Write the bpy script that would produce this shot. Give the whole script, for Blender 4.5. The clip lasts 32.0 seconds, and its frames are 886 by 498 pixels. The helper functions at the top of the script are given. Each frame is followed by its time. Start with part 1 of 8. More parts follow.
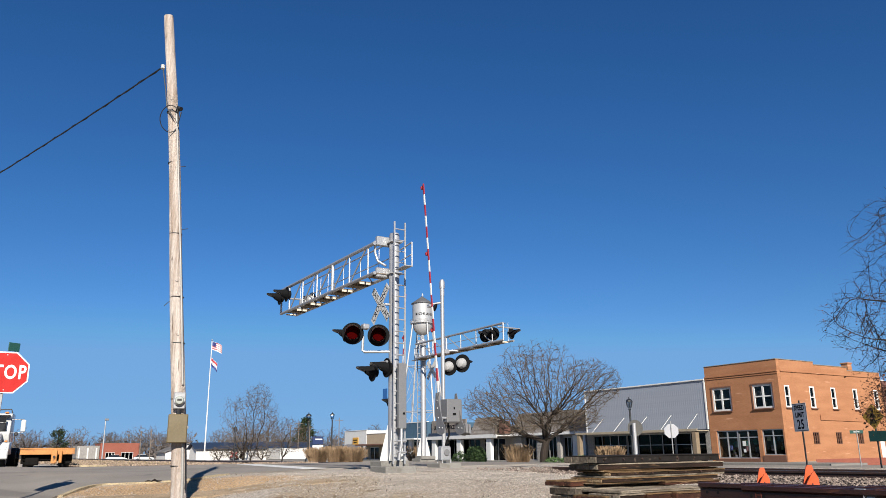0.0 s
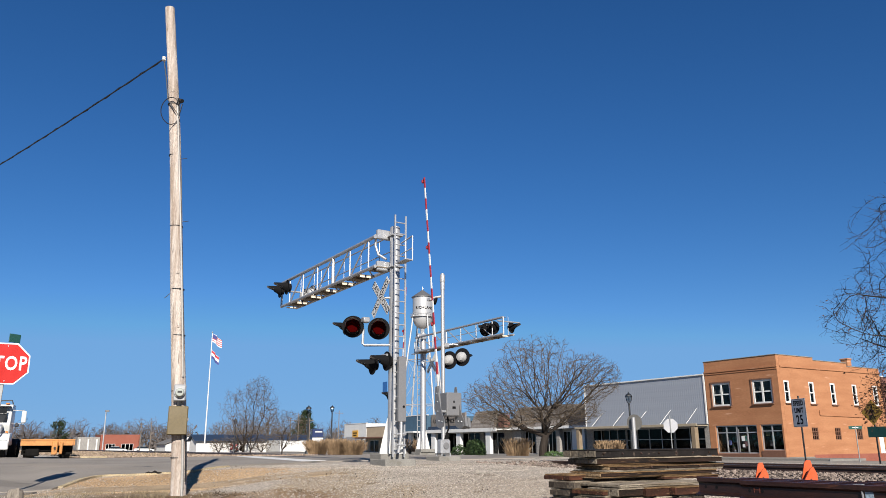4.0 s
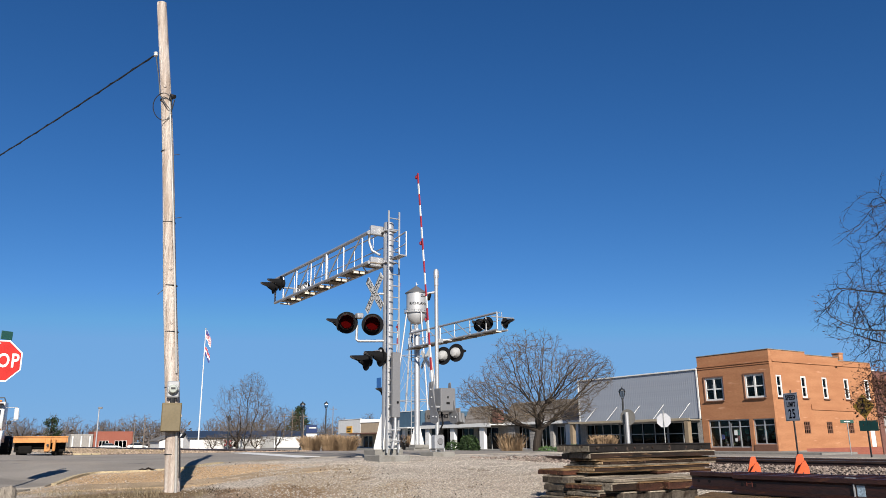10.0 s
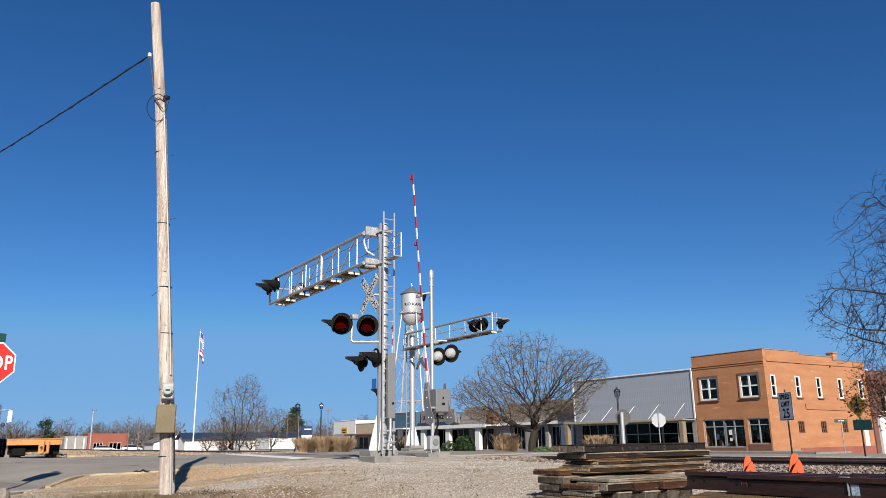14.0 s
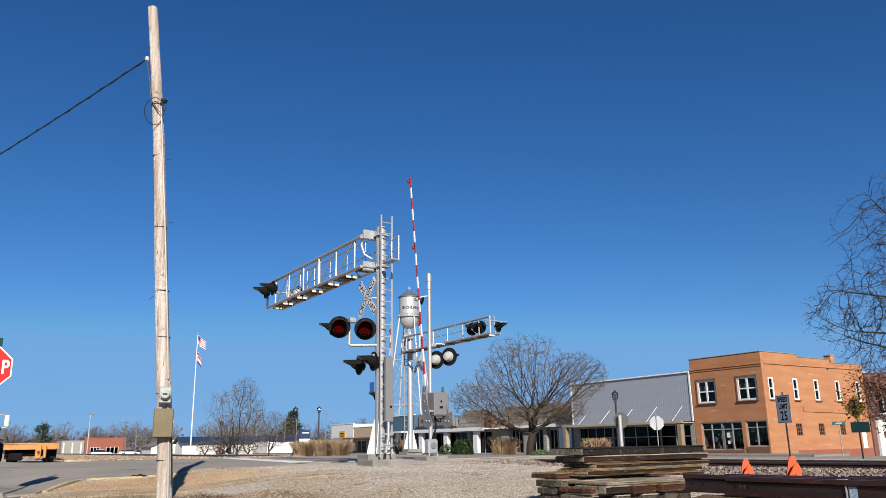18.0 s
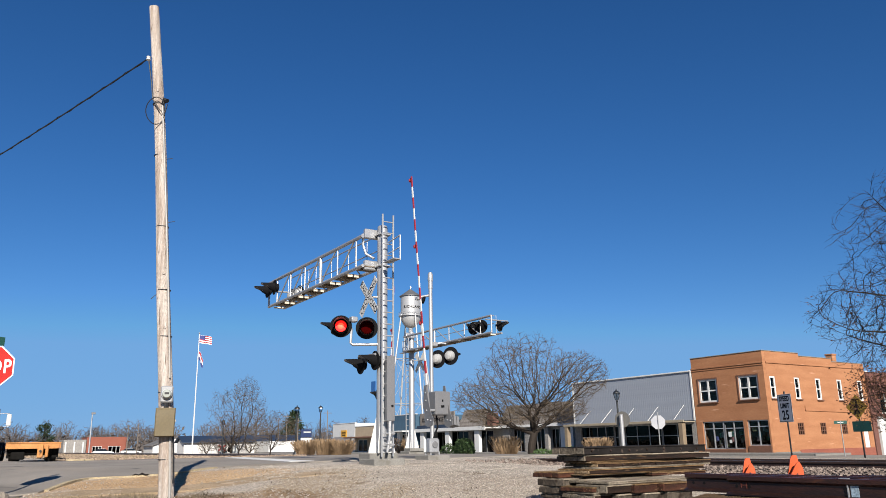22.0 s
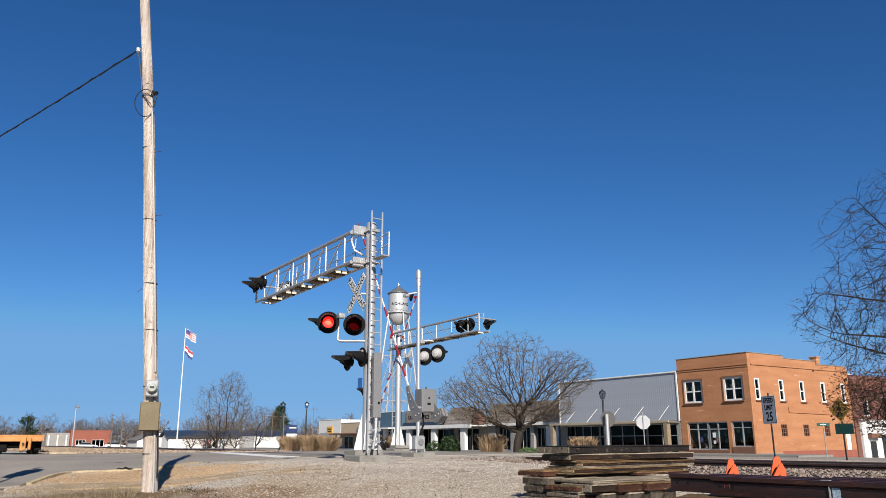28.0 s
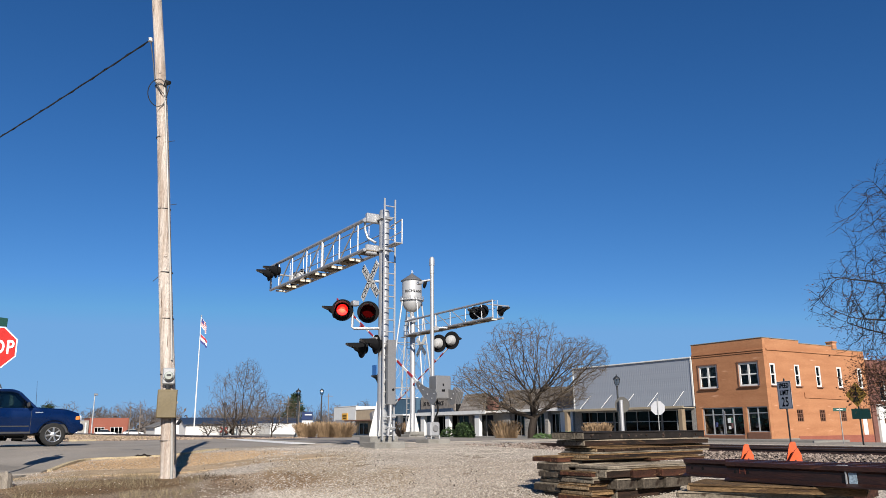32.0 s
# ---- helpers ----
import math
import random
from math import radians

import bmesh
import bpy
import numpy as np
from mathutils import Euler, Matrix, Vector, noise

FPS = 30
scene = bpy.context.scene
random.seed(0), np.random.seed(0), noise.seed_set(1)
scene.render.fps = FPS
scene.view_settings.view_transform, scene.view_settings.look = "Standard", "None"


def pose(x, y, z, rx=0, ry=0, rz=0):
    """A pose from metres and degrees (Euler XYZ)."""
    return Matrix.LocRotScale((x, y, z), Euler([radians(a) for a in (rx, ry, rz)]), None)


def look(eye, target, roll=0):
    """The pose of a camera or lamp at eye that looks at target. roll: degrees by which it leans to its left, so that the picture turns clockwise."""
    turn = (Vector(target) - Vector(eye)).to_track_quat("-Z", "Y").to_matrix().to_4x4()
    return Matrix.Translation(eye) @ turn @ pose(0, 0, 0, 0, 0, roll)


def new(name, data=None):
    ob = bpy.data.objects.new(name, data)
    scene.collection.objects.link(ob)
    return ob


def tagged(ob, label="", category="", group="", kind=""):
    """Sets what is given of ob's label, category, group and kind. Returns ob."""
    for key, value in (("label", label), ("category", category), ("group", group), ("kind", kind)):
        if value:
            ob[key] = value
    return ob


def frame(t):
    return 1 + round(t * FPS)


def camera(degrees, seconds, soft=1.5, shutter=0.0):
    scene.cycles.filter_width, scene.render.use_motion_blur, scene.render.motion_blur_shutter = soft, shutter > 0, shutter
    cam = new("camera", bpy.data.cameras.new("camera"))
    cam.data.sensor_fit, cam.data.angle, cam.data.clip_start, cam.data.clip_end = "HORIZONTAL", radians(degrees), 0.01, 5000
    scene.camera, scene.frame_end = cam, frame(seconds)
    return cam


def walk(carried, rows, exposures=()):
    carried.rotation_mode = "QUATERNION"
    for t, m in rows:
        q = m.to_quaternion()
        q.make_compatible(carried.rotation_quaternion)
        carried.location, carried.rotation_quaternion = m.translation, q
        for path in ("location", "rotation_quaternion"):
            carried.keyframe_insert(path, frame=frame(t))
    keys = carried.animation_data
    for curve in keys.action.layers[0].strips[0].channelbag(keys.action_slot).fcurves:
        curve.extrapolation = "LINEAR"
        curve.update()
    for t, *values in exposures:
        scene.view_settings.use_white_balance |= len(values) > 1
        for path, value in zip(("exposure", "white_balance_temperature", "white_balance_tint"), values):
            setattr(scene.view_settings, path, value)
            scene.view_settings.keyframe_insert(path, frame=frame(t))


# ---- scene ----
# ---- camera: held by hand on one spot, turning a little ----
EYE = (0.0, 0.0, 0.5)
cam = camera(61.036, 32.0, soft=0.75)
# seconds and the turn of the camera in degrees
PATH = [
    (0, 105.045, 0.659, 58.014), (0.5, 104.994, 0.614, 57.932),
    (1, 104.850, 0.500, 57.878), (1.5, 104.748, 0.414, 57.892),
    (2, 104.626, 0.291, 57.942), (2.5, 104.616, 0.319, 57.961),
    (3, 104.623, 0.354, 57.996), (3.5, 104.616, 0.356, 57.971),
    (5.5, 104.283, 0.323, 58.021), (6, 104.232, 0.341, 57.967),
    (6.5, 104.333, 0.425, 57.897), (7, 104.447, 0.519, 57.809),
    (7.5, 104.417, 0.562, 57.615), (8, 104.400, 0.605, 57.522),
    (8.5, 104.403, 0.585, 57.459), (9, 104.345, 0.531, 57.394),
    (9.5, 104.293, 0.472, 57.422), (10, 104.240, 0.583, 57.537),
    (10.5, 104.065, 0.658, 57.674), (11, 104.170, 0.701, 57.572),
    (11.5, 104.075, 0.851, 57.396), (12, 104.013, 0.873, 57.226),
    (12.5, 104.076, 0.872, 57.220), (13, 104.139, 0.874, 57.219),
    (13.5, 104.212, 0.911, 57.226), (14, 104.291, 0.796, 57.193),
    (14.5, 104.269, 0.801, 57.132), (16.5, 104.307, 0.815, 56.929),
    (17, 104.452, 0.891, 56.891), (17.5, 104.525, 0.924, 56.964),
    (18, 104.534, 0.940, 57.048), (18.5, 104.460, 0.890, 57.141),
    (19, 104.374, 0.826, 57.207), (19.5, 104.282, 0.768, 57.235),
    (20, 104.250, 0.747, 57.225), (20.5, 104.283, 0.819, 57.209),
    (21, 104.358, 0.955, 57.193), (21.5, 104.424, 0.954, 57.152),
    (22, 104.476, 0.940, 57.157), (22.5, 104.547, 1.055, 57.139),
    (23, 104.622, 1.024, 57.052), (23.5, 104.604, 0.983, 56.959),
    (24, 104.583, 0.984, 56.881), (24.5, 104.595, 0.955, 56.817),
    (25, 104.583, 0.918, 56.772), (25.5, 104.573, 0.909, 56.769),
    (27.5, 104.452, 0.492, 56.178), (28, 104.286, 0.292, 56.108),
    (28.5, 104.140, 0.308, 56.021), (29, 104.005, 0.530, 56.216),
    (29.5, 103.722, 0.492, 56.553), (30, 103.451, 0.369, 56.800),
    (30.5, 103.308, 0.496, 57.018), (31, 103.323, 0.629, 57.229),
    (31.5, 103.375, 0.587, 57.265), (32, 103.309, 0.470, 57.182),
]
walk(cam, [(t, pose(*EYE, a, b, c)) for t, a, b, c in PATH])

# ---- light: low winter sun in the south, clear sky ----
SUN_EL, SUN_DIR = 29.0, Vector((0.93, -0.36))
scene.view_settings.exposure = 0.85
world = bpy.data.worlds.new("sky")
scene.world = world
world.use_nodes = True
wn, wl = world.node_tree.nodes, world.node_tree.links
sky = wn.new("ShaderNodeTexSky")
sky.sky_type, sky.sun_disc = "NISHITA", False
sky.sun_elevation = radians(SUN_EL)
sky.sun_rotation = math.atan2(SUN_DIR.x, SUN_DIR.y)
sky.altitude, sky.air_density, sky.dust_density, sky.ozone_density = 1000, 1.0, 0.0, 6.5
deep = wn.new("ShaderNodeHueSaturation")
deep.inputs["Hue"].default_value = 0.5045
deep.inputs["Saturation"].default_value = 1.165
wl.new(sky.outputs[0], deep.inputs["Color"])
even = wn.new("ShaderNodeMix")           # clear dry air: little paling towards the horizon
even.data_type, even.blend_type = "RGBA", "DARKEN"
even.inputs[0].default_value = 0.9
even.inputs[7].default_value = (1.82, 4.12, 7.7, 1)
wl.new(deep.outputs[0], even.inputs[6])
wl.new(even.outputs[2], wn["Background"].inputs[0])
wn["Background"].inputs[1].default_value = 0.0522
sun = new("sun", bpy.data.lights.new("sun", "SUN"))
sun.data.energy, sun.data.angle, sun.data.color = 5.0, radians(0.53), (1.0, 0.93, 0.84)
c = math.cos(radians(SUN_EL))
sun.matrix_world = look((SUN_DIR.x * c * 50, SUN_DIR.y * c * 50, math.sin(radians(SUN_EL)) * 50), (0, 0, 0))


# ---- materials ----
def mat(name, base, rough=0.8, metal=0.0, var=0.25, scale=3.0, bump=0.15, fine=60.0, other=None, spots=None,
        stretch=(1, 1, 1), coat=0.0, rand=0.0, island=0.0, spec=None):
    """Colour that varies at two scales, fine relief; other: a second tone in broad patches; spots: (tone, share) of stains."""
    m = bpy.data.materials.new(name)
    m.use_nodes = True
    n, k = m.node_tree.nodes, m.node_tree.links
    b = n["Principled BSDF"]
    b.inputs["Roughness"].default_value, b.inputs["Metallic"].default_value = rough, metal
    b.inputs["Coat Weight"].default_value = coat
    b.inputs["Specular IOR Level"].default_value = spec if spec is not None else (0.2 if rough > 0.75 else 0.5)
    tc, mp = n.new("ShaderNodeTexCoord"), n.new("ShaderNodeMapping")
    mp.inputs["Scale"].default_value = stretch
    k.new(tc.outputs["Object"], mp.inputs[0])
    big, small = n.new("ShaderNodeTexNoise"), n.new("ShaderNodeTexNoise")
    for node, sc, det in ((big, scale, 5), (small, fine, 4)):
        node.inputs["Scale"].default_value, node.inputs["Detail"].default_value = sc, det
        k.new(mp.outputs[0], node.inputs["Vector"])

    def mix(kind, a, bb, fac):
        x = n.new("ShaderNodeMix")
        x.data_type, x.blend_type = "RGBA", kind
        for sock, val in ((0, fac), (6, a), (7, bb)):
            if isinstance(val, (tuple, float, int)):
                x.inputs[sock].default_value = (*val, 1) if isinstance(val, tuple) else val
            else:
                k.new(val, x.inputs[sock])
        return x.outputs[2]

    def ramp(src, lo, hi, a=0.0, bb=1.0):
        r = n.new("ShaderNodeMapRange")
        for i, v in ((1, lo), (2, hi), (3, a), (4, bb)):
            r.inputs[i].default_value = v
        k.new(src, r.inputs[0])
        return r.outputs[0]
    tone2 = other or tuple(v * (1 - 0.6 * var) for v in base)
    col = mix("MIX", base, tone2, ramp(big.outputs[0], 0.38, 0.62))
    g1 = n.new("ShaderNodeCombineColor")
    grain = ramp(small.outputs[0], 0.3, 0.7, 1 - var, 1 + var * 0.6)
    for i in range(3):
        k.new(grain, g1.inputs[i])
    col = mix("MULTIPLY", col, g1.outputs[0], 1.0)
    if spots:
        sp = n.new("ShaderNodeTexNoise")
        sp.inputs["Scale"].default_value, sp.inputs["Detail"].default_value = scale * 2.3, 8
        k.new(mp.outputs[0], sp.inputs["Vector"])
        edge = 0.68 - 0.3 * spots[1]
        col = mix("MIX", col, spots[0], ramp(sp.outputs[0], edge, edge + 0.08))
    if rand or island:
        src = n.new("ShaderNodeObjectInfo").outputs["Random"] if rand else n.new("ShaderNodeNewGeometry").outputs["Random Per Island"]
        amount = rand or island
        g2 = n.new("ShaderNodeCombineColor")
        lift = ramp(src, 0, 1, 1 - amount, 1 + amount)
        for i in range(3):
            k.new(lift, g2.inputs[i])
        col = mix("MULTIPLY", col, g2.outputs[0], 1.0)
    k.new(col, b.inputs["Base Color"])
    k.new(ramp(big.outputs[0], 0.3, 0.7, max(0.03, rough - 0.08), min(1, rough + 0.1)), b.inputs["Roughness"])
    if bump:
        bp = n.new("ShaderNodeBump")
        bp.inputs["Strength"].default_value, bp.inputs["Distance"].default_value = bump, 0.02
        k.new(small.outputs[0], bp.inputs["Height"])
        k.new(bp.outputs[0], b.inputs["Normal"])
    return m


def plain(name, base, rough=0.5, metal=0.0, glow=0.0, coat=0.0):
    m = bpy.data.materials.new(name)
    m.use_nodes = True
    b = m.node_tree.nodes["Principled BSDF"]
    b.inputs["Base Color"].default_value = (*base, 1)
    b.inputs["Roughness"].default_value, b.inputs["Metallic"].default_value = rough, metal
    b.inputs["Coat Weight"].default_value = coat
    if glow:
        b.inputs["Emission Color"].default_value = (*base, 1)
        b.inputs["Emission Strength"].default_value = glow
    return m


# ---- mesh building ----
class Form:
    """Collects the corners and faces of one mesh."""

    def __init__(self):
        self.v, self.f = [], []

    def add(self, verts, faces, m=None):
        o = len(self.v)
        self.v += [tuple(m @ Vector(p)) for p in verts] if m else [tuple(p) for p in verts]
        self.f += [tuple(i + o for i in f) for f in faces]
        return self

    def box(self, cx, cy, cz, sx, sy, sz, bevel=0.0, m=None):
        hx, hy, hz = sx / 2, sy / 2, sz / 2
        if not bevel:
            vs = [(cx + a * hx, cy + b * hy, cz + d * hz) for a in (-1, 1) for b in (-1, 1) for d in (-1, 1)]
            return self.add(vs, [(0, 1, 3, 2), (4, 6, 7, 5), (0, 4, 5, 1), (2, 3, 7, 6), (0, 2, 6, 4), (1, 5, 7, 3)], m)
        e = min(bevel, hx * 0.9, hy * 0.9, hz * 0.9)
        vs, index = [], {}
        for a in (-1, 1):
            for b in (-1, 1):
                for d in (-1, 1):
                    for ax in range(3):
                        h = [hx - e, hy - e, hz - e]
                        h[ax] += e
                        index[a, b, d, ax] = len(vs)
                        vs.append((cx + a * h[0], cy + b * h[1], cz + d * h[2]))
        fs = []
        for s in (-1, 1):
            for ax in range(3):
                ring = []
                for p, q in ((-1, -1), (1, -1), (1, 1), (-1, 1)):
                    key = [0, 0, 0]
                    key[ax], key[(ax + 1) % 3], key[(ax + 2) % 3] = s, p, q
                    ring.append(index[key[0], key[1], key[2], ax])
                fs.append(tuple(ring if s > 0 else ring[::-1]))
        for ax in range(3):
            p, q = (ax + 1) % 3, (ax + 2) % 3
            for sp in (-1, 1):
                for sq in (-1, 1):
                    ks = []
                    for s in (-1, 1):
                        key = [0, 0, 0]
                        key[ax], key[p], key[q] = s, sp, sq
                        ks.append(key)
                    ring = [index[(*ks[0], p)], index[(*ks[1], p)], index[(*ks[1], q)], index[(*ks[0], q)]]
                    fs.append(tuple(ring if sp * sq < 0 else ring[::-1]))
        for a in (-1, 1):
            for b in (-1, 1):
                for d in (-1, 1):
                    ring = [index[a, b, d, 0], index[a, b, d, 1], index[a, b, d, 2]]
                    fs.append(tuple(ring if a * b * d > 0 else ring[::-1]))
        return self.add(vs, fs, m)

    def rod(self, p, q, r, r2=None, n=8, caps=True):
        p, q = Vector(p), Vector(q)
        r2 = r if r2 is None else r2
        ax = (q - p).normalized()
        u = ax.orthogonal().normalized()
        w = ax.cross(u)
        vs = [p + (u * math.cos(a) + w * math.sin(a)) * r for a in [2 * math.pi * i / n for i in range(n)]]
        vs += [q + (u * math.cos(a) + w * math.sin(a)) * r2 for a in [2 * math.pi * i / n for i in range(n)]]
        fs = [(i, (i + 1) % n, n + (i + 1) % n, n + i) for i in range(n)]
        if caps:
            fs += [tuple(range(n))[::-1], tuple(range(n, 2 * n))]
        return self.add(vs, fs)

    def tube(self, pts, r, n=6):
        """A round bar along a line of points; r: one radius or one for each point."""
        pts = [Vector(p) for p in pts]
        rs = r if isinstance(r, (list, tuple)) else [r] * len(pts)
        o = len(self.v)
        u = None
        for i, p in enumerate(pts):
            d = (pts[min(i + 1, len(pts) - 1)] - pts[max(i - 1, 0)]).normalized()
            u = d.orthogonal().normalized() if u is None else (u - d * u.dot(d)).normalized()
            w = d.cross(u)
            self.v += [tuple(p + (u * math.cos(a) + w * math.sin(a)) * rs[i]) for a in [2 * math.pi * j / n for j in range(n)]]
        for i in range(len(pts) - 1):
            a = o + i * n
            self.f += [(a + j, a + (j + 1) % n, a + n + (j + 1) % n, a + n + j) for j in range(n)]
        self.f += [tuple(o + j for j in range(n))[::-1], tuple(o + (len(pts) - 1) * n + j for j in range(n))]
        return self

    def lathe(self, profile, n=20, m=None):
        """profile: (radius, height) from bottom to top, turned about z."""
        vs = [(r * math.cos(2 * math.pi * j / n), r * math.sin(2 * math.pi * j / n), z) for r, z in profile for j in range(n)]
        fs = [(i * n + j, i * n + (j + 1) % n, (i + 1) * n + (j + 1) % n, (i + 1) * n + j) for i in range(len(profile) - 1) for j in range(n)]
        fs += [tuple(range(n))[::-1], tuple(range((len(profile) - 1) * n, len(profile) * n))]
        return self.add(vs, fs, m)

    def slab(self, outline, depth, m=None):
        """A flat outline in x and z, thick along y from 0 to depth."""
        n = len(outline)
        vs = [(x, 0, z) for x, z in outline] + [(x, depth, z) for x, z in outline]
        fs = [tuple(range(n)), tuple(range(n, 2 * n))[::-1]] + [(i, n + i, n + (i + 1) % n, (i + 1) % n) for i in range(n)]
        return self.add(vs, fs, m)

    def mesh(self, name, material, smooth=False):
        me = bpy.data.meshes.new(name)
        me.from_pydata(self.v, [], self.f)
        for x in (material if isinstance(material, (list, tuple)) else [material]):
            me.materials.append(x)
        if smooth:
            me.shade_smooth()
            me.set_sharp_from_angle(angle=radians(40))
        return me


def part(name, form, material, parent=None, label="", smooth=False, at=None):
    ob = new(name, form.mesh(name, material, smooth))
    if parent:
        ob.parent = parent
    if at:
        ob.matrix_basis = at
    return tagged(ob, label)


def thing(name, label, category, m, group=""):
    ob = new(name)
    ob.empty_display_size = 0.3
    ob.matrix_basis = m
    return tagged(ob, label, category, group)


def setting(name, form, material, label, smooth=False):
    return tagged(part(name, form, material, None, label, smooth), kind="structure")


def words(name, text, size, material, parent, at, depth=0.004, spread=1.0, align="CENTER", bold=0.0):
    """Letters of the built-in font as a mesh, reading along x, upright along z, facing -y."""
    cu = bpy.data.curves.new(name, "FONT")
    cu.body, cu.size, cu.extrude, cu.align_x, cu.align_y, cu.resolution_u = text, size, depth, align, "CENTER", 3
    cu.space_character, cu.offset = spread, bold
    tmp = bpy.data.objects.new(name, cu)
    me = bpy.data.meshes.new_from_object(tmp)
    bpy.data.objects.remove(tmp)
    me.transform(Matrix.Rotation(math.pi / 2, 4, "X"))
    me.materials.append(material)
    ob = new(name, me)
    ob.parent, ob.matrix_basis = parent, at
    return ob


def smooth01(x):
    x = min(1.0, max(0.0, x))
    return x * x * (3 - 2 * x)


def level(x, y):
    """Height of the ground: a low bank up to the track, a fall to the street behind it."""
    z = -1.0 + 1.02 * smooth01(math.hypot(x, y) / (23.0 - 4.0 * smooth01((y - 3.5) / 3.0)))
    far = math.hypot(x, y)
    z -= 0.13 * smooth01((far - 14.5) / 2.5) * (1 - smooth01((far - 19.0) / 5.0)) * (1 - smooth01((y - 1.3) / 0.9)) * (x < -5)
    bed = -0.34 * max(smooth01((x + 19.5) / 2.5), smooth01((-38.5 - x) / 3.0))
    z += (bed - z) * smooth01((y - 11.0) / 3.0) * (1 - smooth01((y - 19.5) / 3.0)) if y > 11 else 0.0
    if y > 19.5:
        z += (0.0 - z) * smooth01((y - 19.5) / 3.0)
    z -= 0.75 * smooth01((y - 19.5) / 11.0) + 0.05 * max(0.0, min(y - 53, 25)) * smooth01((x + 46) / 8)
    return z

# ---- tones ----
ASPHALT = mat("asphalt", (0.248, 0.223, 0.192), 0.9, var=0.25, scale=0.35, fine=80, bump=0.3, other=(0.208, 0.187, 0.161), spots=((0.0774, 0.0774, 0.0774), 0.12))
PAINT_WHITE = mat("road_paint", (0.62, 0.62, 0.60), 0.8, var=0.3, scale=4, fine=40, bump=0.2, spots=((0.215, 0.215, 0.215), 0.2))
CONCRETE = mat("concrete", (0.202, 0.194, 0.176), 0.9, var=0.25, scale=1.5, fine=50, bump=0.35, spots=((0.138, 0.129, 0.112), 0.15))
KERB_YELLOW = mat("kerb_concrete_faded_yellow", (0.40, 0.325, 0.205), 0.9, var=0.45, scale=2, fine=40, bump=0.4)
PATH_TAN = mat("dusty_path_concrete", (0.33, 0.245, 0.155), 0.92, var=0.4, scale=1.5, fine=40, bump=0.5, spots=((0.22, 0.16, 0.10), 0.3))
BALLAST = mat("ballast", (0.10, 0.08, 0.067), 0.95, var=0.6, scale=1.0, fine=18, bump=1.0, island=0.45)
STONES = mat("ballast_stones", (0.19, 0.15, 0.125), 0.92, var=0.3, scale=8, fine=60, bump=0.4, island=0.6)
RAIL_RUST = mat("rusty_rail_steel", (0.0645, 0.0361, 0.0275), 0.55, 0.35, var=0.4, scale=3, fine=60, bump=0.25, other=(0.043, 0.0258, 0.0224))
RAIL_SHINE = mat("worn_rail_head", (0.361, 0.353, 0.344), 0.3, 1.0, var=0.15, scale=3, fine=50, bump=0.05)
GALV = mat("galvanised_steel", (0.385, 0.389, 0.395), 0.45, 0.55, var=0.14, scale=2.5, fine=30, bump=0.05)
ALU_PAINT = mat("aluminium_paint", (0.378, 0.383, 0.387), 0.45, 0.35, var=0.1, scale=1.2, fine=25, bump=0.04, spots=((0.387, 0.378, 0.361), 0.06))
STEEL_GREY = mat("grey_enclosure", (0.172, 0.172, 0.176), 0.5, 0.3, var=0.12, scale=2, fine=40, bump=0.05)
BLACK = mat("black_enamel", (0.0086, 0.0086, 0.00946), 0.85, var=0.2, scale=4, fine=40, bump=0.04, spec=0.08)
# grey puts the sunlight on the black hood's inside into the colour
HOOD_GREY = mat("sunlit_hood_inside", (0.26, 0.26, 0.265), 0.8, var=0.2, scale=6, fine=40, bump=0.04)
WHITE = mat("white_paint", (0.533, 0.533, 0.516), 0.6, var=0.1, scale=1.5, fine=30, bump=0.08)
RED_PAINT = mat("red_reflective", (0.258, 0.012, 0.0172), 0.45, var=0.12, scale=4, fine=60, bump=0.03)
LENS_RED = mat("red_lens", (0.032, 0.001, 0.001), 0.6, var=0.2, scale=30, fine=80, bump=0.1, spec=0.0)
LAMP_ON = plain("lit_red_lamp", (0.8, 0.012, 0.008), 0.5, glow=0.75)
LAMP_CORE = plain("lit_red_core", (1.0, 0.07, 0.03), 0.5, glow=1.1)
DARK_GLASS = plain("dark_window_glass", (0.012, 0.014, 0.017), 0.06)


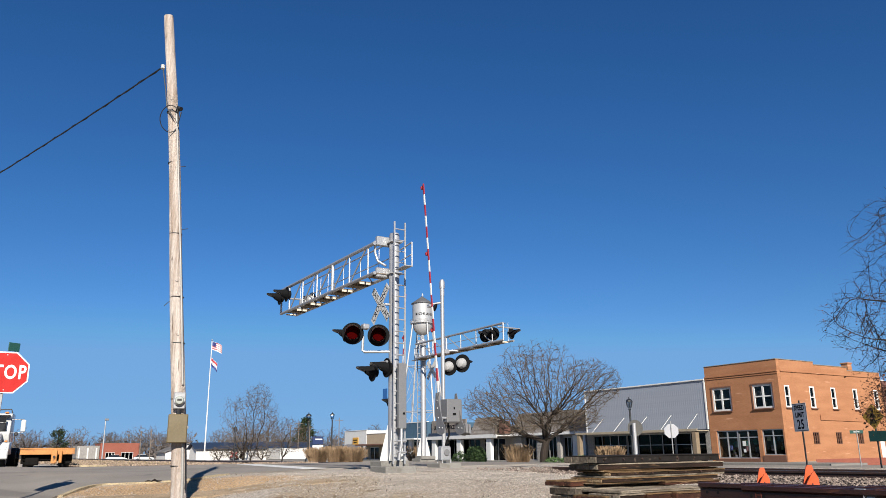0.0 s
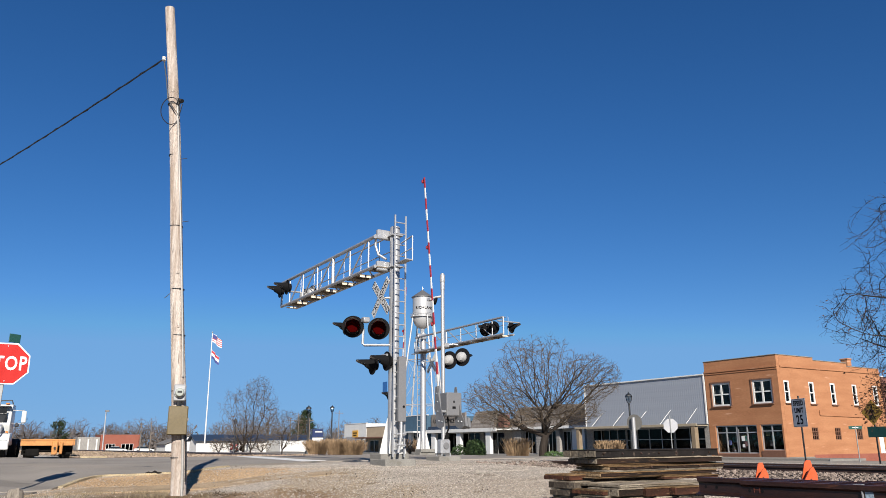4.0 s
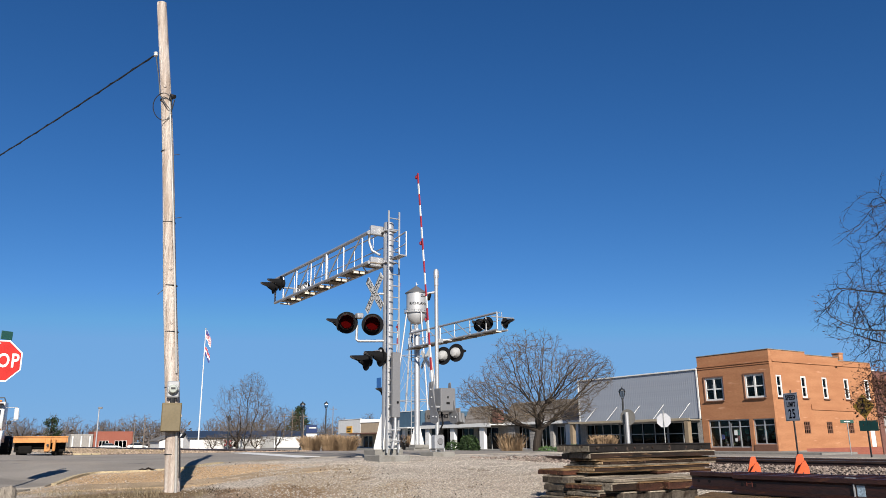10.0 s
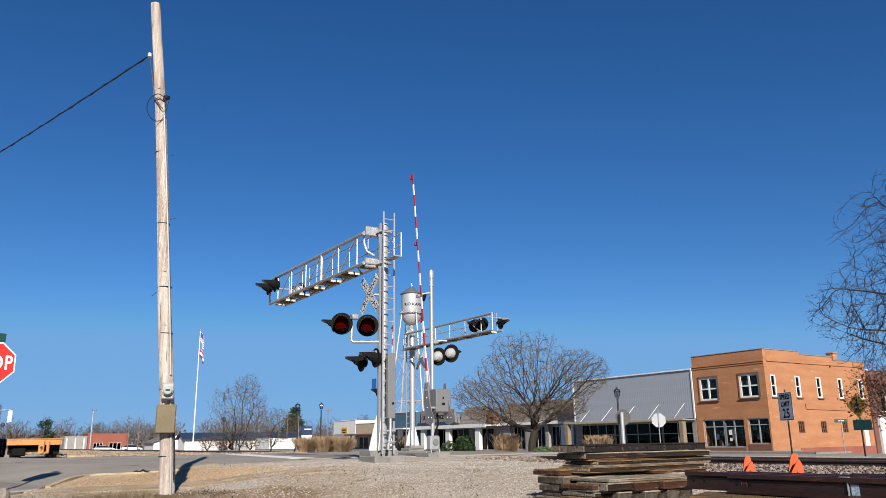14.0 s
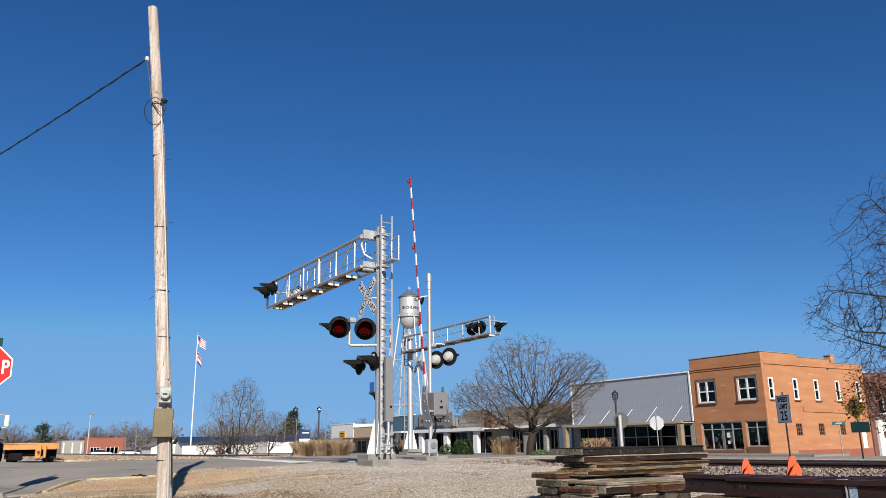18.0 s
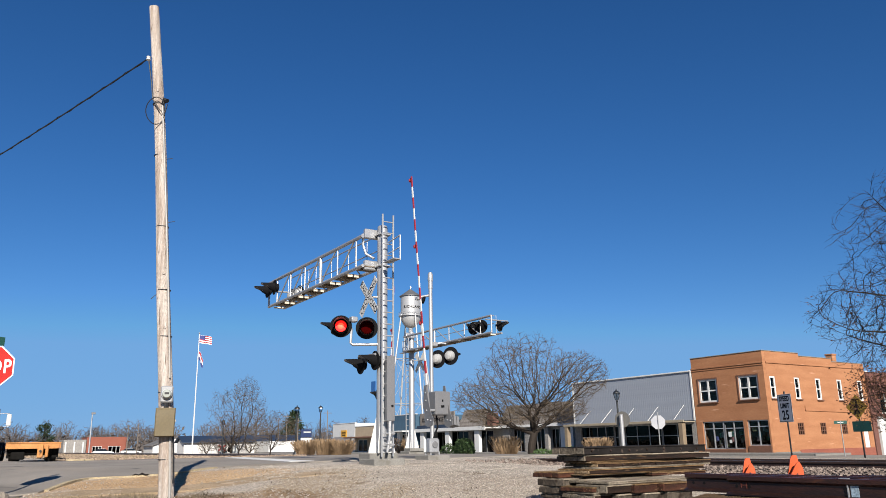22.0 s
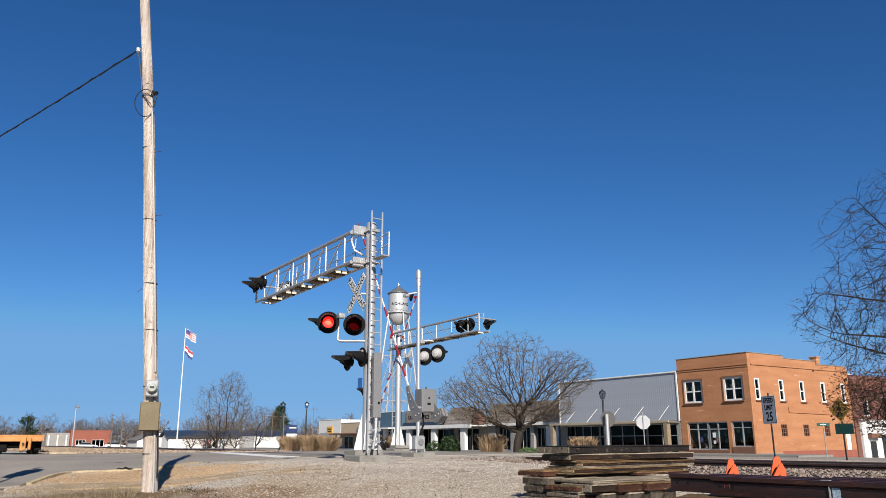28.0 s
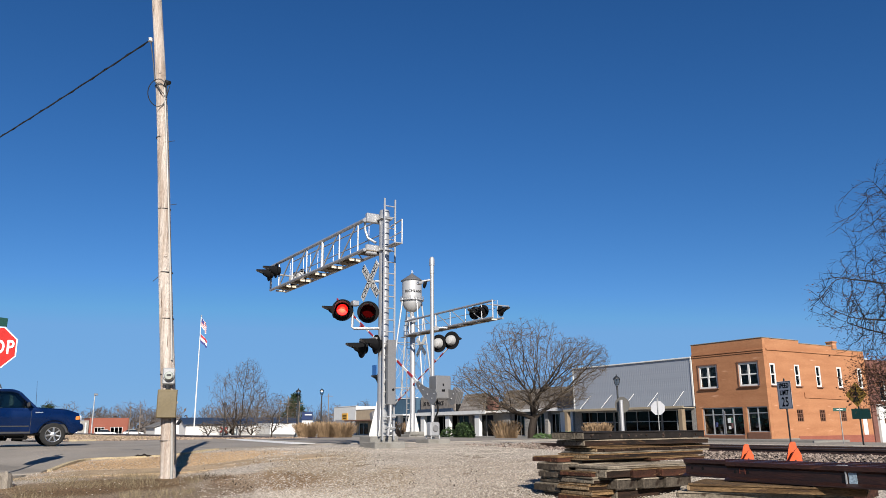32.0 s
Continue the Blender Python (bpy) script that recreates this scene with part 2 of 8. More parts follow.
def zones(m, areas):
    """Lay tones over a ground material in broad worn patches: (x, y, half length, half width, turn, tone)."""
    n, k = m.node_tree.nodes, m.node_tree.links
    b = n["Principled BSDF"]
    tc, ns = n.new("ShaderNodeTexCoord"), n.new("ShaderNodeTexNoise")
    ns.inputs["Scale"].default_value, ns.inputs["Detail"].default_value = 1.1, 7
    k.new(tc.outputs["Object"], ns.inputs["Vector"])
    for x, y, a, w, turn, tone in areas:
        mp, ln, sm, mr, mx = (n.new("ShaderNode" + s) for s in ("Mapping", "VectorMath", "Math", "MapRange", "Mix"))
        mp.vector_type = "TEXTURE"
        mp.inputs["Location"].default_value, mp.inputs["Rotation"].default_value, mp.inputs["Scale"].default_value = (x, y, 0), (0, 0, radians(turn)), (a, w, 50)
        k.new(tc.outputs["Object"], mp.inputs[0])
        ln.operation = "LENGTH"
        k.new(mp.outputs[0], ln.inputs[0])
        sm.operation = "ADD"
        k.new(ln.outputs["Value"], sm.inputs[0])
        k.new(ns.outputs[0], sm.inputs[1])
        for i, v in ((1, 1.25), (2, 1.6), (3, 1.0), (4, 0.0)):
            mr.inputs[i].default_value = v
        k.new(sm.outputs[0], mr.inputs[0])
        mx.data_type, mx.blend_type = "RGBA", "MULTIPLY"
        k.new(mr.outputs[0], mx.inputs[0])
        k.new(b.inputs["Base Color"].links[0].from_socket, mx.inputs[6])
        mx.inputs[7].default_value = (*tone, 1)
        k.new(mx.outputs[2], b.inputs["Base Color"])
    return m


GROUND = mat("crushed_gravel", (0.42, 0.372, 0.312), 0.95, var=0.8, scale=0.5, fine=34, bump=1.0, other=(0.33, 0.285, 0.232), spots=((0.146, 0.112, 0.0774), 0.2))
zones(GROUND, [(-9.0, 6.5, 4.0, 2.4, -30, (0.92, 0.88, 0.84)), (-16.6, 4.2, 3.0, 1.5, 90, (1.22, 0.94, 0.63)), (-14.9, 2.9, 2.2, 0.5, 86, (1.12, 0.95, 0.74)), (-11.9, 2.0, 3.0, 1.9, -25, (0.56, 0.48, 0.39)), (-13.4, 2.2, 0.9, 2.0, 10, (0.66, 0.56, 0.43)), (-12.6, 4.6, 1.2, 0.8, 30, (0.66, 0.55, 0.44)), (-13.5, 6.0, 3.5, 1.0, -30, (0.9, 0.82, 0.70)), (-60.0, 13.2, 26.0, 2.2, 0, (0.72, 0.60, 0.45)), (-10.0, 5.0, 3.0, 0.7, -40, (0.9, 0.85, 0.76))])


zones(ASPHALT, [(-26.9, 0, 0.35, 45, 0, (0.86, 0.86, 0.86)), (-25.5, 0, 0.35, 45, 0, (0.86, 0.86, 0.86)), (-30.5, -2, 1.6, 22, 4, (1.08, 1.07, 1.05)), (-23.0, 2.4, 3.4, 0.9, 12, (1.08, 1.06, 1.03)), (-19.0, 0.6, 3.2, 0.35, 20, (0.8, 0.8, 0.8))])


# ---- ground: one sheet to the horizon ----
def road_edge(y):
    """The road's east edge: the kerb return into the side street, then wider towards the track."""
    return -18.05 + 1.75 * (1 - smooth01((y - 1.5) / 1.3)) - 0.8 * min(5.0, max(0.0, y - 4.6)) * (1 - smooth01((y - 24) / 4))


def road_west(y):
    """The road's west edge, open towards the lot where the truck stands."""
    return -35.6 - 14.0 * (1 - smooth01((y - 0.5) / 3.2))


def steps(lo, hi, near, fine, grow):
    """Grid lines, fine round near, widening outwards to lo and hi."""
    out = [near]
    d, x = fine, near
    while x < hi:
        d = d * grow if x > near + 22 else d
        x += d
        out.append(min(x, hi))
    d, x = fine, near
    while x > lo:
        d = d * grow if x < near - 22 else d
        x -= d
        out.append(max(x, lo))
    return sorted(set(round(v, 3) for v in out))


ground = Form()
gx, gy = steps(-2500, 2500, -12, 0.5, 1.12), steps(-2500, 2500, 8, 0.5, 1.12)
for x in gx:
    for y in gy:
        r = math.hypot(x + 11, y - 7)
        rough = 0.05 * (noise.noise((x * 0.45, y * 0.45, 0)) + 0.5 * noise.noise((x * 1.6, y * 1.6, 3))) * (1 - smooth01((r - 8) / 14))
        off = (x - road_edge(y)) if y > 1.3 else max(x - 14, y - 0.4)
        rough *= smooth01((off + 0.2) / 1.6)
        dip = -0.06 if off < -0.8 and -70 < y < 53 else 0.0
        ground.v.append((x, y, level(x, y) + rough + dip - 0.02))
ny = len(gy)
ground.f = [(i * ny + j, (i + 1) * ny + j, (i + 1) * ny + j + 1, i * ny + j + 1) for i in range(len(gx) - 1) for j in range(ny - 1)]
setting("ground", ground, GROUND, "pale crushed gravel and bare earth", smooth=True)


def sheet(name, outline_rows, material, label, lift=0.0, thick=0.0):
    """A strip that follows the ground: rows of (x0, y0, x1, y1), split crosswise."""
    f = Form()
    cross = 10
    for x0, y0, x1, y1 in outline_rows:
        f.v.append((x0, y0, level(x0, y0) + lift - 0.14))
        for j in range(cross + 1):
            a = j / cross
            x, y = x0 + (x1 - x0) * a, y0 + (y1 - y0) * a
            f.v.append((x, y, level(x, y) + lift))
        f.v.append((x1, y1, level(x1, y1) + lift - 0.14))       # the broken edge goes down into the ground
    w = cross + 3
    for i in range(len(outline_rows) - 1):
        for j in range(cross + 2):
            f.f.append((i * w + j, i * w + j + 1, (i + 1) * w + j + 1, (i + 1) * w + j))
    f.f += [tuple(range(w)), tuple(range(len(f.v) - w, len(f.v)))[::-1]]
    return setting(name, f, material, label, smooth=True)


def along(a, b, n):
    return [a + (b - a) * i / n for i in range(n + 1)]


# main road over the crossing, and the side street that meets it
sheet("road", [(road_west(y), y, road_edge(y), y) for y in along(-60, 1, 50) + along(1.3, 8, 22) + along(8.5, 52, 60)], ASPHALT, "grey worn asphalt road over the crossing", 0.012)
sheet("side_street", [(x, -9.0, x, 0.35 + 0.95 * smooth01((-x - 14.6) / 0.8)) for x in along(-15.6, 14, 70)], ASPHALT, "grey asphalt side street", 0.016)
sheet("street_by_shops", [(x, 37.0, x, 48.5) for x in along(-260, 60, 120)], ASPHALT, "asphalt main street before the shops", 0.02)
sheet("pavement", [(x, 48.7, x, 53.0) for x in along(-140, -30, 90)], CONCRETE, "concrete pavement along the shop fronts", 0.14)
sheet("stop_line", [(x, 8.75 - 0.14 * (x + 21.6), x, 9.55 - 0.14 * (x + 21.6)) for x in along(-33.8, -22.2, 24)], PAINT_WHITE, "worn white stop line across the lane", 0.02)

# kerb round the corner
kerb = Form()
ks = [(road_edge(y) + 0.1, y) for y in along(1.75, 5.6, 26)]
for (xa, ya), (xb, yb) in zip(ks, ks[1:]):
    za, zb = level(xa, ya), level(xb, yb)
    d = Vector((xb - xa, yb - ya, 0)).normalized()
    s = Vector((d.y, -d.x, 0)) * 0.05
    a, b = Vector((xa, ya, 0)), Vector((xb, yb, 0))
    q = [a + s, a - s, b - s, b + s]
    zz = (za, za, zb, zb)
    kerb.add([(p.x, p.y, z - 0.08) for p, z in zip(q, zz)] + [(p.x * 1.0, p.y, z + 0.018) for p, z in zip(q, zz)],
             [(0, 1, 2, 3), (7, 6, 5, 4), (0, 4, 5, 1), (1, 5, 6, 2), (2, 6, 7, 3), (3, 7, 4, 0)])
setting("kerb", kerb, KERB_YELLOW, "chipped concrete kerb with faded yellow paint")

# old concrete footpath between the corner gravel and the grass, in slabs
for i in range(6):
    y0_, y1_ = 1.35 + 0.92 * i, 1.35 + 0.92 * (i + 1) - 0.006
    fpath = Form()
    for y in along(y0_, y1_, 3):
        xm = -15.15 + 0.10 * (y - 3)
        fpath.v += [(xm - 0.42, y, level(xm - 0.42, y) - 0.06), (xm - 0.42, y, level(xm - 0.42, y) - 0.010), (xm + 0.42, y, level(xm + 0.42, y) - 0.010), (xm + 0.42, y, level(xm + 0.42, y) - 0.06)]
    fpath.f += [(4 * k + j, 4 * k + 4 + j, 4 * k + 5 + j, 4 * k + 1 + j) for k in range(3) for j in range(3)] + [(0, 1, 2, 3), (15, 14, 13, 12)]
    setting("footpath_slab", fpath, PATH_TAN, "dusty tan concrete footpath slab by the corner")

# ---- track ----
TRACK_Y, RAIL_TOP = 16.6, -0.015
berm = Form()
xs = along(-900, 500, 140)
prof = [(-3.6, -0.40), (-2.4, -0.27), (-1.35, -0.155), (1.35, -0.155), (2.4, -0.30), (4.0, -0.95)]
for x in xs:
    for dy, z in prof:
        berm.v.append((x, TRACK_Y + dy, z))
w = len(prof)
berm.f = [(i * w + j, (i + 1) * w + j, (i + 1) * w + j + 1, i * w + j + 1) for i in range(len(xs) - 1) for j in range(w - 1)]
setting("trackbed", berm, BALLAST, "grey stone ballast of the railway")


def rail_profile(top):
    """Half outline of a flat-bottom rail, 0.18 m high."""
    half = [(0.07, -0.18), (0.07, -0.168), (0.012, -0.145), (0.010, -0.06), (0.036, -0.04), (0.036, -0.008), (0.028, 0.0)]
    return [(y, top + z) for y, z in half] + [(-y, top + z) for y, z in reversed(half)]


track = thing("railway_track", "single railway track of rusty steel rails on wooden ties", "railway track", pose(0, TRACK_Y, 0))
for dy in (-0.75, 0.75):
    f = Form()
    out = rail_profile(RAIL_TOP)
    n = len(out)
    for x in (-900, -100, -20, 0, 60, 500):
        f.v += [(x, dy + y, z) for y, z in out]
    for i in range(5):
        f.f += [(i * n + j, (i + 1) * n + j, (i + 1) * n + (j + 1) % n, i * n + (j + 1) % n) for j in range(n)]
    part("rail", f, RAIL_RUST, track)
    part("rail_head", Form().box(-200, dy, RAIL_TOP + 0.001, 1400, 0.05, 0.006), RAIL_SHINE, track, "polished running surface")
# crossing panels between and beside the rails
for y0, y1 in ((-2.4, -0.84), (-0.66, 0.66), (0.84, 2.4)):
    f = Form()
    for i in range(4):
        f.box(-33.6 + 2.72 + i * 2.72 - 1.36 + 1.2, (y0 + y1) / 2, RAIL_TOP - 0.075, 2.7, y1 - y0, 0.14, 0.015)
    part("crossing_panel", f, ASPHALT, track, "dark crossing surface panels")


# ---- crossing signals ----
DOME_GREY = mat("pale_lamp_housing", (0.36, 0.36, 0.355), 0.5, 0.1, var=0.2, scale=6, fine=30, bump=0.1)
GRATING = mat("weathered_walkway_grating", (0.22, 0.18, 0.135), 0.8, 0.2, var=0.4, scale=3, fine=30, bump=0.4, spots=((0.2, 0.19, 0.17), 0.1))

# cream tone for plates that imitate sunlit openings in the deck
DECK_PALE = mat("sunlit_opening_plate", (0.60, 0.53, 0.42), 0.7, 0.0, var=0.2, scale=3, fine=30, bump=0.1)


def flasher(parent, at, name="flashing_light", drum=False, size=1.0):
    """A round signal lamp facing -y: housing, black disc, long hood and red lens."""
    k = size
    rear = name.startswith("rear")
    dome = [(0.05, -0.20), (0.12, -0.17), (0.165, -0.08), (0.17, 0.0)] if rear else [(0.10, -0.17), (0.15, -0.15), (0.175, -0.05), (0.18, 0.0)]
    lamp = part(name, Form().lathe([(r * k, z * k) for r, z in dome], 20, Matrix.Rotation(math.pi / 2, 4, "X")), DOME_GREY if rear else BLACK, parent, smooth=True, at=at)
    part("background_disc", Form().lathe([((0.285 if drum else 0.295) * k, -0.006), ((0.285 if drum else 0.295) * k, 0.006)], 28, Matrix.Rotation(math.pi / 2, 4, "X")), BLACK, lamp, "black round background")
    hood, inner = Form(), Form()
    n, d = 24, (0.36 if drum else 0.52) * k
    for f, ra in ((hood, (0.205 if drum else 0.185) * k), (inner, (0.196 if drum else 0.176) * k)):
        for i in range(n + 1):
            a = radians(-90 + 360 * i / n)
            reach = d * (0.42 + 0.58 * smooth01((math.sin(a) + 0.75) / 1.4)) if drum else d * (0.42 + 0.58 * smooth01((math.sin(a) + 0.6) / 1.3))
            f.v.append((ra * math.cos(a), -0.008, ra * math.sin(a)))
            nar = 0.97 if drum else 0.60
            f.v.append((ra * math.cos(a) * nar, -0.008 - reach, ra * math.sin(a) * nar + (0 if drum else 0.035)))
        f.f += [(2 * i, 2 * i + 1, 2 * i + 3, 2 * i + 2) for i in range(n)]
    part("hood", hood, BLACK, lamp, "long black hood", smooth=True)
    part("hood_lining", inner, HOOD_GREY, lamp, "inside of the hood, sunlit grey in its colour", smooth=True)
    lens = Form().lathe([(0.15 * k, 0.0), (0.145 * k, 0.012), (0.10 * k, 0.024), (0.03 * k, 0.03)], 24, Matrix.Translation((0, -0.008, 0)) @ Matrix.Rotation(math.pi / 2, 4, "X"))
    if not drum:
        part("lens", lens, LENS_RED, lamp, "dark red lens", smooth=True)
        return lamp
    # a disc with a dark and a lit side, turned about its upright axis
    disc = part("lamp_disc", Form().lathe([(0.148, 0.002), (0.14, 0.012), (0.08, 0.02)], 24, pose(0, 0, 0, 90, 0, 0)), LENS_RED, parent, "red signal lamp", smooth=True, at=at @ pose(0, -0.05, 0))
    part("lit_side", Form().lathe([(0.148, 0.002), (0.14, 0.012), (0.08, 0.02)], 24, pose(0, 0, 0, -90, 0, 0)), LAMP_ON, disc, "glowing red side", smooth=True)
    part("lit_core", Form().lathe([(0.09, 0.016), (0.07, 0.024), (0.03, 0.028)], 20, pose(0, 0, 0, -90, 0, 0)), LAMP_CORE, disc, "bright middle of the lamp", smooth=True)
    return disc


def crossbuck(parent, at):
    """White crossed boards with black letters, facing -y."""
    first = None
    for k, (turn, text) in enumerate(((-45, "RAIL  ROAD"), (45, "CROSSING"))):
        m = at @ Matrix.Translation((0, -0.012 * k, 0)) @ Matrix.Rotation(radians(-turn), 4, "Y")
        board = part("crossbuck_board", Form().box(0, 0, 0, 1.22, 0.01, 0.23, 0.003), WHITE, parent, "white reflective board", at=m)
        words("lettering", text, 0.225, BLACK, board, pose(0, -0.008, 0), 0.001, 1.05)
        frame_ = Form()
        for z in (-0.108, 0.108):
            frame_.box(0, -0.006, z, 1.2, 0.003, 0.008)
        part("border", frame_, BLACK, board)


def gussets(parent, r, z0, z1, reach, material, turn=45):
    for k in range(4):
        m = Matrix.Rotation(radians(turn + 90 * k), 4, "Z")
        part("base_gusset", Form().slab([(r * 0.9, z0), (r + reach, z0), (r + reach, z0 + 0.06), (r + 0.01, z1), (r * 0.9, z1)], 0.02, m), material, parent, "tapered steel gusset")


def cantilever(m, sign, reach, z_low, z_top, label):
    """A mast with ladder and a walkway boom along sign * x, with lights over the road."""
    top = thing("cantilever_signal", label, "crossing signal", m, "railway crossing signals")
    part("foundation", Form().box(0, 0, 0.06, 0.86, 0.86, 0.18, 0.02).box(-0.18 * -sign, 0, 0.2, 0.62, 0.8, 0.16, 0.015), CONCRETE, top, "grey concrete block")
    part("mast", Form().lathe([(0.138, 0.28), (0.138, z_top + 0.25), (0.12, z_top + 0.3)], 20), GALV, top, "galvanised tube", smooth=True)
    gussets(top, 0.138, 0.28, 1.15, 0.2, WHITE)
    # boom
    y0, y1 = (-0.52, 0.02)
    x0, x1 = 0.12 * sign, reach * sign
    for y in (y0, y1):
        part("bottom_chord", Form().rod((x0, y, z_low), (x1, y, z_low), 0.045, n=10), GALV, top)
    part("top_chord", Form().rod((x0 * 1.2, y0, z_top), (x1, y0, z_top), 0.05, n=10), GALV, top)
    part("hand_rail", Form().rod((x0 * 3, y1, z_top + 0.12), (x1 * 0.93, y1, z_top + 0.12), 0.02).rod((x0 * 3, y1, z_low + 0.5), (x1 * 0.93, y1, z_low + 0.5), 0.016), GALV, top, "thin hand rail")
    bays = 6
    dx = (x1 - x0) / bays
    for i in range(bays):
        xa, xb = x0 + dx * (i + 0.35), x0 + dx * (i + 1)
        thick = 0.05 if i == 2 else 0.025
        part("post", Form().rod((xa, y0, z_low), (xa, y0, z_top), thick), GALV, top)
        if i < 5:
            part("brace", Form().rod((xa + dx * 0.95, y0, z_low + 0.02), (xa + dx * 0.1, y0, z_top - 0.02), 0.022), GALV, top)
        part("rail_post", Form().rod((xb - dx * 0.3, y1, z_low), (xb - dx * 0.3, y1, z_top + 0.12), 0.011), GALV, top)
        if i == 4:
            part("rail_post", Form().rod((xb - dx * 0.8, y1, z_low), (xb - dx * 0.8, y1, z_top + 0.12), 0.011), GALV, top)
        part("deck_panel", Form().box(x0 + dx * (i + 0.33 if i else 0.25), (y0 + y1) / 2, z_low + 0.0, abs(dx) * (0.74 if i else 0.5), y1 - y0 - 0.07, 0.03, 0.004), GRATING, top, "weathered walkway grating")
        # the second, cream plate of each bay is added as a sunlit patch
        for u in ((0.2, 0.96) if i < 5 else (0.2, 0.8)):
            part("cross_plate", Form().box(x0 + dx * (i + u), (y0 + y1) / 2, z_low - 0.045, 0.02, (y1 - y0) * (0.88 if u < 0.5 else 0.62), 0.055, 0.004), GRATING if u < 0.5 else DECK_PALE, top, "upright cross plate under the walkway")
        part("cross_bar", Form().rod((xa, y0, z_low - 0.01), (xb, y1, z_low - 0.01), 0.018), STEEL_GREY, top)
    for z in (z_low, z_top + 0.05):
        part("boom_clamp", Form().box(0.2 * sign, -0.2, z + 0.04, 0.12, 0.5, 0.26, 0.02).box(0, 0, z, 0.34, 0.34, 0.05, 0.01), GALV, top, "bolted clamp")
    part("cable_conduit", Form().tube([(0.25 * sign, -0.45, z_top + 0.1), (0.32 * sign, -0.42, z_top - 0.2), (0.28 * sign, -0.35, z_top - 0.45), (0.1 * sign, -0.2, z_top - 0.6)], 0.035, 8), GALV, top, smooth=True)
    # platform behind the mast
    part("platform", Form().box(-0.66 * sign, -0.08, z_low + 0.02, 0.56, 0.2, 0.03, 0.005), GALV, top)
    f = Form()
    for xx in (-0.55, -0.92):
        f.rod((xx * sign, 0.02, z_low), (xx * sign, 0.02, z_low + 0.66), 0.018)
    f.rod((-0.3 * sign, 0.02, z_low + 0.6), (-0.92 * sign, 0.02, z_low + 0.66), 0.018).rod((-0.3 * sign, 0.02, z_low + 0.3), (-0.92 * sign, 0.02, z_low + 0.34), 0.014)
    part("platform_rail", f, GALV, top)
    # ladder
    lx = 0.3 if sign < 0 else -0.3
    for y in (-0.16, 0.16):
        part("ladder_rail", Form().box(lx, y, (z_top + 0.75) / 2, 0.03, 0.04, z_top + 0.35), GALV, top)
    for i in range(int((z_top + 0.40) / 0.305)):
        part("ladder_rung", Form().rod((lx, -0.16, 0.45 + i * 0.305), (lx, 0.16, 0.45 + i * 0.305), 0.017, n=6), GALV, top)
    # lights at the end of the boom
    part("light_bracket", Form().rod((x1, y0, z_low), (x1, y0, z_top), 0.035).rod((x1 * 0.99, y0 - 0.25, z_low + 0.55), (x1 * 0.99, y1 + 0.4, z_low + 0.55), 0.03), GALV, top)
    return top


def put(p, base):
    return [a - b for a, b in zip(p, base)]


mast_a = (-17.25, 9.3, 0.0)
sig_a = cantilever(pose(*mast_a), -1, 7.15, 5.08, 5.9, "galvanised cantilever crossing signal with ladder and walkway boom")
for dx, dy, turn in ((-7.1, -0.95, 8), (-6.45, -0.95, 8)):
    flasher(sig_a, pose(dx + 0.12, dy + 0.3, 5.60, 0, 0, -4), size=0.84)
for dx in (-6.75, -6.1):
    flasher(sig_a, pose(dx, 0.15, 5.45, 0, 0, 188), "rear_flashing_light", size=0.86)
crossbuck(sig_a, pose(-0.08, -0.36, 4.24))
part("crossbuck_bracket", Form().rod((0, -0.1, 4.24), (-0.08, -0.36, 4.24), 0.03), GALV, sig_a)
# pair turned to the side street
view = 62
drum_left, drum_right = [flasher(sig_a, pose(dx, dy, z, 0, 0, view), drum=True) for dx, dy, z in ((-0.30, -1.04, 3.45), (0.08, -0.49, 3.39))]
part("light_arm", Form().tube([(0, -0.1, 3.0), (-0.2, -0.75, 2.98), (-0.21, -0.8, 3.02), (-0.2, -0.79, 3.4)], 0.035, 8).box(-0.13, -0.77, 3.62, 0.18, 0.18, 0.14, 0.02), GALV, sig_a, "bent pipe with a junction box", smooth=True)
for dx, dy, z in ((-0.38, -0.42, 2.5), (0.10, -0.26, 2.57)):
    flasher(sig_a, pose(dx, dy, z, 0, 0, -2), size=0.84)
flasher(sig_a, pose(-0.62, -1.10, 3.47, 0, 0, -2), size=0.66)
part("light_arm", Form().rod((-0.65, -0.35, 2.72), (0.2, -0.3, 2.72), 0.03).rod((0, 0, 2.72), (-0.1, -0.33, 2.72), 0.035), GALV, sig_a)
part("id_plate", Form().box(-0.2, -0.14, 1.94, 0.24, 0.012, 0.26, 0.003), plain("blue_id_plate", (0.02, 0.10, 0.3), 0.5), sig_a, "small blue notice plate")
cab = part("cable_cabinet", Form().box(0.37, 0.03, 1.86, 0.13, 0.22, 1.62, 0.012), STEEL_GREY, sig_a, "tall grey cable cabinet")
part("latch", Form().rod((0.435, 0.06, 1.42), (0.455, 0.06, 1.42), 0.03), BLACK, cab)
part("cabinet_conduit", Form().tube([(0.42, 0.0, 1.05), (0.42, 0.0, 0.7), (0.38, -0.05, 0.3)], 0.04, 8).rod((0.42, -0.12, 0.75), (0.42, 0.14, 0.75), 0.025).rod((0.42, -0.12, 0.5), (0.42, 0.14, 0.48), 0.02), GALV, sig_a)

mast_c = (-33.2, 19.6, 0.0)
sig_c = cantilever(pose(*mast_c), 1, 7.6, 5.03, 5.75, "far galvanised cantilever crossing signal with walkway boom")
for dx in (6.5, 7.1):
    flasher(sig_c, pose(dx - 0.45, -0.35, 5.42, 0, 0, 25))
flasher(sig_c, pose(7.15, 0.25, 5.42, 0, 0, 110), size=0.86)
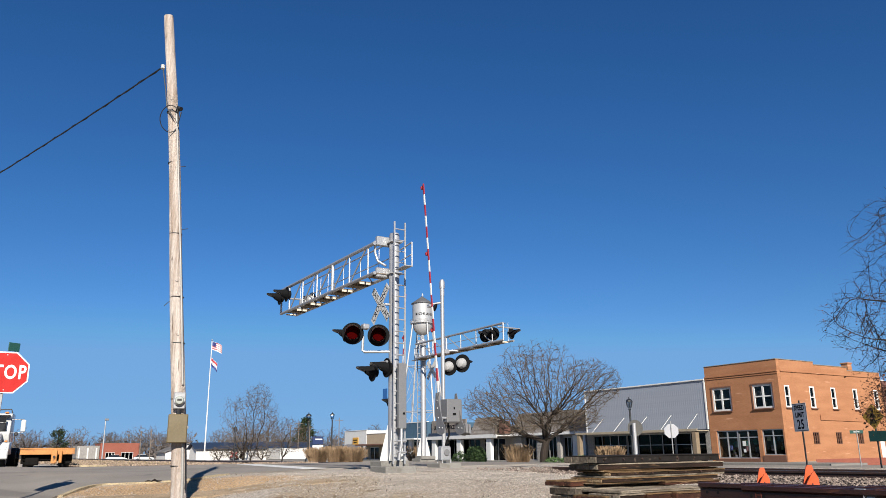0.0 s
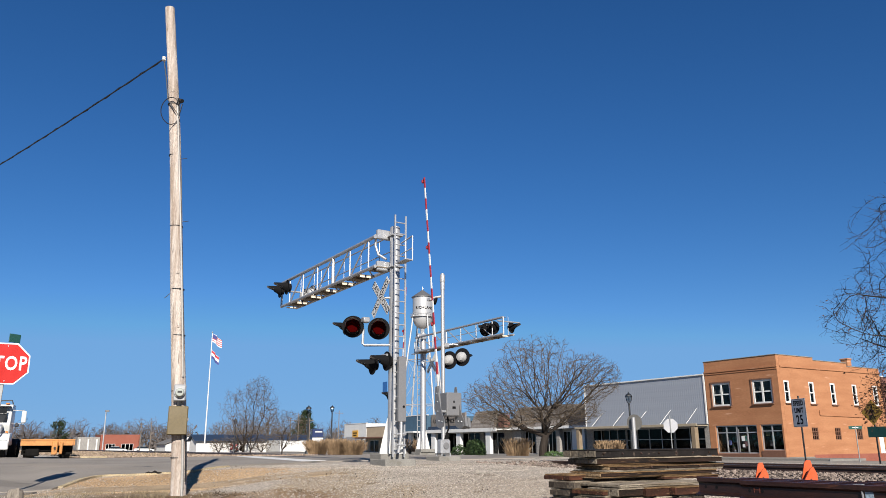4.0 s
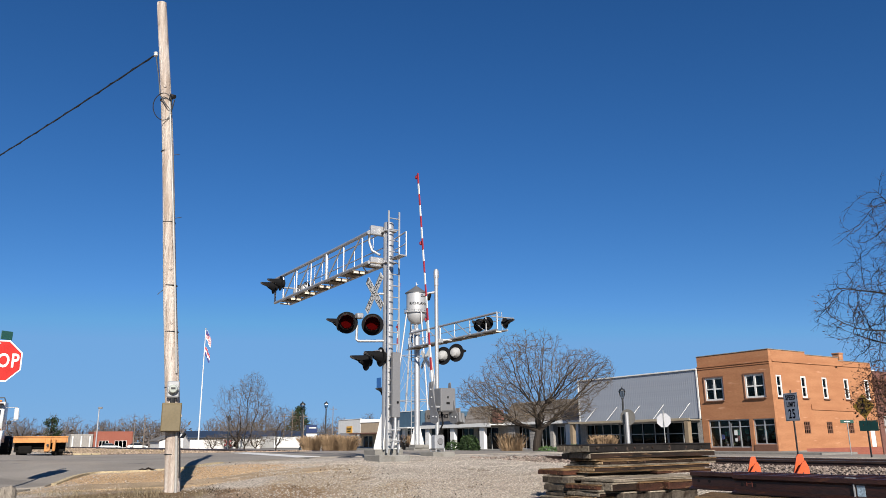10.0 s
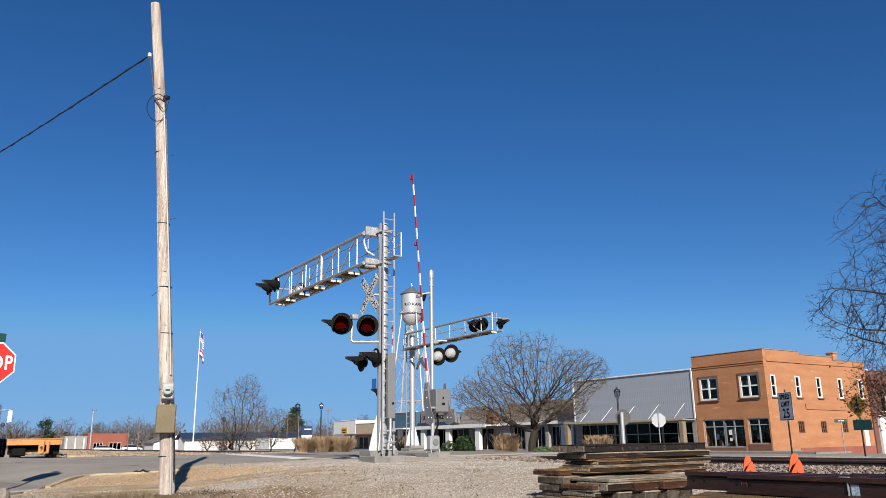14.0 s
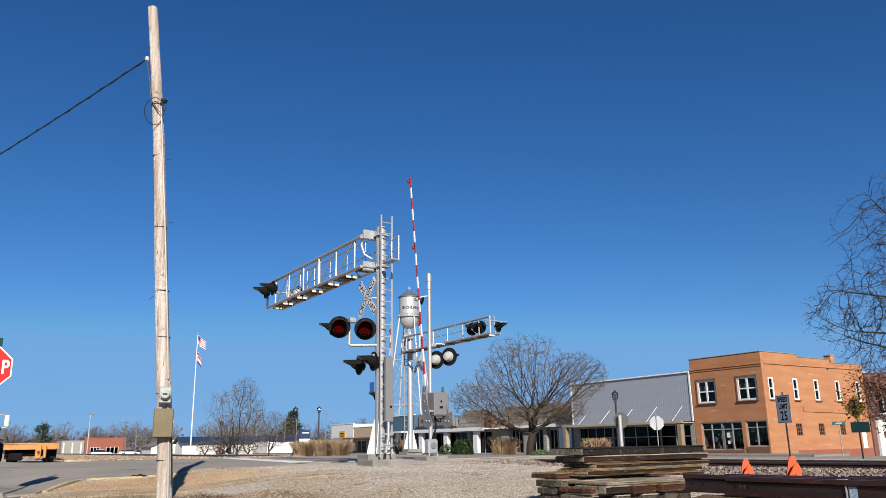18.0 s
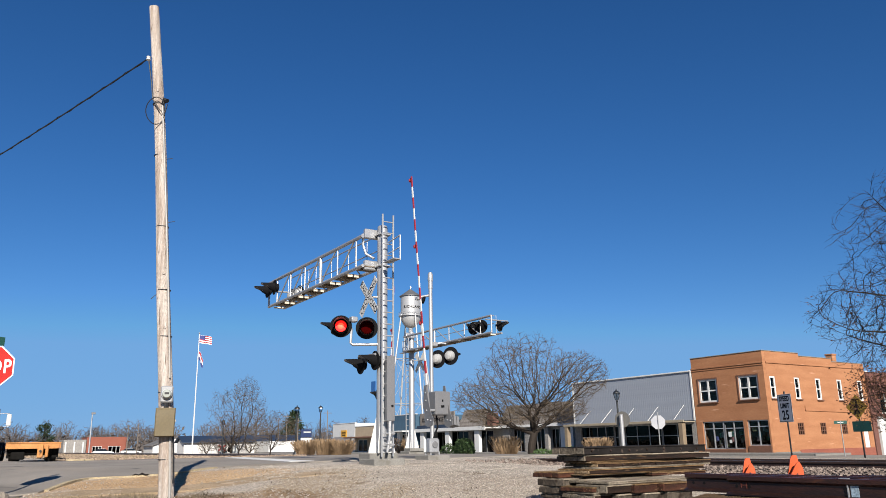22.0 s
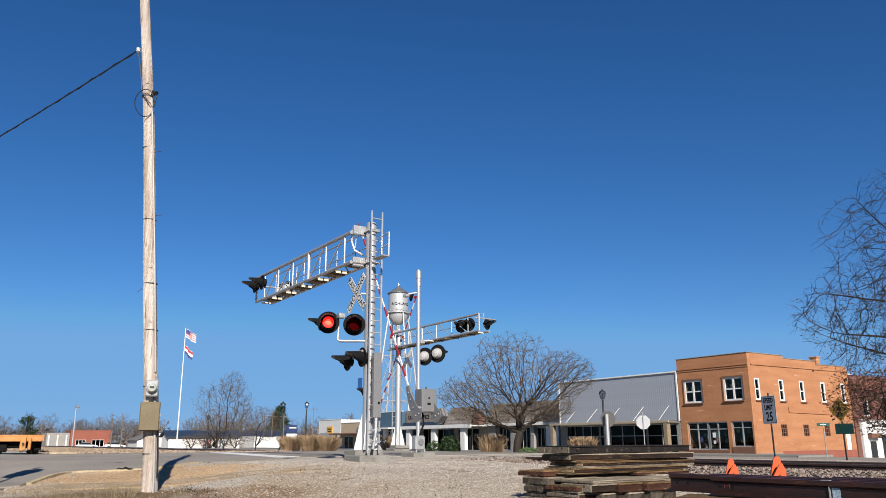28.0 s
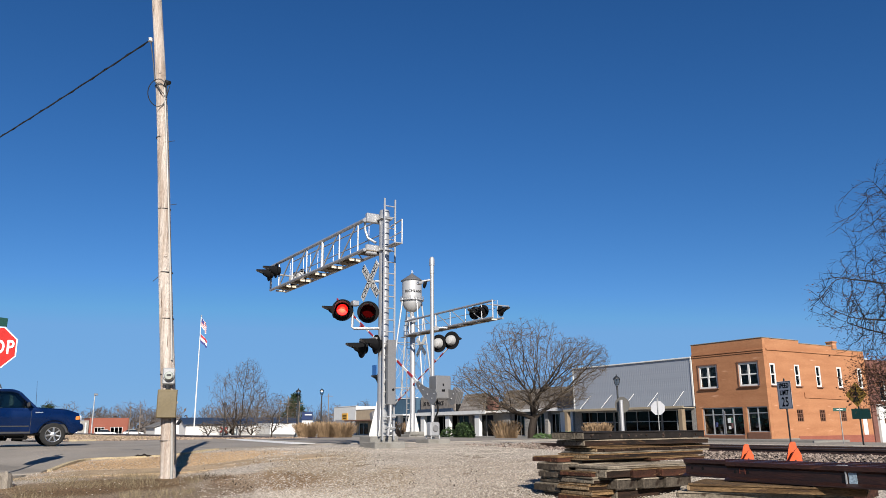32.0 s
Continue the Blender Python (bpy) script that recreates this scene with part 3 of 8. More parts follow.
crossbuck(sig_c, pose(0.25, 0.35, 4.5, 0, 0, 180))


def gate_signal(m, sign, label, mast_h):
    """A gate mast with counterweighted arm machine; the arm is keyed on its own."""
    top = thing("gate_signal", label, "crossing gate", m, "railway crossing signals")
    part("foundation", Form().box(0, 0, 0.02, 0.8, 0.8, 0.24, 0.02), CONCRETE, top, "grey concrete block")
    part("mast", Form().lathe([(0.065, 0.12), (0.065, mast_h - 0.5), (0.075, mast_h - 0.49), (0.075, mast_h), (0.05, mast_h + 0.05)], 16), GALV, top, "galvanised tube", smooth=True)
    low = part("junction_box", Form().box(0.05, -0.02, 0.42, 0.3, 0.36, 0.46, 0.05), GALV, top, "cast junction box at the mast foot")
    part("box_cover", Form().lathe([(0.11, 0), (0.09, 0.03)], 16, pose(0.2, -0.02, 0.45, 0, 90, 0)), STEEL_GREY, low)
    f = Form()
    for dx in (-0.15, 0.15):
        for dy in (-0.15, 0.15):
            f.rod((dx, dy, 0.12), (dx, dy, 0.24), 0.02)
    part("anchor_bolts", f, GALV, low)
    return top


mast_b = (-20.76, 13.0, 0.0)
sig_b = gate_signal(pose(*mast_b), -1, "galvanised gate mast with grey arm machine and rear lamps", 5.95)
mach = part("gate_machine", Form().box(0.18, 0.17, 1.72, 0.46, 0.56, 0.74, 0.03), STEEL_GREY, sig_b, "grey gate machine housing")
part("machine_door", Form().box(0.415, 0.17, 1.72, 0.012, 0.5, 0.66, 0.005), STEEL_GREY, mach)
part("lock", Form().box(0.425, 0.14, 1.80, 0.02, 0.05, 0.07, 0.006).box(0.425, 0.14, 1.62, 0.012, 0.12, 0.07), BLACK, mach)
part("light_arm", Form().box(0.06, 0.1, 3.62, 0.16, 0.16, 0.14, 0.02).tube([(0, 0, 3.62), (0.15, 0.3, 3.66), (0.2, 0.45, 3.64)], 0.03, 8), GALV, sig_b)
for dx, dy, z in ((0.30, 0.55, 3.24), (-0.05, 0.28, 3.16)):
    flasher(sig_b, pose(dx, dy, z, 0, 0, 205), "rear_flashing_light")
part("bell_arm", Form().tube([(0, 0, 5.25), (-0.2, -0.25, 5.2), (-0.3, -0.38, 5.12)], 0.04, 8).box(-0.26, -0.32, 5.15, 0.2, 0.14, 0.1, 0.02), GALV, sig_b)
part("bell", Form().lathe([(0.03, -0.02), (0.13, 0.0), (0.12, 0.05), (0.05, 0.09)], 16, pose(-0.12, -0.17, 5.08, 70, 0, -40)), BLACK, sig_b, "black warning bell", smooth=True)
part("mast_cap", Form().lathe([(0.085, 5.72), (0.09, 5.76), (0.085, 5.95), (0.05, 6.02)], 14), GALV, sig_b, smooth=True)
part("mast_cable", Form().tube([(0.1, 0.1, 1.35), (0.17, 0.1, 1.0), (0.1, 0.05, 0.8), (0.08, 0.0, 0.62)], 0.03, 8), BLACK, sig_b, smooth=True)

mast_d = (-36.4, 19.9, 0.0)
sig_d = gate_signal(pose(*mast_d), 1, "far gate mast with grey arm machine", 3.9)
part("gate_machine", Form().box(-0.1, -0.17, 1.5, 0.42, 0.46, 0.72, 0.025), STEEL_GREY, sig_d)
for dx in (-0.35, 0.35):
    flasher(sig_d, pose(dx, -0.3, 3.1, 0, 0, 10))
part("light_arm", Form().rod((-0.4, -0.1, 3.15), (0.4, -0.1, 3.15), 0.03), GALV, sig_d)
part("blue_plate", Form().box(-0.1, -0.1, 3.6, 0.3, 0.02, 0.5, 0.005), plain("blue_plate", (0.05, 0.14, 0.32), 0.5), sig_d, "blue notice plate")


def gate_arm(label, length, sign, parent, at):
    """The arm lies along +x of its own space and turns about y; weights on the short side."""
    arm = part("gate_arm", Form().box(0.45, 0, 0, 0.7, 0.05, 0.14, 0.01), STEEL_GREY, parent, label, at=pose(*at))
    n = 18
    for i in range(n):
        a, b = 0.75 + (length - 0.75) * i / n, 0.75 + (length - 0.75) * (i + 1) / n
        part("stripe", Form().box((a + b) / 2, 0, 0, b - a - 0.002, 0.035 if i > 2 else 0.045, 0.075 if i < 7 else 0.065, 0.004), RED_PAINT if i % 2 else WHITE, arm)
    near = -1 if sign < 0 else 1
    lobes = [(0.78, -0.05), (0.78, 0.06), (0.40, 0.15), (0.12, 0.20), (-0.10, 0.13), (-0.26, 0.18), (-0.46, 0.13), (-0.54, -0.06), (-0.50, -0.28), (-0.32, -0.34), (-0.14, -0.24), (0.06, -0.18), (0.36, -0.12)]
    for s in (0.06, -0.66):
        plate = part("support_plate", Form().slab(lobes, 0.016, Matrix.Translation((0, s * near - 0.008, 0))), STEEL_GREY, arm, "grey lobed steel gate support plate")
        for bx, bz in ((0.55, 0.0), (0.3, 0.0), (0.0, 0.0), (-0.3, -0.02), (-0.34, -0.2)):
            part("bolt", Form().lathe([(0.026, 0), (0.018, 0.018)], 6, pose(bx, s * near - 0.008, bz, 90, 0, 0)), GALV, plate)
    part("cross_shaft", Form().rod((0, 0.06 * near, 0), (0, -0.66 * near, 0), 0.04, n=10), GALV, arm)
    for k in range(4):
        part("counterweight", Form().box(-0.36 - 0.012 * k, -(0.56 + 0.055 * k) * near - 0.14 * near, -0.16, 0.30, 0.045, 0.46 - 0.04 * (k % 2), 0.012), STEEL_GREY, arm, "slotted steel counterweight slab")
    for d in (length * 0.35, length * 0.68, length - 0.12):
        part("arm_lamp", Form().box(d, 0, 0.1, 0.12, 0.1, 0.09, 0.02), RED_PAINT, arm, "small red arm lamp")
        part("lamp_base", Form().box(d, 0, 0.055, 0.14, 0.04, 0.02), BLACK, arm)
    return arm


PIVOT_B, PIVOT_D = (-20.45, 12.68, 1.5), (-35.57, 19.55, 1.38)
arm_b = gate_arm("red and white striped gate arm", 8.12, -1, sig_b, put(PIVOT_B, mast_b))
arm_d = gate_arm("red and white striped gate arm", 7.4, 1, sig_d, put(PIVOT_D, mast_d))


# ---- utility pole ----
POLE_WOOD = mat("weathered_pole_wood", (0.60, 0.535, 0.475), 0.9, var=0.4, scale=1.3, fine=26, bump=0.9, other=(0.37, 0.295, 0.24), stretch=(12, 12, 0.5), spots=((0.15, 0.105, 0.08), 0.16))
TAN_BOX = mat("tan_painted_box", (0.115, 0.088, 0.042), 0.6, var=0.12, scale=2, fine=30, bump=0.05, spots=((0.172, 0.129, 0.0688), 0.08))
METER_GREY = mat("meter_box_grey", (0.27, 0.275, 0.28), 0.5, 0.2, var=0.1, scale=4, fine=30, bump=0.04)
CABLE = mat("black_cable", (0.0103, 0.0103, 0.0112), 0.5, var=0.1)
PVC = mat("grey_conduit", (0.30, 0.29, 0.27), 0.5, 0.2, var=0.12, scale=3, fine=30, bump=0.04)
GLASS = plain("meter_glass", (0.30, 0.32, 0.29), 0.15)
pole_at = (-14.1, 3.36, -0.30)
pole = thing("utility_pole", "tall weathered wooden utility pole with meter and tan box", "utility pole", pose(*pole_at))
lean = lambda z: Vector((-0.16 * z / 9.3, -0.85 * max(0.0, z / 9.3) ** 1.2, z))
pts, rad = [], []
for i in range(29):
    z = -0.35 + 9.68 * i / 28
    p = lean(z)
    pts.append(p + Vector((0.012 * math.sin(z * 1.3), 0.012 * math.cos(z * 0.9), 0)))
    rad.append(0.135 - 0.0048 * z + 0.004 * noise.noise((0, 0, z * 1.4)))
shaft = part("shaft", Form().tube(pts, rad, 18), POLE_WOOD, pole, "grey-brown weathered timber", smooth=True)
face = Vector((0.86, 0.5, 0)).normalized()       # towards the viewer's right
out = Vector((0.97, -0.23, 0)).normalized()
side = Vector((0.23, 0.97, 0)).normalized()
for z in (0.6, 1.75, 2.75, 3.6, 4.8, 6.2, 7.25):
    p = lean(z)
    part("steel_band", Form().lathe([(0.140 - 0.0048 * z, -0.008), (0.142 - 0.0048 * z, 0.0), (0.140 - 0.0048 * z, 0.008)], 16, Matrix.Translation(p)), CABLE, pole)
cond = [lean(z) + out * 0.13 + side * 0.075 for z in along(2.0, 7.2, 10)]
part("conduit", Form().tube(cond, 0.018, 8), PVC, pole, "pale riser conduit", smooth=True)
part("conduit_low", Form().tube([lean(z) + out * 0.14 + side * 0.07 for z in along(-0.1, 1.0, 4)], 0.024, 8), PVC, pole, "grey conduit below the box", smooth=True)
part("conduit_thin", Form().tube([lean(z) + out * 0.15 + side * 0.12 for z in along(0.2, 1.0, 4)], 0.014, 6), CABLE, pole)
part("weather_head", Form().tube([lean(7.2) + out * 0.13 + side * 0.075, lean(7.3) + out * 0.16 + side * 0.12, lean(7.26) + out * 0.2 + side * 0.16], [0.03, 0.05, 0.045], 10), CABLE, pole, "black weather head", smooth=True)
mp = lean(1.71) + out * 0.2 + side * 0.02
turned = math.degrees(math.atan2(out.y, out.x)) + 90
met = part("meter_socket", Form().box(0, 0, 0, 0.21, 0.11, 0.29, 0.02), METER_GREY, pole, "grey meter socket", at=Matrix.Translation(mp) @ pose(0, 0, 0, 0, 0, turned))
part("meter_ring", Form().lathe([(0.092, 0), (0.096, 0.02), (0.088, 0.05)], 20, pose(0, -0.05, 0, 90, 0, 0)), GALV, met, smooth=True)
part("meter_face", Form().lathe([(0.082, 0.0), (0.08, 0.06), (0.06, 0.085), (0.02, 0.09)], 20, pose(0, -0.06, 0, 90, 0, 0)), GLASS, met, "round meter under glass", smooth=True)
part("meter_plate", Form().box(0, -0.152, 0.01, 0.075, 0.004, 0.035), CABLE, met)
part("meter_hub", Form().rod((0, 0, -0.15), (0, 0, -0.24), 0.04), CABLE, met)
bp = lean(1.23) + out * 0.2 - side * 0.015
box = part("service_box", Form().box(0, 0, 0, 0.33, 0.2, 0.49, 0.012), TAN_BOX, pole, "tan painted steel service box", at=Matrix.Translation(bp) @ pose(0, 0, 0, 0, 0, turned))
part("box_lid", Form().box(0, -0.104, -0.01, 0.305, 0.012, 0.45, 0.005), TAN_BOX, box)
part("hasp", Form().box(0.17, -0.08, 0.02, 0.02, 0.05, 0.05, 0.008), GALV, box)
att = lean(8.2) - side * 0.15
part("insulator", Form().lathe([(0.02, -0.05), (0.045, -0.03), (0.03, 0), (0.045, 0.03), (0.02, 0.05)], 12, Matrix.Translation(att)), WHITE, pole, "white porcelain spool", smooth=True)
loop = []
for i in range(25):
    a = 2 * math.pi * i / 24
    c0 = lean(7.05) + out * 0.17 - side * 0.06
    loop.append(c0 + side * 0.17 * math.sin(a) + Vector((0, 0, 0.28 * math.cos(a))) + out * 0.04 * math.sin(2 * a))
part("wire_loop", Form().tube(loop, 0.009, 5), CABLE, pole, "loop of black service wire")
drop = [att, lean(7.65) - side * 0.11 + out * 0.1, lean(7.3) - side * 0.1 + out * 0.13, lean(7.1) + out * 0.17, lean(6.97) + out * 0.18 + side * 0.1, lean(7.2) + out * 0.2 + side * 0.16]
part("service_drop", Form().tube(drop, 0.012, 5), CABLE, pole)
for z, k in ((4.9, 1), (6.15, 1), (3.55, -1)):
    p = lean(z) + side * 0.1 * k
    part("wire_stub", Form().rod(p, p + side * 0.12 * k + Vector((0, 0, 0.03 if k > 0 else -0.12)), 0.006), CABLE, pole)
for z in (7.5, 6.05, 3.9, 2.9):
    part("knot", Form().lathe([(0.03, 0), (0.022, 0.012)], 8, Matrix.Translation(lean(z) + out * (0.130 - 0.0048 * z)) @ pose(0, 0, 0, 90, 0, turned)), POLE_WOOD, pole)

# the service cable runs off over the side street
cable = Form()
a0 = Vector(pole_at) + att
b0 = Vector((-29.0, -3.1, 6.95))
cable.tube([a0.lerp(b0, i / 24) - Vector((0, 0, 0.6 * (i / 24) * (1 - i / 24))) for i in range(25)], 0.016, 6)
cable.tube([a0.lerp(b0, i / 60) - Vector((0, 0, 0.6 * (i / 60) * (1 - i / 60))) + Vector((0, 0.016 * math.sin(i * 1.9), 0.02 * math.cos(i * 1.9))) for i in range(61)], 0.01, 5)
tagged(part("overhead_cable", cable, CABLE, None, "black twisted overhead service cable on the wooden pole"), "", "cable")

# ---- stop sign ----
SIGN_RED = mat("sign_red", (0.40, 0.014, 0.011), 0.6, var=0.14, scale=5, fine=50, bump=0.03, spec=0.2)
SIGN_WHITE = mat("sign_white", (0.636, 0.636, 0.619), 0.5, var=0.08, scale=5, fine=40, bump=0.03)
SIGN_BACK = mat("sign_bare_aluminium", (0.473, 0.473, 0.482), 0.45, 0.6, var=0.12, scale=3, fine=30, bump=0.05)
GREEN_SIGN = mat("sign_green", (0.0103, 0.0645, 0.0516), 0.5, var=0.12, scale=4, fine=40, bump=0.03)
YELLOW_SIGN = mat("sign_yellow", (0.361, 0.215, 0.0258), 0.5, var=0.12, scale=4, fine=40, bump=0.03)
POST_GALV = mat("galvanised_post", (0.284, 0.288, 0.284), 0.5, 0.6, var=0.15, scale=4, fine=30, bump=0.05)


def octagon(r):
    return [(r / math.cos(math.pi / 8) * math.cos(math.pi / 8 + math.pi / 4 * i), r / math.cos(math.pi / 8) * math.sin(math.pi / 8 + math.pi / 4 * i)) for i in range(8)]


stop = thing("stop_sign", "red and white stop sign on a galvanised post", "stop sign", pose(-15.1, 0.50, -0.27, 0, 1.0, 88))
panel = part("panel", Form().slab(octagon(0.355), 0.006), SIGN_WHITE, stop, "white border", at=pose(0, 0, 2.17, 0, -1.5, 0))
part("red_field", Form().slab(octagon(0.333), 0.004), SIGN_RED, panel, "red field", at=pose(0, -0.005, 0))
words("lettering", "STOP", 0.31, SIGN_WHITE, panel, pose(0, -0.008, -0.005) @ Matrix.Diagonal((0.78, 1, 1.08, 1)), 0.001, 1.12, bold=0.006)
for z in (0.3, -0.3):
    part("bolt", Form().lathe([(0.012, 0), (0.008, 0.006)], 8, pose(0, -0.006, z, 90, 0, 0)), SIGN_BACK, panel)
part("post", Form().box(-0.02, 0.04, 1.13, 0.07, 0.03, 2.7, 0.008).box(-0.02, 0.06, 1.13, 0.03, 0.03, 2.7), POST_GALV, stop, "galvanised channel post")
part("small_plate", Form().box(0.1, 0.03, 2.62, 0.2, 0.015, 0.15, 0.003), GREEN_SIGN, stop, "dark edge-on name plate", at=pose(0, 0, 0, 0, 0, 30))

# ---- short weathered post by the kerb ----
stump = thing("bollard_post", "short weathered split wooden bollard post", "bollard", pose(-13.7, 0.84, level(-13.7, 0.84)))
f = Form()
n = 14
for i, (r, z) in enumerate(((0.135, -0.1), (0.13, 0.08), (0.125, 0.17), (0.10, 0.215))):
    for j in range(n):
        a = 2 * math.pi * j / n
        k = r * (1 + 0.10 * noise.noise((math.cos(a) * 1.8, math.sin(a) * 1.8, z))) * (0.86 if j % 5 == 0 else 1)
        f.v.append((k * math.cos(a), k * math.sin(a), z + (0.05 * noise.noise((j * 0.7, 5, 0)) if i > 1 else 0)))
    if i:
        f.f += [((i - 1) * n + j, (i - 1) * n + (j + 1) % n, i * n + (j + 1) % n, i * n + j) for j in range(n)]
f.f.append(tuple(range(3 * n, 4 * n)))
part("wood", f, mat("split_grey_wood", (0.284, 0.249, 0.206), 0.95, var=0.45, scale=3, fine=25, bump=0.8, stretch=(8, 8, 0.8), spots=((0.0688, 0.0516, 0.043), 0.2)), stump)

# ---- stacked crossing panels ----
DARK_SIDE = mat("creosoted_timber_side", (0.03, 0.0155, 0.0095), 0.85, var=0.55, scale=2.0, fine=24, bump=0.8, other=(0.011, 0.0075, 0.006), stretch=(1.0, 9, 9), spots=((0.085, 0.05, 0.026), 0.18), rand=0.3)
RUST_SIDE = mat("rusty_brown_timber", (0.062, 0.023, 0.0125), 0.85, var=0.5, scale=2.4, fine=30, bump=0.7, other=(0.03, 0.013, 0.0085), stretch=(1.0, 7, 7), spots=((0.20, 0.12, 0.065), 0.2), rand=0.35)
TAN_WOOD = mat("pale_tan_board", (0.20, 0.125, 0.06), 0.9, var=0.5, scale=2.2, fine=28, bump=0.7, other=(0.095, 0.055, 0.026), stretch=(1.0, 9, 9), spots=((0.05, 0.03, 0.02), 0.26), rand=0.3)
GREY_END = mat("weathered_grey_end_grain", (0.15, 0.128, 0.097), 0.92, var=0.45, scale=3.0, fine=34, bump=0.6, other=(0.085, 0.068, 0.05), spots=((0.03, 0.02, 0.014), 0.26), rand=0.3)
TAN_END = mat("weathered_tan_end_grain", (0.23, 0.165, 0.098), 0.92, var=0.45, scale=3.0, fine=34, bump=0.6, other=(0.13, 0.088, 0.05), spots=((0.08, 0.05, 0.03), 0.22), rand=0.3)
# weathered board; the paler tone also carries the sunlit top edges
PALE_TOP = mat("weathered_sunlit_top", (0.27, 0.23, 0.175), 0.92, var=0.45, scale=2.0, fine=30, bump=0.6, other=(0.15, 0.12, 0.085), stretch=(1.0, 6, 6), spots=((0.10, 0.075, 0.05), 0.24), rand=0.25)
# about half the tone of GREY_END, for the lower stacks
LOW_END = mat("dark_low_end_grain", (0.075, 0.062, 0.048), 0.92, var=0.45, scale=3.0, fine=34, bump=0.6, other=(0.04, 0.03, 0.022), spots=((0.02, 0.013, 0.009), 0.25), rand=0.35)
RUBBER = mat("black_rubber", (0.013, 0.0105, 0.0095), 0.85, var=0.4, scale=5, fine=40, bump=0.3, spots=((0.06, 0.045, 0.035), 0.2))
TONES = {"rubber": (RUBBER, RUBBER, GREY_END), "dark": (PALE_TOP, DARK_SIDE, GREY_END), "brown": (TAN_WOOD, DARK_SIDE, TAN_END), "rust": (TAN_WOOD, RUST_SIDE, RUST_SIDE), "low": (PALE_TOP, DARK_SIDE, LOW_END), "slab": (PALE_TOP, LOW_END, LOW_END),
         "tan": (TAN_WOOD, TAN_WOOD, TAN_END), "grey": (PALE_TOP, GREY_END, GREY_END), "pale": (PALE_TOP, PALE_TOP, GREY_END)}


def panel_slab(x, y, z, length, width, thick, yaw, kind, tilt=0.0, label="old railway crossing panel of weathered timber", bolts=False, chips=1.0):
    """One crossing panel on its corner (x, y): it runs length along its own x, its front edge on y = 0."""
    jit = random.Random(round(1000 * (x + 3 * y + 7 * z)))
    x, y, yaw = x + jit.uniform(-0.03, 0.03), y + jit.uniform(-0.04, 0.03), yaw + jit.uniform(-1.2, 1.2)
    t = thing("crossing_slab", label, "timber panel", pose(x, y, z, tilt, 0, yaw), "stacked crossing panels")
    top, side_, end_ = TONES[kind]
    lid = min(0.016, thick * 0.3)
    n_ = 11

    def wob(k, a, b):
        return chips * (0.009 * noise.noise((k * 0.8 + x * 3, a, z * 13)) + 0.012 * max(0.0, noise.noise((k * 1.9, b, z * 9 + y)) - 0.25))
    f = Form()          # body with a wavy front edge
    for k in range(n_ + 1):
        u = length * k / n_
        p, q = wob(k, 1.3, 2.2), wob(k, 5.1, 7.7)
        f.v += [(u, 0.012 + p, 0.0), (u, 0.012 + p, thick - lid), (u, width - 0.012 + q, thick - lid), (u, width - 0.012 + q, 0.0)]
    f.f += [(4 * k + j, 4 * k + 4 + j, 4 * k + 4 + (j + 1) % 4, 4 * k + (j + 1) % 4) for k in range(n_) for j in range(4)]
    f.f += [(0, 1, 2, 3), (4 * n_ + 3, 4 * n_ + 2, 4 * n_ + 1, 4 * n_)]
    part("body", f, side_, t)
    f = Form()          # thin pale top, a little proud of the body
    for k in range(n_ + 1):
        u = -0.004 + (length + 0.008) * k / n_
        p, q, h = wob(k, 3.3, 4.2), wob(k, 8.1, 9.7), 0.004 * noise.noise((k * 0.6, z * 8, x))
        f.v += [(u, p, thick - lid + 0.001 + h), (u, p + 0.004, thick + h), (u, width + q, thick + h), (u, width + q, thick - lid + 0.001 + h)]
    f.f += [(4 * k + j, 4 * k + 4 + j, 4 * k + 4 + (j + 1) % 4, 4 * k + (j + 1) % 4) for k in range(n_) for j in range(4)]
    f.f += [(0, 1, 2, 3), (4 * n_ + 3, 4 * n_ + 2, 4 * n_ + 1, 4 * n_)]
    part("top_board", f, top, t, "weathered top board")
    cut = 4
    for j in range(cut):       # end grain, block by block
        w0, w1 = width * j / cut, width * (j + 1) / cut
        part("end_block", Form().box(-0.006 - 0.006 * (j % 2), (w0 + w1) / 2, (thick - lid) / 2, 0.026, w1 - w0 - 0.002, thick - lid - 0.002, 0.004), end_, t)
    if bolts:
        for i in range(7):
            part("bolt_head", Form().lathe([(0.017, 0), (0.012, 0.014)], 6, pose(length * (i + 0.4) / 7, 0.006, thick * 0.45, 90, 0, 0)), RAIL_RUST if i % 3 else DARK_SIDE, t)
    return t


# upper stack, its long sides across the track direction
CX, CY = -7.65, 7.18
for kind, z0, z1, dx, dy, ln, wd, yw, bl in (
        ("rubber", 0.322, 0.418, 0.0, 0.0, 2.55, 0.60, 0.4, True), ("dark", 0.236, 0.312, -0.03, 0.0, 2.46, 0.56, -0.3, False),
        ("tan", 0.205, 0.229, 0.0, 0.14, 2.36, 0.50, 0.5, False), ("brown", 0.157, 0.203, 0.02, 0.22, 2.34, 0.62, 0.3, True),
        ("pale", 0.132, 0.150, 0.02, 0.06, 2.42, 0.60, -0.2, False), ("brown", 0.074, 0.128, 0.0, 0.02, 2.34, 0.60, 0.2, False),
        ("tan", 0.055, 0.070, -0.02, 0.0, 2.3, 0.6, 0.6, False), ("dark", 0.012, 0.050, -0.04, 0.0, 1.2, 0.6, 0.2, False)):
    panel_slab(CX + dx, CY + dy, z0, ln, wd, z1 - z0, 90 + yw, kind, label="old crossing panel in a stack, worn timber and dark edging", bolts=bl)
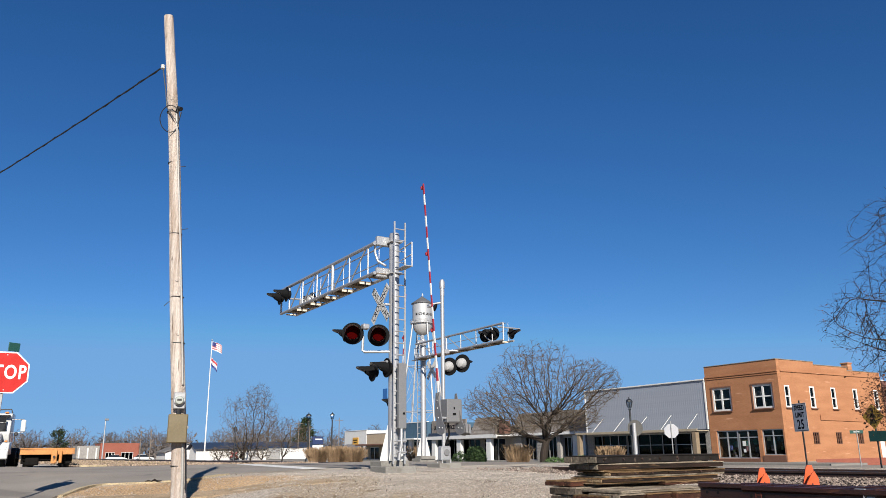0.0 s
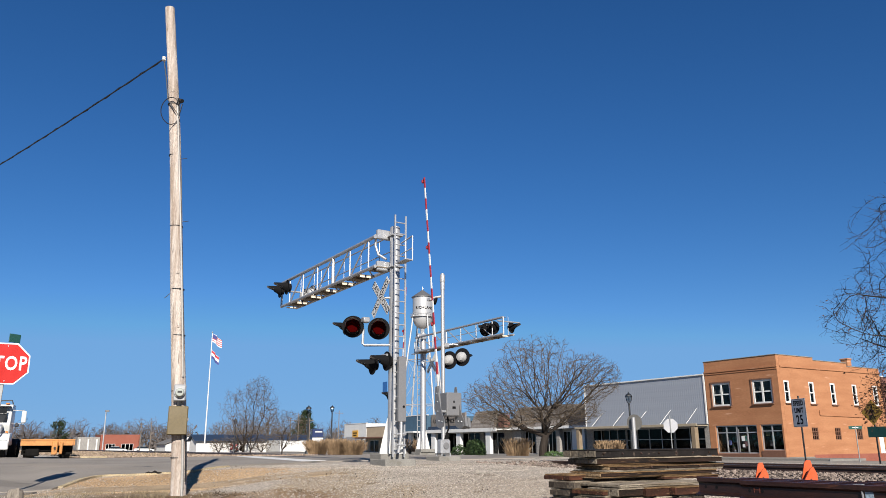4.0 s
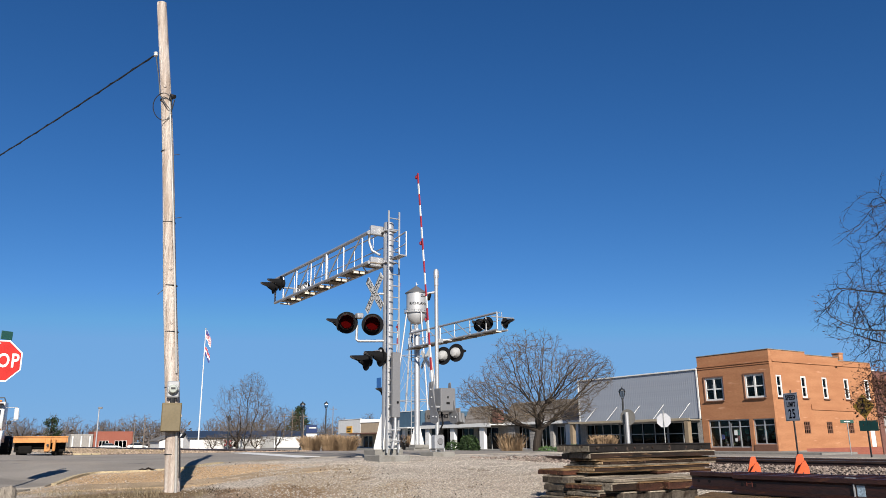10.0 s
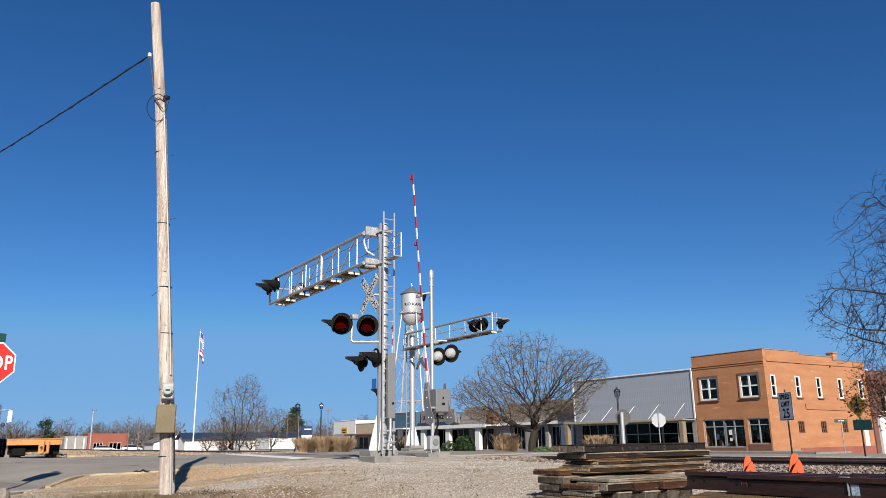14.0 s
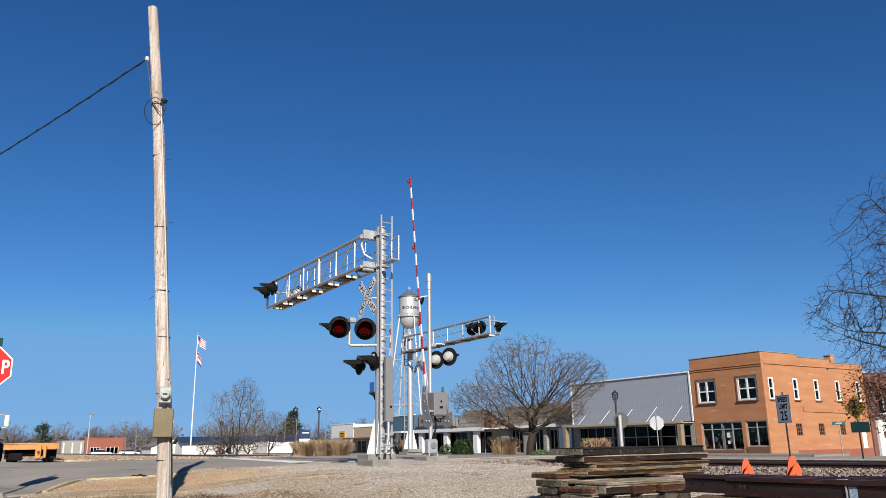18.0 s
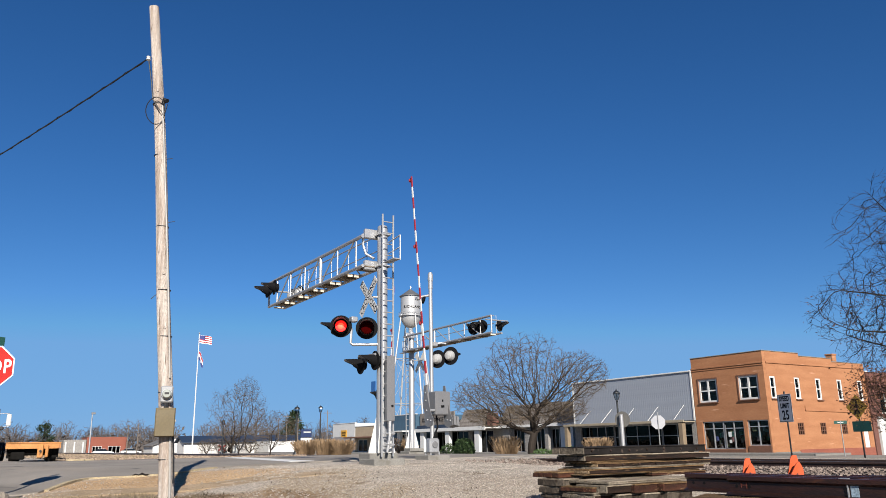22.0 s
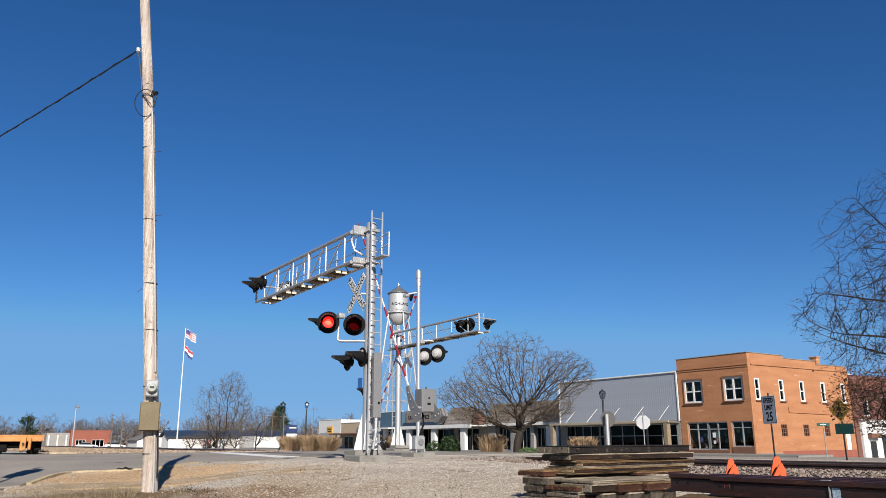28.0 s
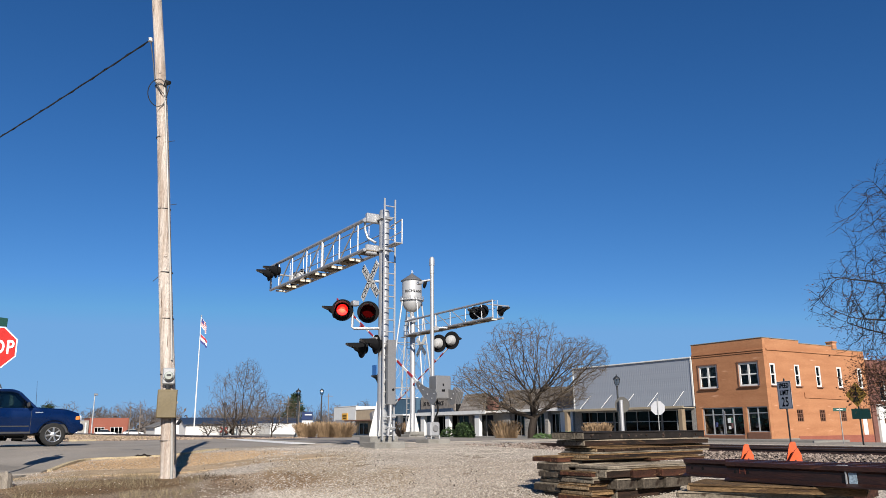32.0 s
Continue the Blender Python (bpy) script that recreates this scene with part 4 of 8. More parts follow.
panel_slab(-7.62, 8.42, 0.012, 1.1, 0.55, 0.04, 88.5, "rust", label="rusty brown timber panel in the stack")
# broad pale layer and the rusty blocks below it
panel_slab(-7.05, 7.02, -0.035, 1.75, 1.15, 0.034, 91.5, "pale", label="broad pale board under the stack")
panel_slab(-7.58, 7.0, -0.02, 0.7, 0.5, 0.028, 86, "dark")
for y0, ln, kind, z0, z1, dx in ((6.98, 0.5, "dark", -0.135, -0.042, -0.05), (7.40, 0.42, "rust", -0.15, -0.042, 0.0), (7.86, 0.60, "rust", -0.145, -0.042, 0.06), (7.18, 0.36, "slab", -0.285, -0.158, -0.06),
                                 (7.56, 0.4, "slab", -0.285, -0.16, -0.02), (7.98, 0.5, "slab", -0.285, -0.155, 0.02), (7.2, 1.2, "dark", -0.42, -0.292, -0.12), (7.3, 1.2, "dark", -0.56, -0.43, -0.1)):
    panel_slab(-7.02 + dx, y0, z0, ln, 0.55, z1 - z0, 90.5, kind, label="short rusty block of a crossing panel")
# lower stack before it
for kind, z0, z1, dx, dy, yw in (("rust", -0.125, -0.065, 0.0, 0.06, 3), ("pale", -0.150, -0.130, 0.03, 0.0, -2), ("dark", -0.205, -0.156, 0.02, 0.02, 2), ("tan", -0.232, -0.210, 0.0, 0.0, 0), ("brown", -0.285, -0.236, 0.02, 0.01, 1),
                                 ("tan", -0.345, -0.290, 0.04, -0.02, -1), ("rust", -0.41, -0.35, 0.05, -0.03, 2), ("tan", -0.50, -0.415, 0.10, -0.05, 1), ("dark", -0.58, -0.505, 0.10, -0.05, 1)):
    panel_slab(-7.24 + dx, 6.84 + dy, z0, 0.42, 0.56, z1 - z0, 90 + yw, kind, label="cut end of a crossing panel in a lower stack")
# stack on the far side
for kind, z0, z1, dx, dy, ln, yw in (("rust", 0.03, 0.10, 0.0, 0.0, 1.3, 1), ("slab", -0.075, 0.022, 0.06, 0.0, 1.3, -1), ("low", -0.165, -0.082, 0.1, -0.02, 1.2, 2), ("low", -0.23, -0.172, 0.14, 0.0, 1.2, 0),
                                     ("slab", -0.335, -0.238, 0.1, -0.04, 1.25, 1), ("low", -0.42, -0.342, 0.14, 0.0, 1.2, -1), ("slab", -0.52, -0.43, 0.2, -0.05, 1.2, 0)):
    panel_slab(-7.85 + dx, 6.88 + dy, z0, ln, 0.50, z1 - z0, 91 + yw, kind)
# panels under the spare rails
for x, y, z0, z1, ln, wd, yw, kind in ((-5.08, 6.08, -0.115, -0.05, 1.5, 0.7, 27, "tan"), (-5.16, 6.05, -0.185, -0.122, 1.5, 0.75, 29, "grey"), (-5.1, 6.08, -0.30, -0.19, 1.5, 0.7, 27, "dark"), (-5.1, 6.08, -0.42, -0.31, 1.5, 0.7, 28, "tan"),
                                       (-5.1, 6.08, -0.56, -0.43, 1.5, 0.7, 27, "grey"), (-5.1, 6.08, -0.70, -0.57, 1.5, 0.7, 27, "dark"), (-5.1, 6.08, -0.85, -0.71, 1.5, 0.7, 27, "dark"),
                                       (-5.85, 7.7, -0.12, -0.048, 1.4, 0.5, 15, "dark"), (-5.85, 7.7, -0.26, -0.13, 1.4, 0.5, 12, "rust"), (-5.85, 7.7, -0.42, -0.27, 1.4, 0.5, 16, "dark"), (-5.85, 7.7, -0.60, -0.43, 1.4, 0.5, 14, "dark"),
                                       (-1.9, 6.35, -0.17, -0.048, 1.5, 0.5, 85, "tan"), (-1.9, 6.35, -0.31, -0.18, 1.5, 0.5, 86, "grey"), (-1.9, 6.35, -0.46, -0.32, 1.5, 0.5, 85, "dark"), (-1.9, 6.35, -0.62, -0.47, 1.5, 0.5, 85, "dark"), (-1.9, 6.35, -0.80, -0.63, 1.5, 0.5, 85, "dark")):
    panel_slab(x, y, z0, ln, wd, z1 - z0, yw, kind, label="old crossing panel laid under spare rails")


SPARE_STEEL = mat("dark_spare_rail_steel", (0.030, 0.0115, 0.008), 0.36, 0.0, var=0.55, scale=3, fine=50, bump=0.25, other=(0.016, 0.008, 0.007), stretch=(0.6, 3, 3), spots=((0.075, 0.028, 0.014), 0.16), spec=0.35)


# ---- spare rails ----
def spare_rail(x0, y0, yaw, length, z, label):
    t = thing("spare_rail", label, "rail", pose(x0, y0, z, 0, 0, yaw), "spare rails")
    f = Form()
    outl = rail_profile(0.185)
    n_ = len(outl)
    for x in (0, length):
        f.v += [(x, y, zz) for y, zz in outl]
    f.f += [(j, n_ + j, n_ + (j + 1) % n_, (j + 1) % n_) for j in range(n_)] + [tuple(range(n_))[::-1], tuple(range(n_, 2 * n_))]
    part("rail_bar", f, SPARE_STEEL, t, "dark rusty rail steel")
    for i in range(2):
        part("bolt_hole", Form().lathe([(0.016, 0), (0.016, 0.003)], 10, pose(0.09 + 0.14 * i, -0.011, 0.09, 90, 0, 0)), BLACK, t)
    return t


r1 = spare_rail(-5.02, 6.62, 0.5, 5.6, -0.045, "rusty brown spare rail lying on timber panels")
# small pale blue plate painted as a highlight on the rail web
part("paint_mark", Form().box(1.26, -0.013, 0.085, 0.07, 0.004, 0.11), mat("pale_blue_glint", (0.275, 0.361, 0.43), 0.8, var=0.5, scale=20, fine=60), r1, "pale blue highlight painted on the rail")
part("clip", Form().box(1.205, -0.018, 0.1, 0.008, 0.02, 0.15).box(1.17, 0, 0.187, 0.08, 0.04, 0.006), GALV, r1, "loose steel clip")
part("chalk_mark", Form().box(0.14, -0.014, 0.1, 0.008, 0.004, 0.05).box(0.17, -0.014, 0.1, 0.052, 0.004, 0.008).box(0.2, -0.014, 0.1, 0.008, 0.004, 0.06), mat("red_chalk", (0.10, 0.03, 0.022), 0.9), r1)
spare_rail(-5.74, 6.86, 0.0, 6.4, -0.045, "rusty brown spare rail lying on timber panels")
spare_rail(-5.4, 7.12, -0.5, 6.4, -0.045, "rusty brown spare rail behind the others")
r4 = spare_rail(-4.2, 7.38, 0.6, 5.0, -0.045, "rusty brown spare rail behind the others")
# ---- orange wedges ----
ORANGE = mat("safety_orange_paint", (0.46, 0.062, 0.006), 0.5, var=0.15, scale=6, fine=40, bump=0.05, spots=((0.344, 0.0688, 0.0172), 0.05))
for wx, wy, s in ((-5.56, 7.66, 0.84), (-5.0, 7.68, 0.95)):
    w = thing("rail_wedge", "bright orange steel rail wedge behind the spare rails", "rail wedge", pose(wx, wy, -0.045, 0, 0, 60) @ Matrix.Diagonal((0.8, 0.8, 0.95, 1)), "orange wedges")
    part("front_plate", Form().slab([(-0.14 * s, 0), (0.12 * s, 0), (0.115 * s, 0.16 * s), (0.07 * s, 0.24 * s), (0.03 * s, 0.22 * s)], 0.02, Matrix.Translation((0, -0.05, 0.08))), ORANGE, w)
    part("back_plate", Form().slab([(-0.08 * s, 0), (0.12 * s, 0), (0.115 * s, 0.26 * s), (0.10 * s, 0.31 * s), (0.04 * s, 0.31 * s), (0.01 * s, 0.28 * s)], 0.02, Matrix.Translation((0, 0.06, 0.08))), ORANGE, w)
    part("base_web", Form().box(0, 0.02, 0.04, 0.26 * s, 0.16, 0.1, 0.01), ORANGE, w)
    part("bolt", Form().lathe([(0.012, 0), (0.008, 0.01)], 8, pose(0.02, -0.05, 0.17, 90, 0, 0)), RAIL_RUST, w)


# ---- loose stones ----
def stones(count, place, lo, hi, seed, flat=0.7):
    r_ = random.Random(seed)
    f = Form()
    for _ in range(count):
        x, y, zz = place(r_)
        s = r_.uniform(lo, hi)
        k = [s * r_.uniform(0.6, 1.2) for _ in range(6)]
        a = r_.uniform(0, 6.28)
        ca, sa = math.cos(a), math.sin(a)
        c6 = ((k[0], 0.2 * s, 0), (-k[1], -0.2 * s, 0.1 * s), (0.1 * s, k[2], 0), (-0.2 * s, -k[3], 0), (0.1 * s, 0.1 * s, k[4] * flat), (0, 0, -k[5] * 0.4))
        f.add([(x + p * ca - q * sa, y + p * sa + q * ca, zz + w_) for p, q, w_ in c6], [(0, 2, 4), (2, 1, 4), (1, 3, 4), (3, 0, 4), (2, 0, 5), (1, 2, 5), (3, 1, 5), (0, 3, 5)])
    return f


def bed_height(y):
    d = y - TRACK_Y
    for (a, za), (b, zb) in zip(prof, prof[1:]):
        if a <= d <= b:
            return za + (zb - za) * (d - a) / (b - a)
    return -0.4


def on_bed(r_):
    x = r_.uniform(-19, -1.5)
    y = TRACK_Y - r_.uniform(0.86, 3.6)
    return x, y, max(bed_height(y), level(x, y)) + 0.012


def on_gravel(r_):
    a, d = radians(r_.uniform(-31.5, 19)), 8.6 + 11.5 * r_.random() ** 1.2
    p, q = d * math.sin(a), d * math.cos(a)
    x, y = p * 0.545 - q * 0.839, p * 0.839 + q * 0.545
    if x < road_edge(y) + 0.15 or y < 0.6 or (a < -0.24 and r_.random() < 0.7) or (-14.6 < x < -9.6 and y < 3.4 and r_.random() < 0.9):
        x, y = -9.5 + r_.gauss(0, 0.8), 4.0 + r_.gauss(0, 0.9)
    return x, y, level(x, y) - 0.008 + 0.05 * (noise.noise((x * 0.45, y * 0.45, 0)) + 0.5 * noise.noise((x * 1.6, y * 1.6, 3))) * (1 - smooth01((math.hypot(x + 11, y - 7) - 8) / 14)) * (x > -19.5)


GRAVEL_STONE = mat("gravel_stones", (0.37, 0.328, 0.278), 0.93, var=0.25, scale=8, fine=60, bump=0.3, island=0.4)
ob = part("ballast_stones", stones(7000, on_bed, 0.03, 0.062, 7), STONES)
tagged(ob, "loose grey and brown ballast stones beside the rails", "ballast", kind="stuff")
ob = part("gravel_stones", stones(56000, on_gravel, 0.007, 0.018, 8), GRAVEL_STONE)
tagged(ob, "loose pale crushed gravel on the bank", "gravel", kind="stuff")


def on_far_bed(r_):
    x = r_.uniform(-75, -38)
    y = TRACK_Y - r_.uniform(0.86, 3.6)
    return x, y, bed_height(y) + 0.02


ob = part("ballast_stones_west", stones(2500, on_far_bed, 0.05, 0.11, 9), STONES)
tagged(ob, "loose ballast stones west of the crossing", "ballast", kind="stuff")

def on_verge(r_):
    x = -36.0 - 75 * r_.random() ** 1.6
    y = r_.uniform(4.6, 15.2)
    return x, y, level(x, y) + 0.03 * noise.noise((x * 0.7, y * 0.7, 4))


VERGE_STONE = mat("verge_rubble", (0.25, 0.19, 0.14), 0.93, var=0.3, scale=8, fine=60, bump=0.3, island=0.55)
tagged(part("verge_rubble", stones(9000, on_verge, 0.035, 0.09, 15, 0.9), VERGE_STONE), "brown stone rubble on the bank west of the crossing", "rubble", kind="stuff")
verge = Form()
r_ = random.Random(41)
for _ in range(5000):
    x, y, zz = on_verge(r_)
    if noise.noise((x * 0.35, y * 0.5, 7)) < 0.05 or y > 10:
        continue
    h, a = r_.uniform(0.05, 0.2), r_.uniform(0, 6.28)
    verge.add([(x - 0.012 * math.sin(a), y + 0.012 * math.cos(a), zz), (x + 0.012 * math.sin(a), y - 0.012 * math.cos(a), zz), (x + r_.gauss(0, 0.06), y + r_.gauss(0, 0.06), zz + h)], [(0, 1, 2)])
tagged(part("verge_grass", verge, mat("bleached_straw", (0.28, 0.215, 0.115), 0.9, var=0.3, scale=6, fine=30, bump=0.0, island=0.4)), "bleached dry grass on the bank west of the crossing", "grass", kind="stuff")
kerb_w = Form()
for y in along(4.4, 5.4, 3)[:-1]:
    kerb_w.box(road_west(y) - 0.1, y + 0.21, level(road_west(y), y) + 0.02, 0.16, 0.40, 0.12, 0.02)
setting("kerb_west", kerb_w, KERB_YELLOW, "broken concrete kerb with faded yellow paint")

# ---- dry grass and litter by the pole ----
STRAW = mat("dry_straw", (0.20, 0.16, 0.10), 0.9, var=0.3, scale=6, fine=30, bump=0.0, island=0.4)
LITTER = mat("dark_leaf_litter", (0.086, 0.0645, 0.043), 0.95, var=0.4, scale=6, fine=30, bump=0.2, island=0.5)
f = Form()
r_ = random.Random(12)
for _ in range(11000):
    t_ = r_.random()
    x = -10.6 - 4.2 * t_
    y = -0.6 + 4.6 * r_.random() ** 1.0 + r_.gauss(0, 0.25)
    if noise.noise((x * 1.3, y * 1.3, 9)) < -0.05 or y > 3.6 + 0.5 * noise.noise((x, 2, 2)) or x < -14.7 or y < 0.9:
        continue
    zz = level(x, y) - 0.02
    h, a = r_.uniform(0.03, 0.12), r_.uniform(0, 6.28)
    lx, ly = r_.gauss(0, 0.05), r_.gauss(0, 0.05)
    f.add([(x - 0.004 * math.sin(a), y + 0.004 * math.cos(a), zz), (x + 0.004 * math.sin(a), y - 0.004 * math.cos(a), zz), (x + lx, y + ly, zz + h)], [(0, 1, 2)])
tagged(part("dry_grass", f, STRAW), "short dry grass along the gravel edge", "grass", kind="stuff")
f = Form()
for cx_, cy_, sp, cnt in ((-13.6, 3.9, 0.3, 60), (-12.7, 4.1, 0.5, 40), (-12.2, 6.5, 1.8, 60), (-10.5, 6.0, 1.5, 50), (-14.5, 5.5, 1.6, 40), (-9.5, 3.5, 1.2, 40)):
    for _ in range(cnt):
        x, y = r_.gauss(cx_, sp), r_.gauss(cy_, sp * 0.35)
        zz = level(x, y) + 0.005
        a, s = r_.uniform(0, 6.28), r_.uniform(0.008, 0.026)
        f.add([(x + s * math.cos(a), y + s * math.sin(a), zz + r_.uniform(0, 0.05)), (x + s * 0.5 * math.cos(a + 2), y + s * 0.5 * math.sin(a + 2), zz + r_.uniform(0, 0.03)), (x - s * math.cos(a), y - s * math.sin(a), zz), (x + s * 0.5 * math.cos(a + 4.2), y + s * 0.5 * math.sin(a + 4.2), zz + r_.uniform(0, 0.04))], [(0, 1, 2, 3), (0, 3, 2, 1)])
db = thing("tyre_scrap", "torn black strip of tyre lying by the kerb", "debris", pose(-17.9, 3.72, level(-17.9, 3.72) + 0.01, 0, 0, 75) @ Matrix.Scale(0.42, 4))
part("strip", Form().tube([(-0.42, 0, 0.02), (-0.25, 0.03, 0.06), (-0.1, -0.02, 0.03), (0.05, 0.02, 0.10), (0.2, 0.0, 0.04), (0.42, -0.03, 0.05)], [0.02, 0.05, 0.035, 0.055, 0.04, 0.015], 6), RUBBER, db)
tagged(part("leaf_litter", f, LITTER), "dark dead leaves and twigs on the gravel", "leaf litter", kind="stuff")


# ---- buildings ----
def brick_mat(name, base, mortar, other, stretch=(1, 1, 1), stain=None):
    m = mat(name, base, 0.9, var=0.16, scale=0.9, fine=14, bump=0.3, other=other, stretch=stretch, spots=(stain or tuple(v * 0.72 for v in base), 0.12))
    n, k = m.node_tree.nodes, m.node_tree.links
    b = n["Principled BSDF"]
    src = b.inputs["Base Color"].links[0].from_socket
    tc = n.new("ShaderNodeTexCoord")
    sep, comb, add = n.new("ShaderNodeSeparateXYZ"), n.new("ShaderNodeCombineXYZ"), n.new("ShaderNodeMath")
    k.new(tc.outputs["Object"], sep.inputs[0])
    k.new(sep.outputs[0], add.inputs[0])
    k.new(sep.outputs[1], add.inputs[1])
    k.new(add.outputs[0], comb.inputs[0])
    k.new(sep.outputs[2], comb.inputs[1])
    bt = n.new("ShaderNodeTexBrick")
    for key, v in (("Scale", 1.0), ("Mortar Size", 0.011), ("Brick Width", 0.21), ("Row Height", 0.075), ("Bias", 0.0)):
        bt.inputs[key].default_value = v
    k.new(comb.outputs[0], bt.inputs["Vector"])
    bt.inputs["Color1"].default_value, bt.inputs["Color2"].default_value, bt.inputs["Mortar"].default_value = (1, 1, 1, 1), (0.93, 0.92, 0.91, 1), (*mortar, 1)
    x = n.new("ShaderNodeMix")
    x.data_type, x.blend_type = "RGBA", "MULTIPLY"
    x.inputs[0].default_value = 1.0
    k.new(src, x.inputs[6])
    k.new(bt.outputs["Color"], x.inputs[7])
    k.new(x.outputs[2], b.inputs["Base Color"])
    return m


BRICK_ORANGE = brick_mat("orange_painted_brick", (0.345, 0.163, 0.081), (0.92, 0.92, 0.92), (0.30, 0.136, 0.067), (0.35, 0.35, 2.2), (0.44, 0.235, 0.14))
BRICK_RED = brick_mat("red_brick", (0.20, 0.072, 0.05), (1.3, 1.3, 1.3), (0.19, 0.065, 0.045))
BRICK_DARK = brick_mat("dark_brick", (0.129, 0.0602, 0.0473), (1.3, 1.3, 1.3), (0.11, 0.055, 0.045))
STUCCO_TAN = mat("tan_stucco", (0.361, 0.292, 0.206), 0.9, var=0.15, scale=1, fine=20, bump=0.2)
STONE_PALE = mat("pale_stone_veneer", (0.258, 0.245, 0.224), 0.9, var=0.4, scale=4, fine=12, bump=0.6, other=(0.206, 0.198, 0.189))
SHAKE = mat("weathered_shake", (0.258, 0.232, 0.206), 0.95, var=0.4, scale=2, fine=10, bump=0.6, other=(0.181, 0.159, 0.142), stretch=(3, 1, 1), rand=0.25, island=0.0)
METAL_SIDING = mat("ribbed_metal_siding", (0.27, 0.295, 0.335), 0.55, 0.2, var=0.1, scale=0.6, fine=8, bump=0.05, stretch=(1, 1, 0.2))
BLUE_WALL = mat("blue_painted_siding", (0.035, 0.08, 0.125), 0.75, var=0.15, scale=1, fine=20, bump=0.1)
BLUE_ROOF = mat("blue_metal_roof", (0.022, 0.038, 0.07), 0.5, 0.2, var=0.12, scale=0.5, fine=10, bump=0.1)
GREY_ROOF = mat("grey_shingle_roof", (0.138, 0.133, 0.129), 0.9, var=0.25, scale=0.6, fine=8, bump=0.2)
TRIM_BROWN = mat("brown_wood_trim", (0.138, 0.0645, 0.0387), 0.7, var=0.2, scale=3, fine=20, bump=0.1)
ALU_FRAME = mat("aluminium_frame", (0.361, 0.361, 0.361), 0.45, 0.5, var=0.1)
# near-black colour stands in for the shade of unlit rooms
INSIDE = mat("shade_black_interior", (0.0095, 0.009, 0.0085), 0.9, var=0.5, scale=0.7, fine=5)
CURTAIN = mat("pale_curtain", (0.275, 0.275, 0.292), 0.9, var=0.3, scale=1, fine=6, stretch=(6, 6, 0.3))


def house_glass(name, tint, clear):
    m = bpy.data.materials.new(name)
    m.use_nodes = True
    n, k = m.node_tree.nodes, m.node_tree.links
    gl, tr, mx, fr = n.new("ShaderNodeBsdfGlossy"), n.new("ShaderNodeBsdfTransparent"), n.new("ShaderNodeMixShader"), n.new("ShaderNodeFresnel")
    gl.inputs["Roughness"].default_value = 0.03
    tr.inputs["Color"].default_value = (*tint, 1)
    fr.inputs[0].default_value = clear
    k.new(fr.outputs[0], mx.inputs[0])
    k.new(tr.outputs[0], mx.inputs[1])
    k.new(gl.outputs[0], mx.inputs[2])
    k.new(mx.outputs[0], n["Material Output"].inputs[0])
    return m


SHOP_PANE = house_glass("clear_shop_glass", (0.5, 0.53, 0.54), 1.3)
PANE = house_glass("window_glass", (0.14, 0.155, 0.16), 1.2)


def wall(name, width, z0, z1, holes, material, parent, at, thick=0.3, label=""):
    """A wall along x from 0 to width, outer face at y = 0, inwards along +y, with holes (x0, x1, z0, z1) through it."""
    xs_ = sorted({0.0, width, *[h[0] for h in holes], *[h[1] for h in holes]})
    zs_ = sorted({z0, z1, *[h[2] for h in holes], *[h[3] for h in holes]})
    f = Form()
    nx_, nz_ = len(xs_), len(zs_)
    for y in (0.0, thick):
        f.v += [(x, y, z) for x in xs_ for z in zs_]

    def solid(i, j):
        if not (0 <= i < nx_ - 1 and 0 <= j < nz_ - 1):
            return False
        x, z = (xs_[i] + xs_[i + 1]) / 2, (zs_[j] + zs_[j + 1]) / 2
        return not any(h[0] <= x <= h[1] and h[2] <= z <= h[3] for h in holes)
    at_ = lambda i, j, k: k * nx_ * nz_ + i * nz_ + j
    for i in range(nx_ - 1):
        for j in range(nz_ - 1):
            if not solid(i, j):
                continue
            f.f.append((at_(i, j, 0), at_(i + 1, j, 0), at_(i + 1, j + 1, 0), at_(i, j + 1, 0)))
            f.f.append((at_(i, j, 1), at_(i, j + 1, 1), at_(i + 1, j + 1, 1), at_(i + 1, j, 1)))
            for di, dj, p, q in ((-1, 0, (i, j), (i, j + 1)), (1, 0, (i + 1, j + 1), (i + 1, j)), (0, -1, (i + 1, j), (i, j)), (0, 1, (i, j + 1), (i + 1, j + 1))):
                if not solid(i + di, j + dj):
                    f.f.append((at_(*p, 0), at_(*q, 0), at_(*q, 1), at_(*p, 1)))
    used = sorted({i for q in f.f for i in q})
    renum = {o: n_ for n_, o in enumerate(used)}
    f.v, f.f = [f.v[i] for i in used], [tuple(renum[i] for i in q) for q in f.f]
    return part(name, f, material, parent, label, at=at)


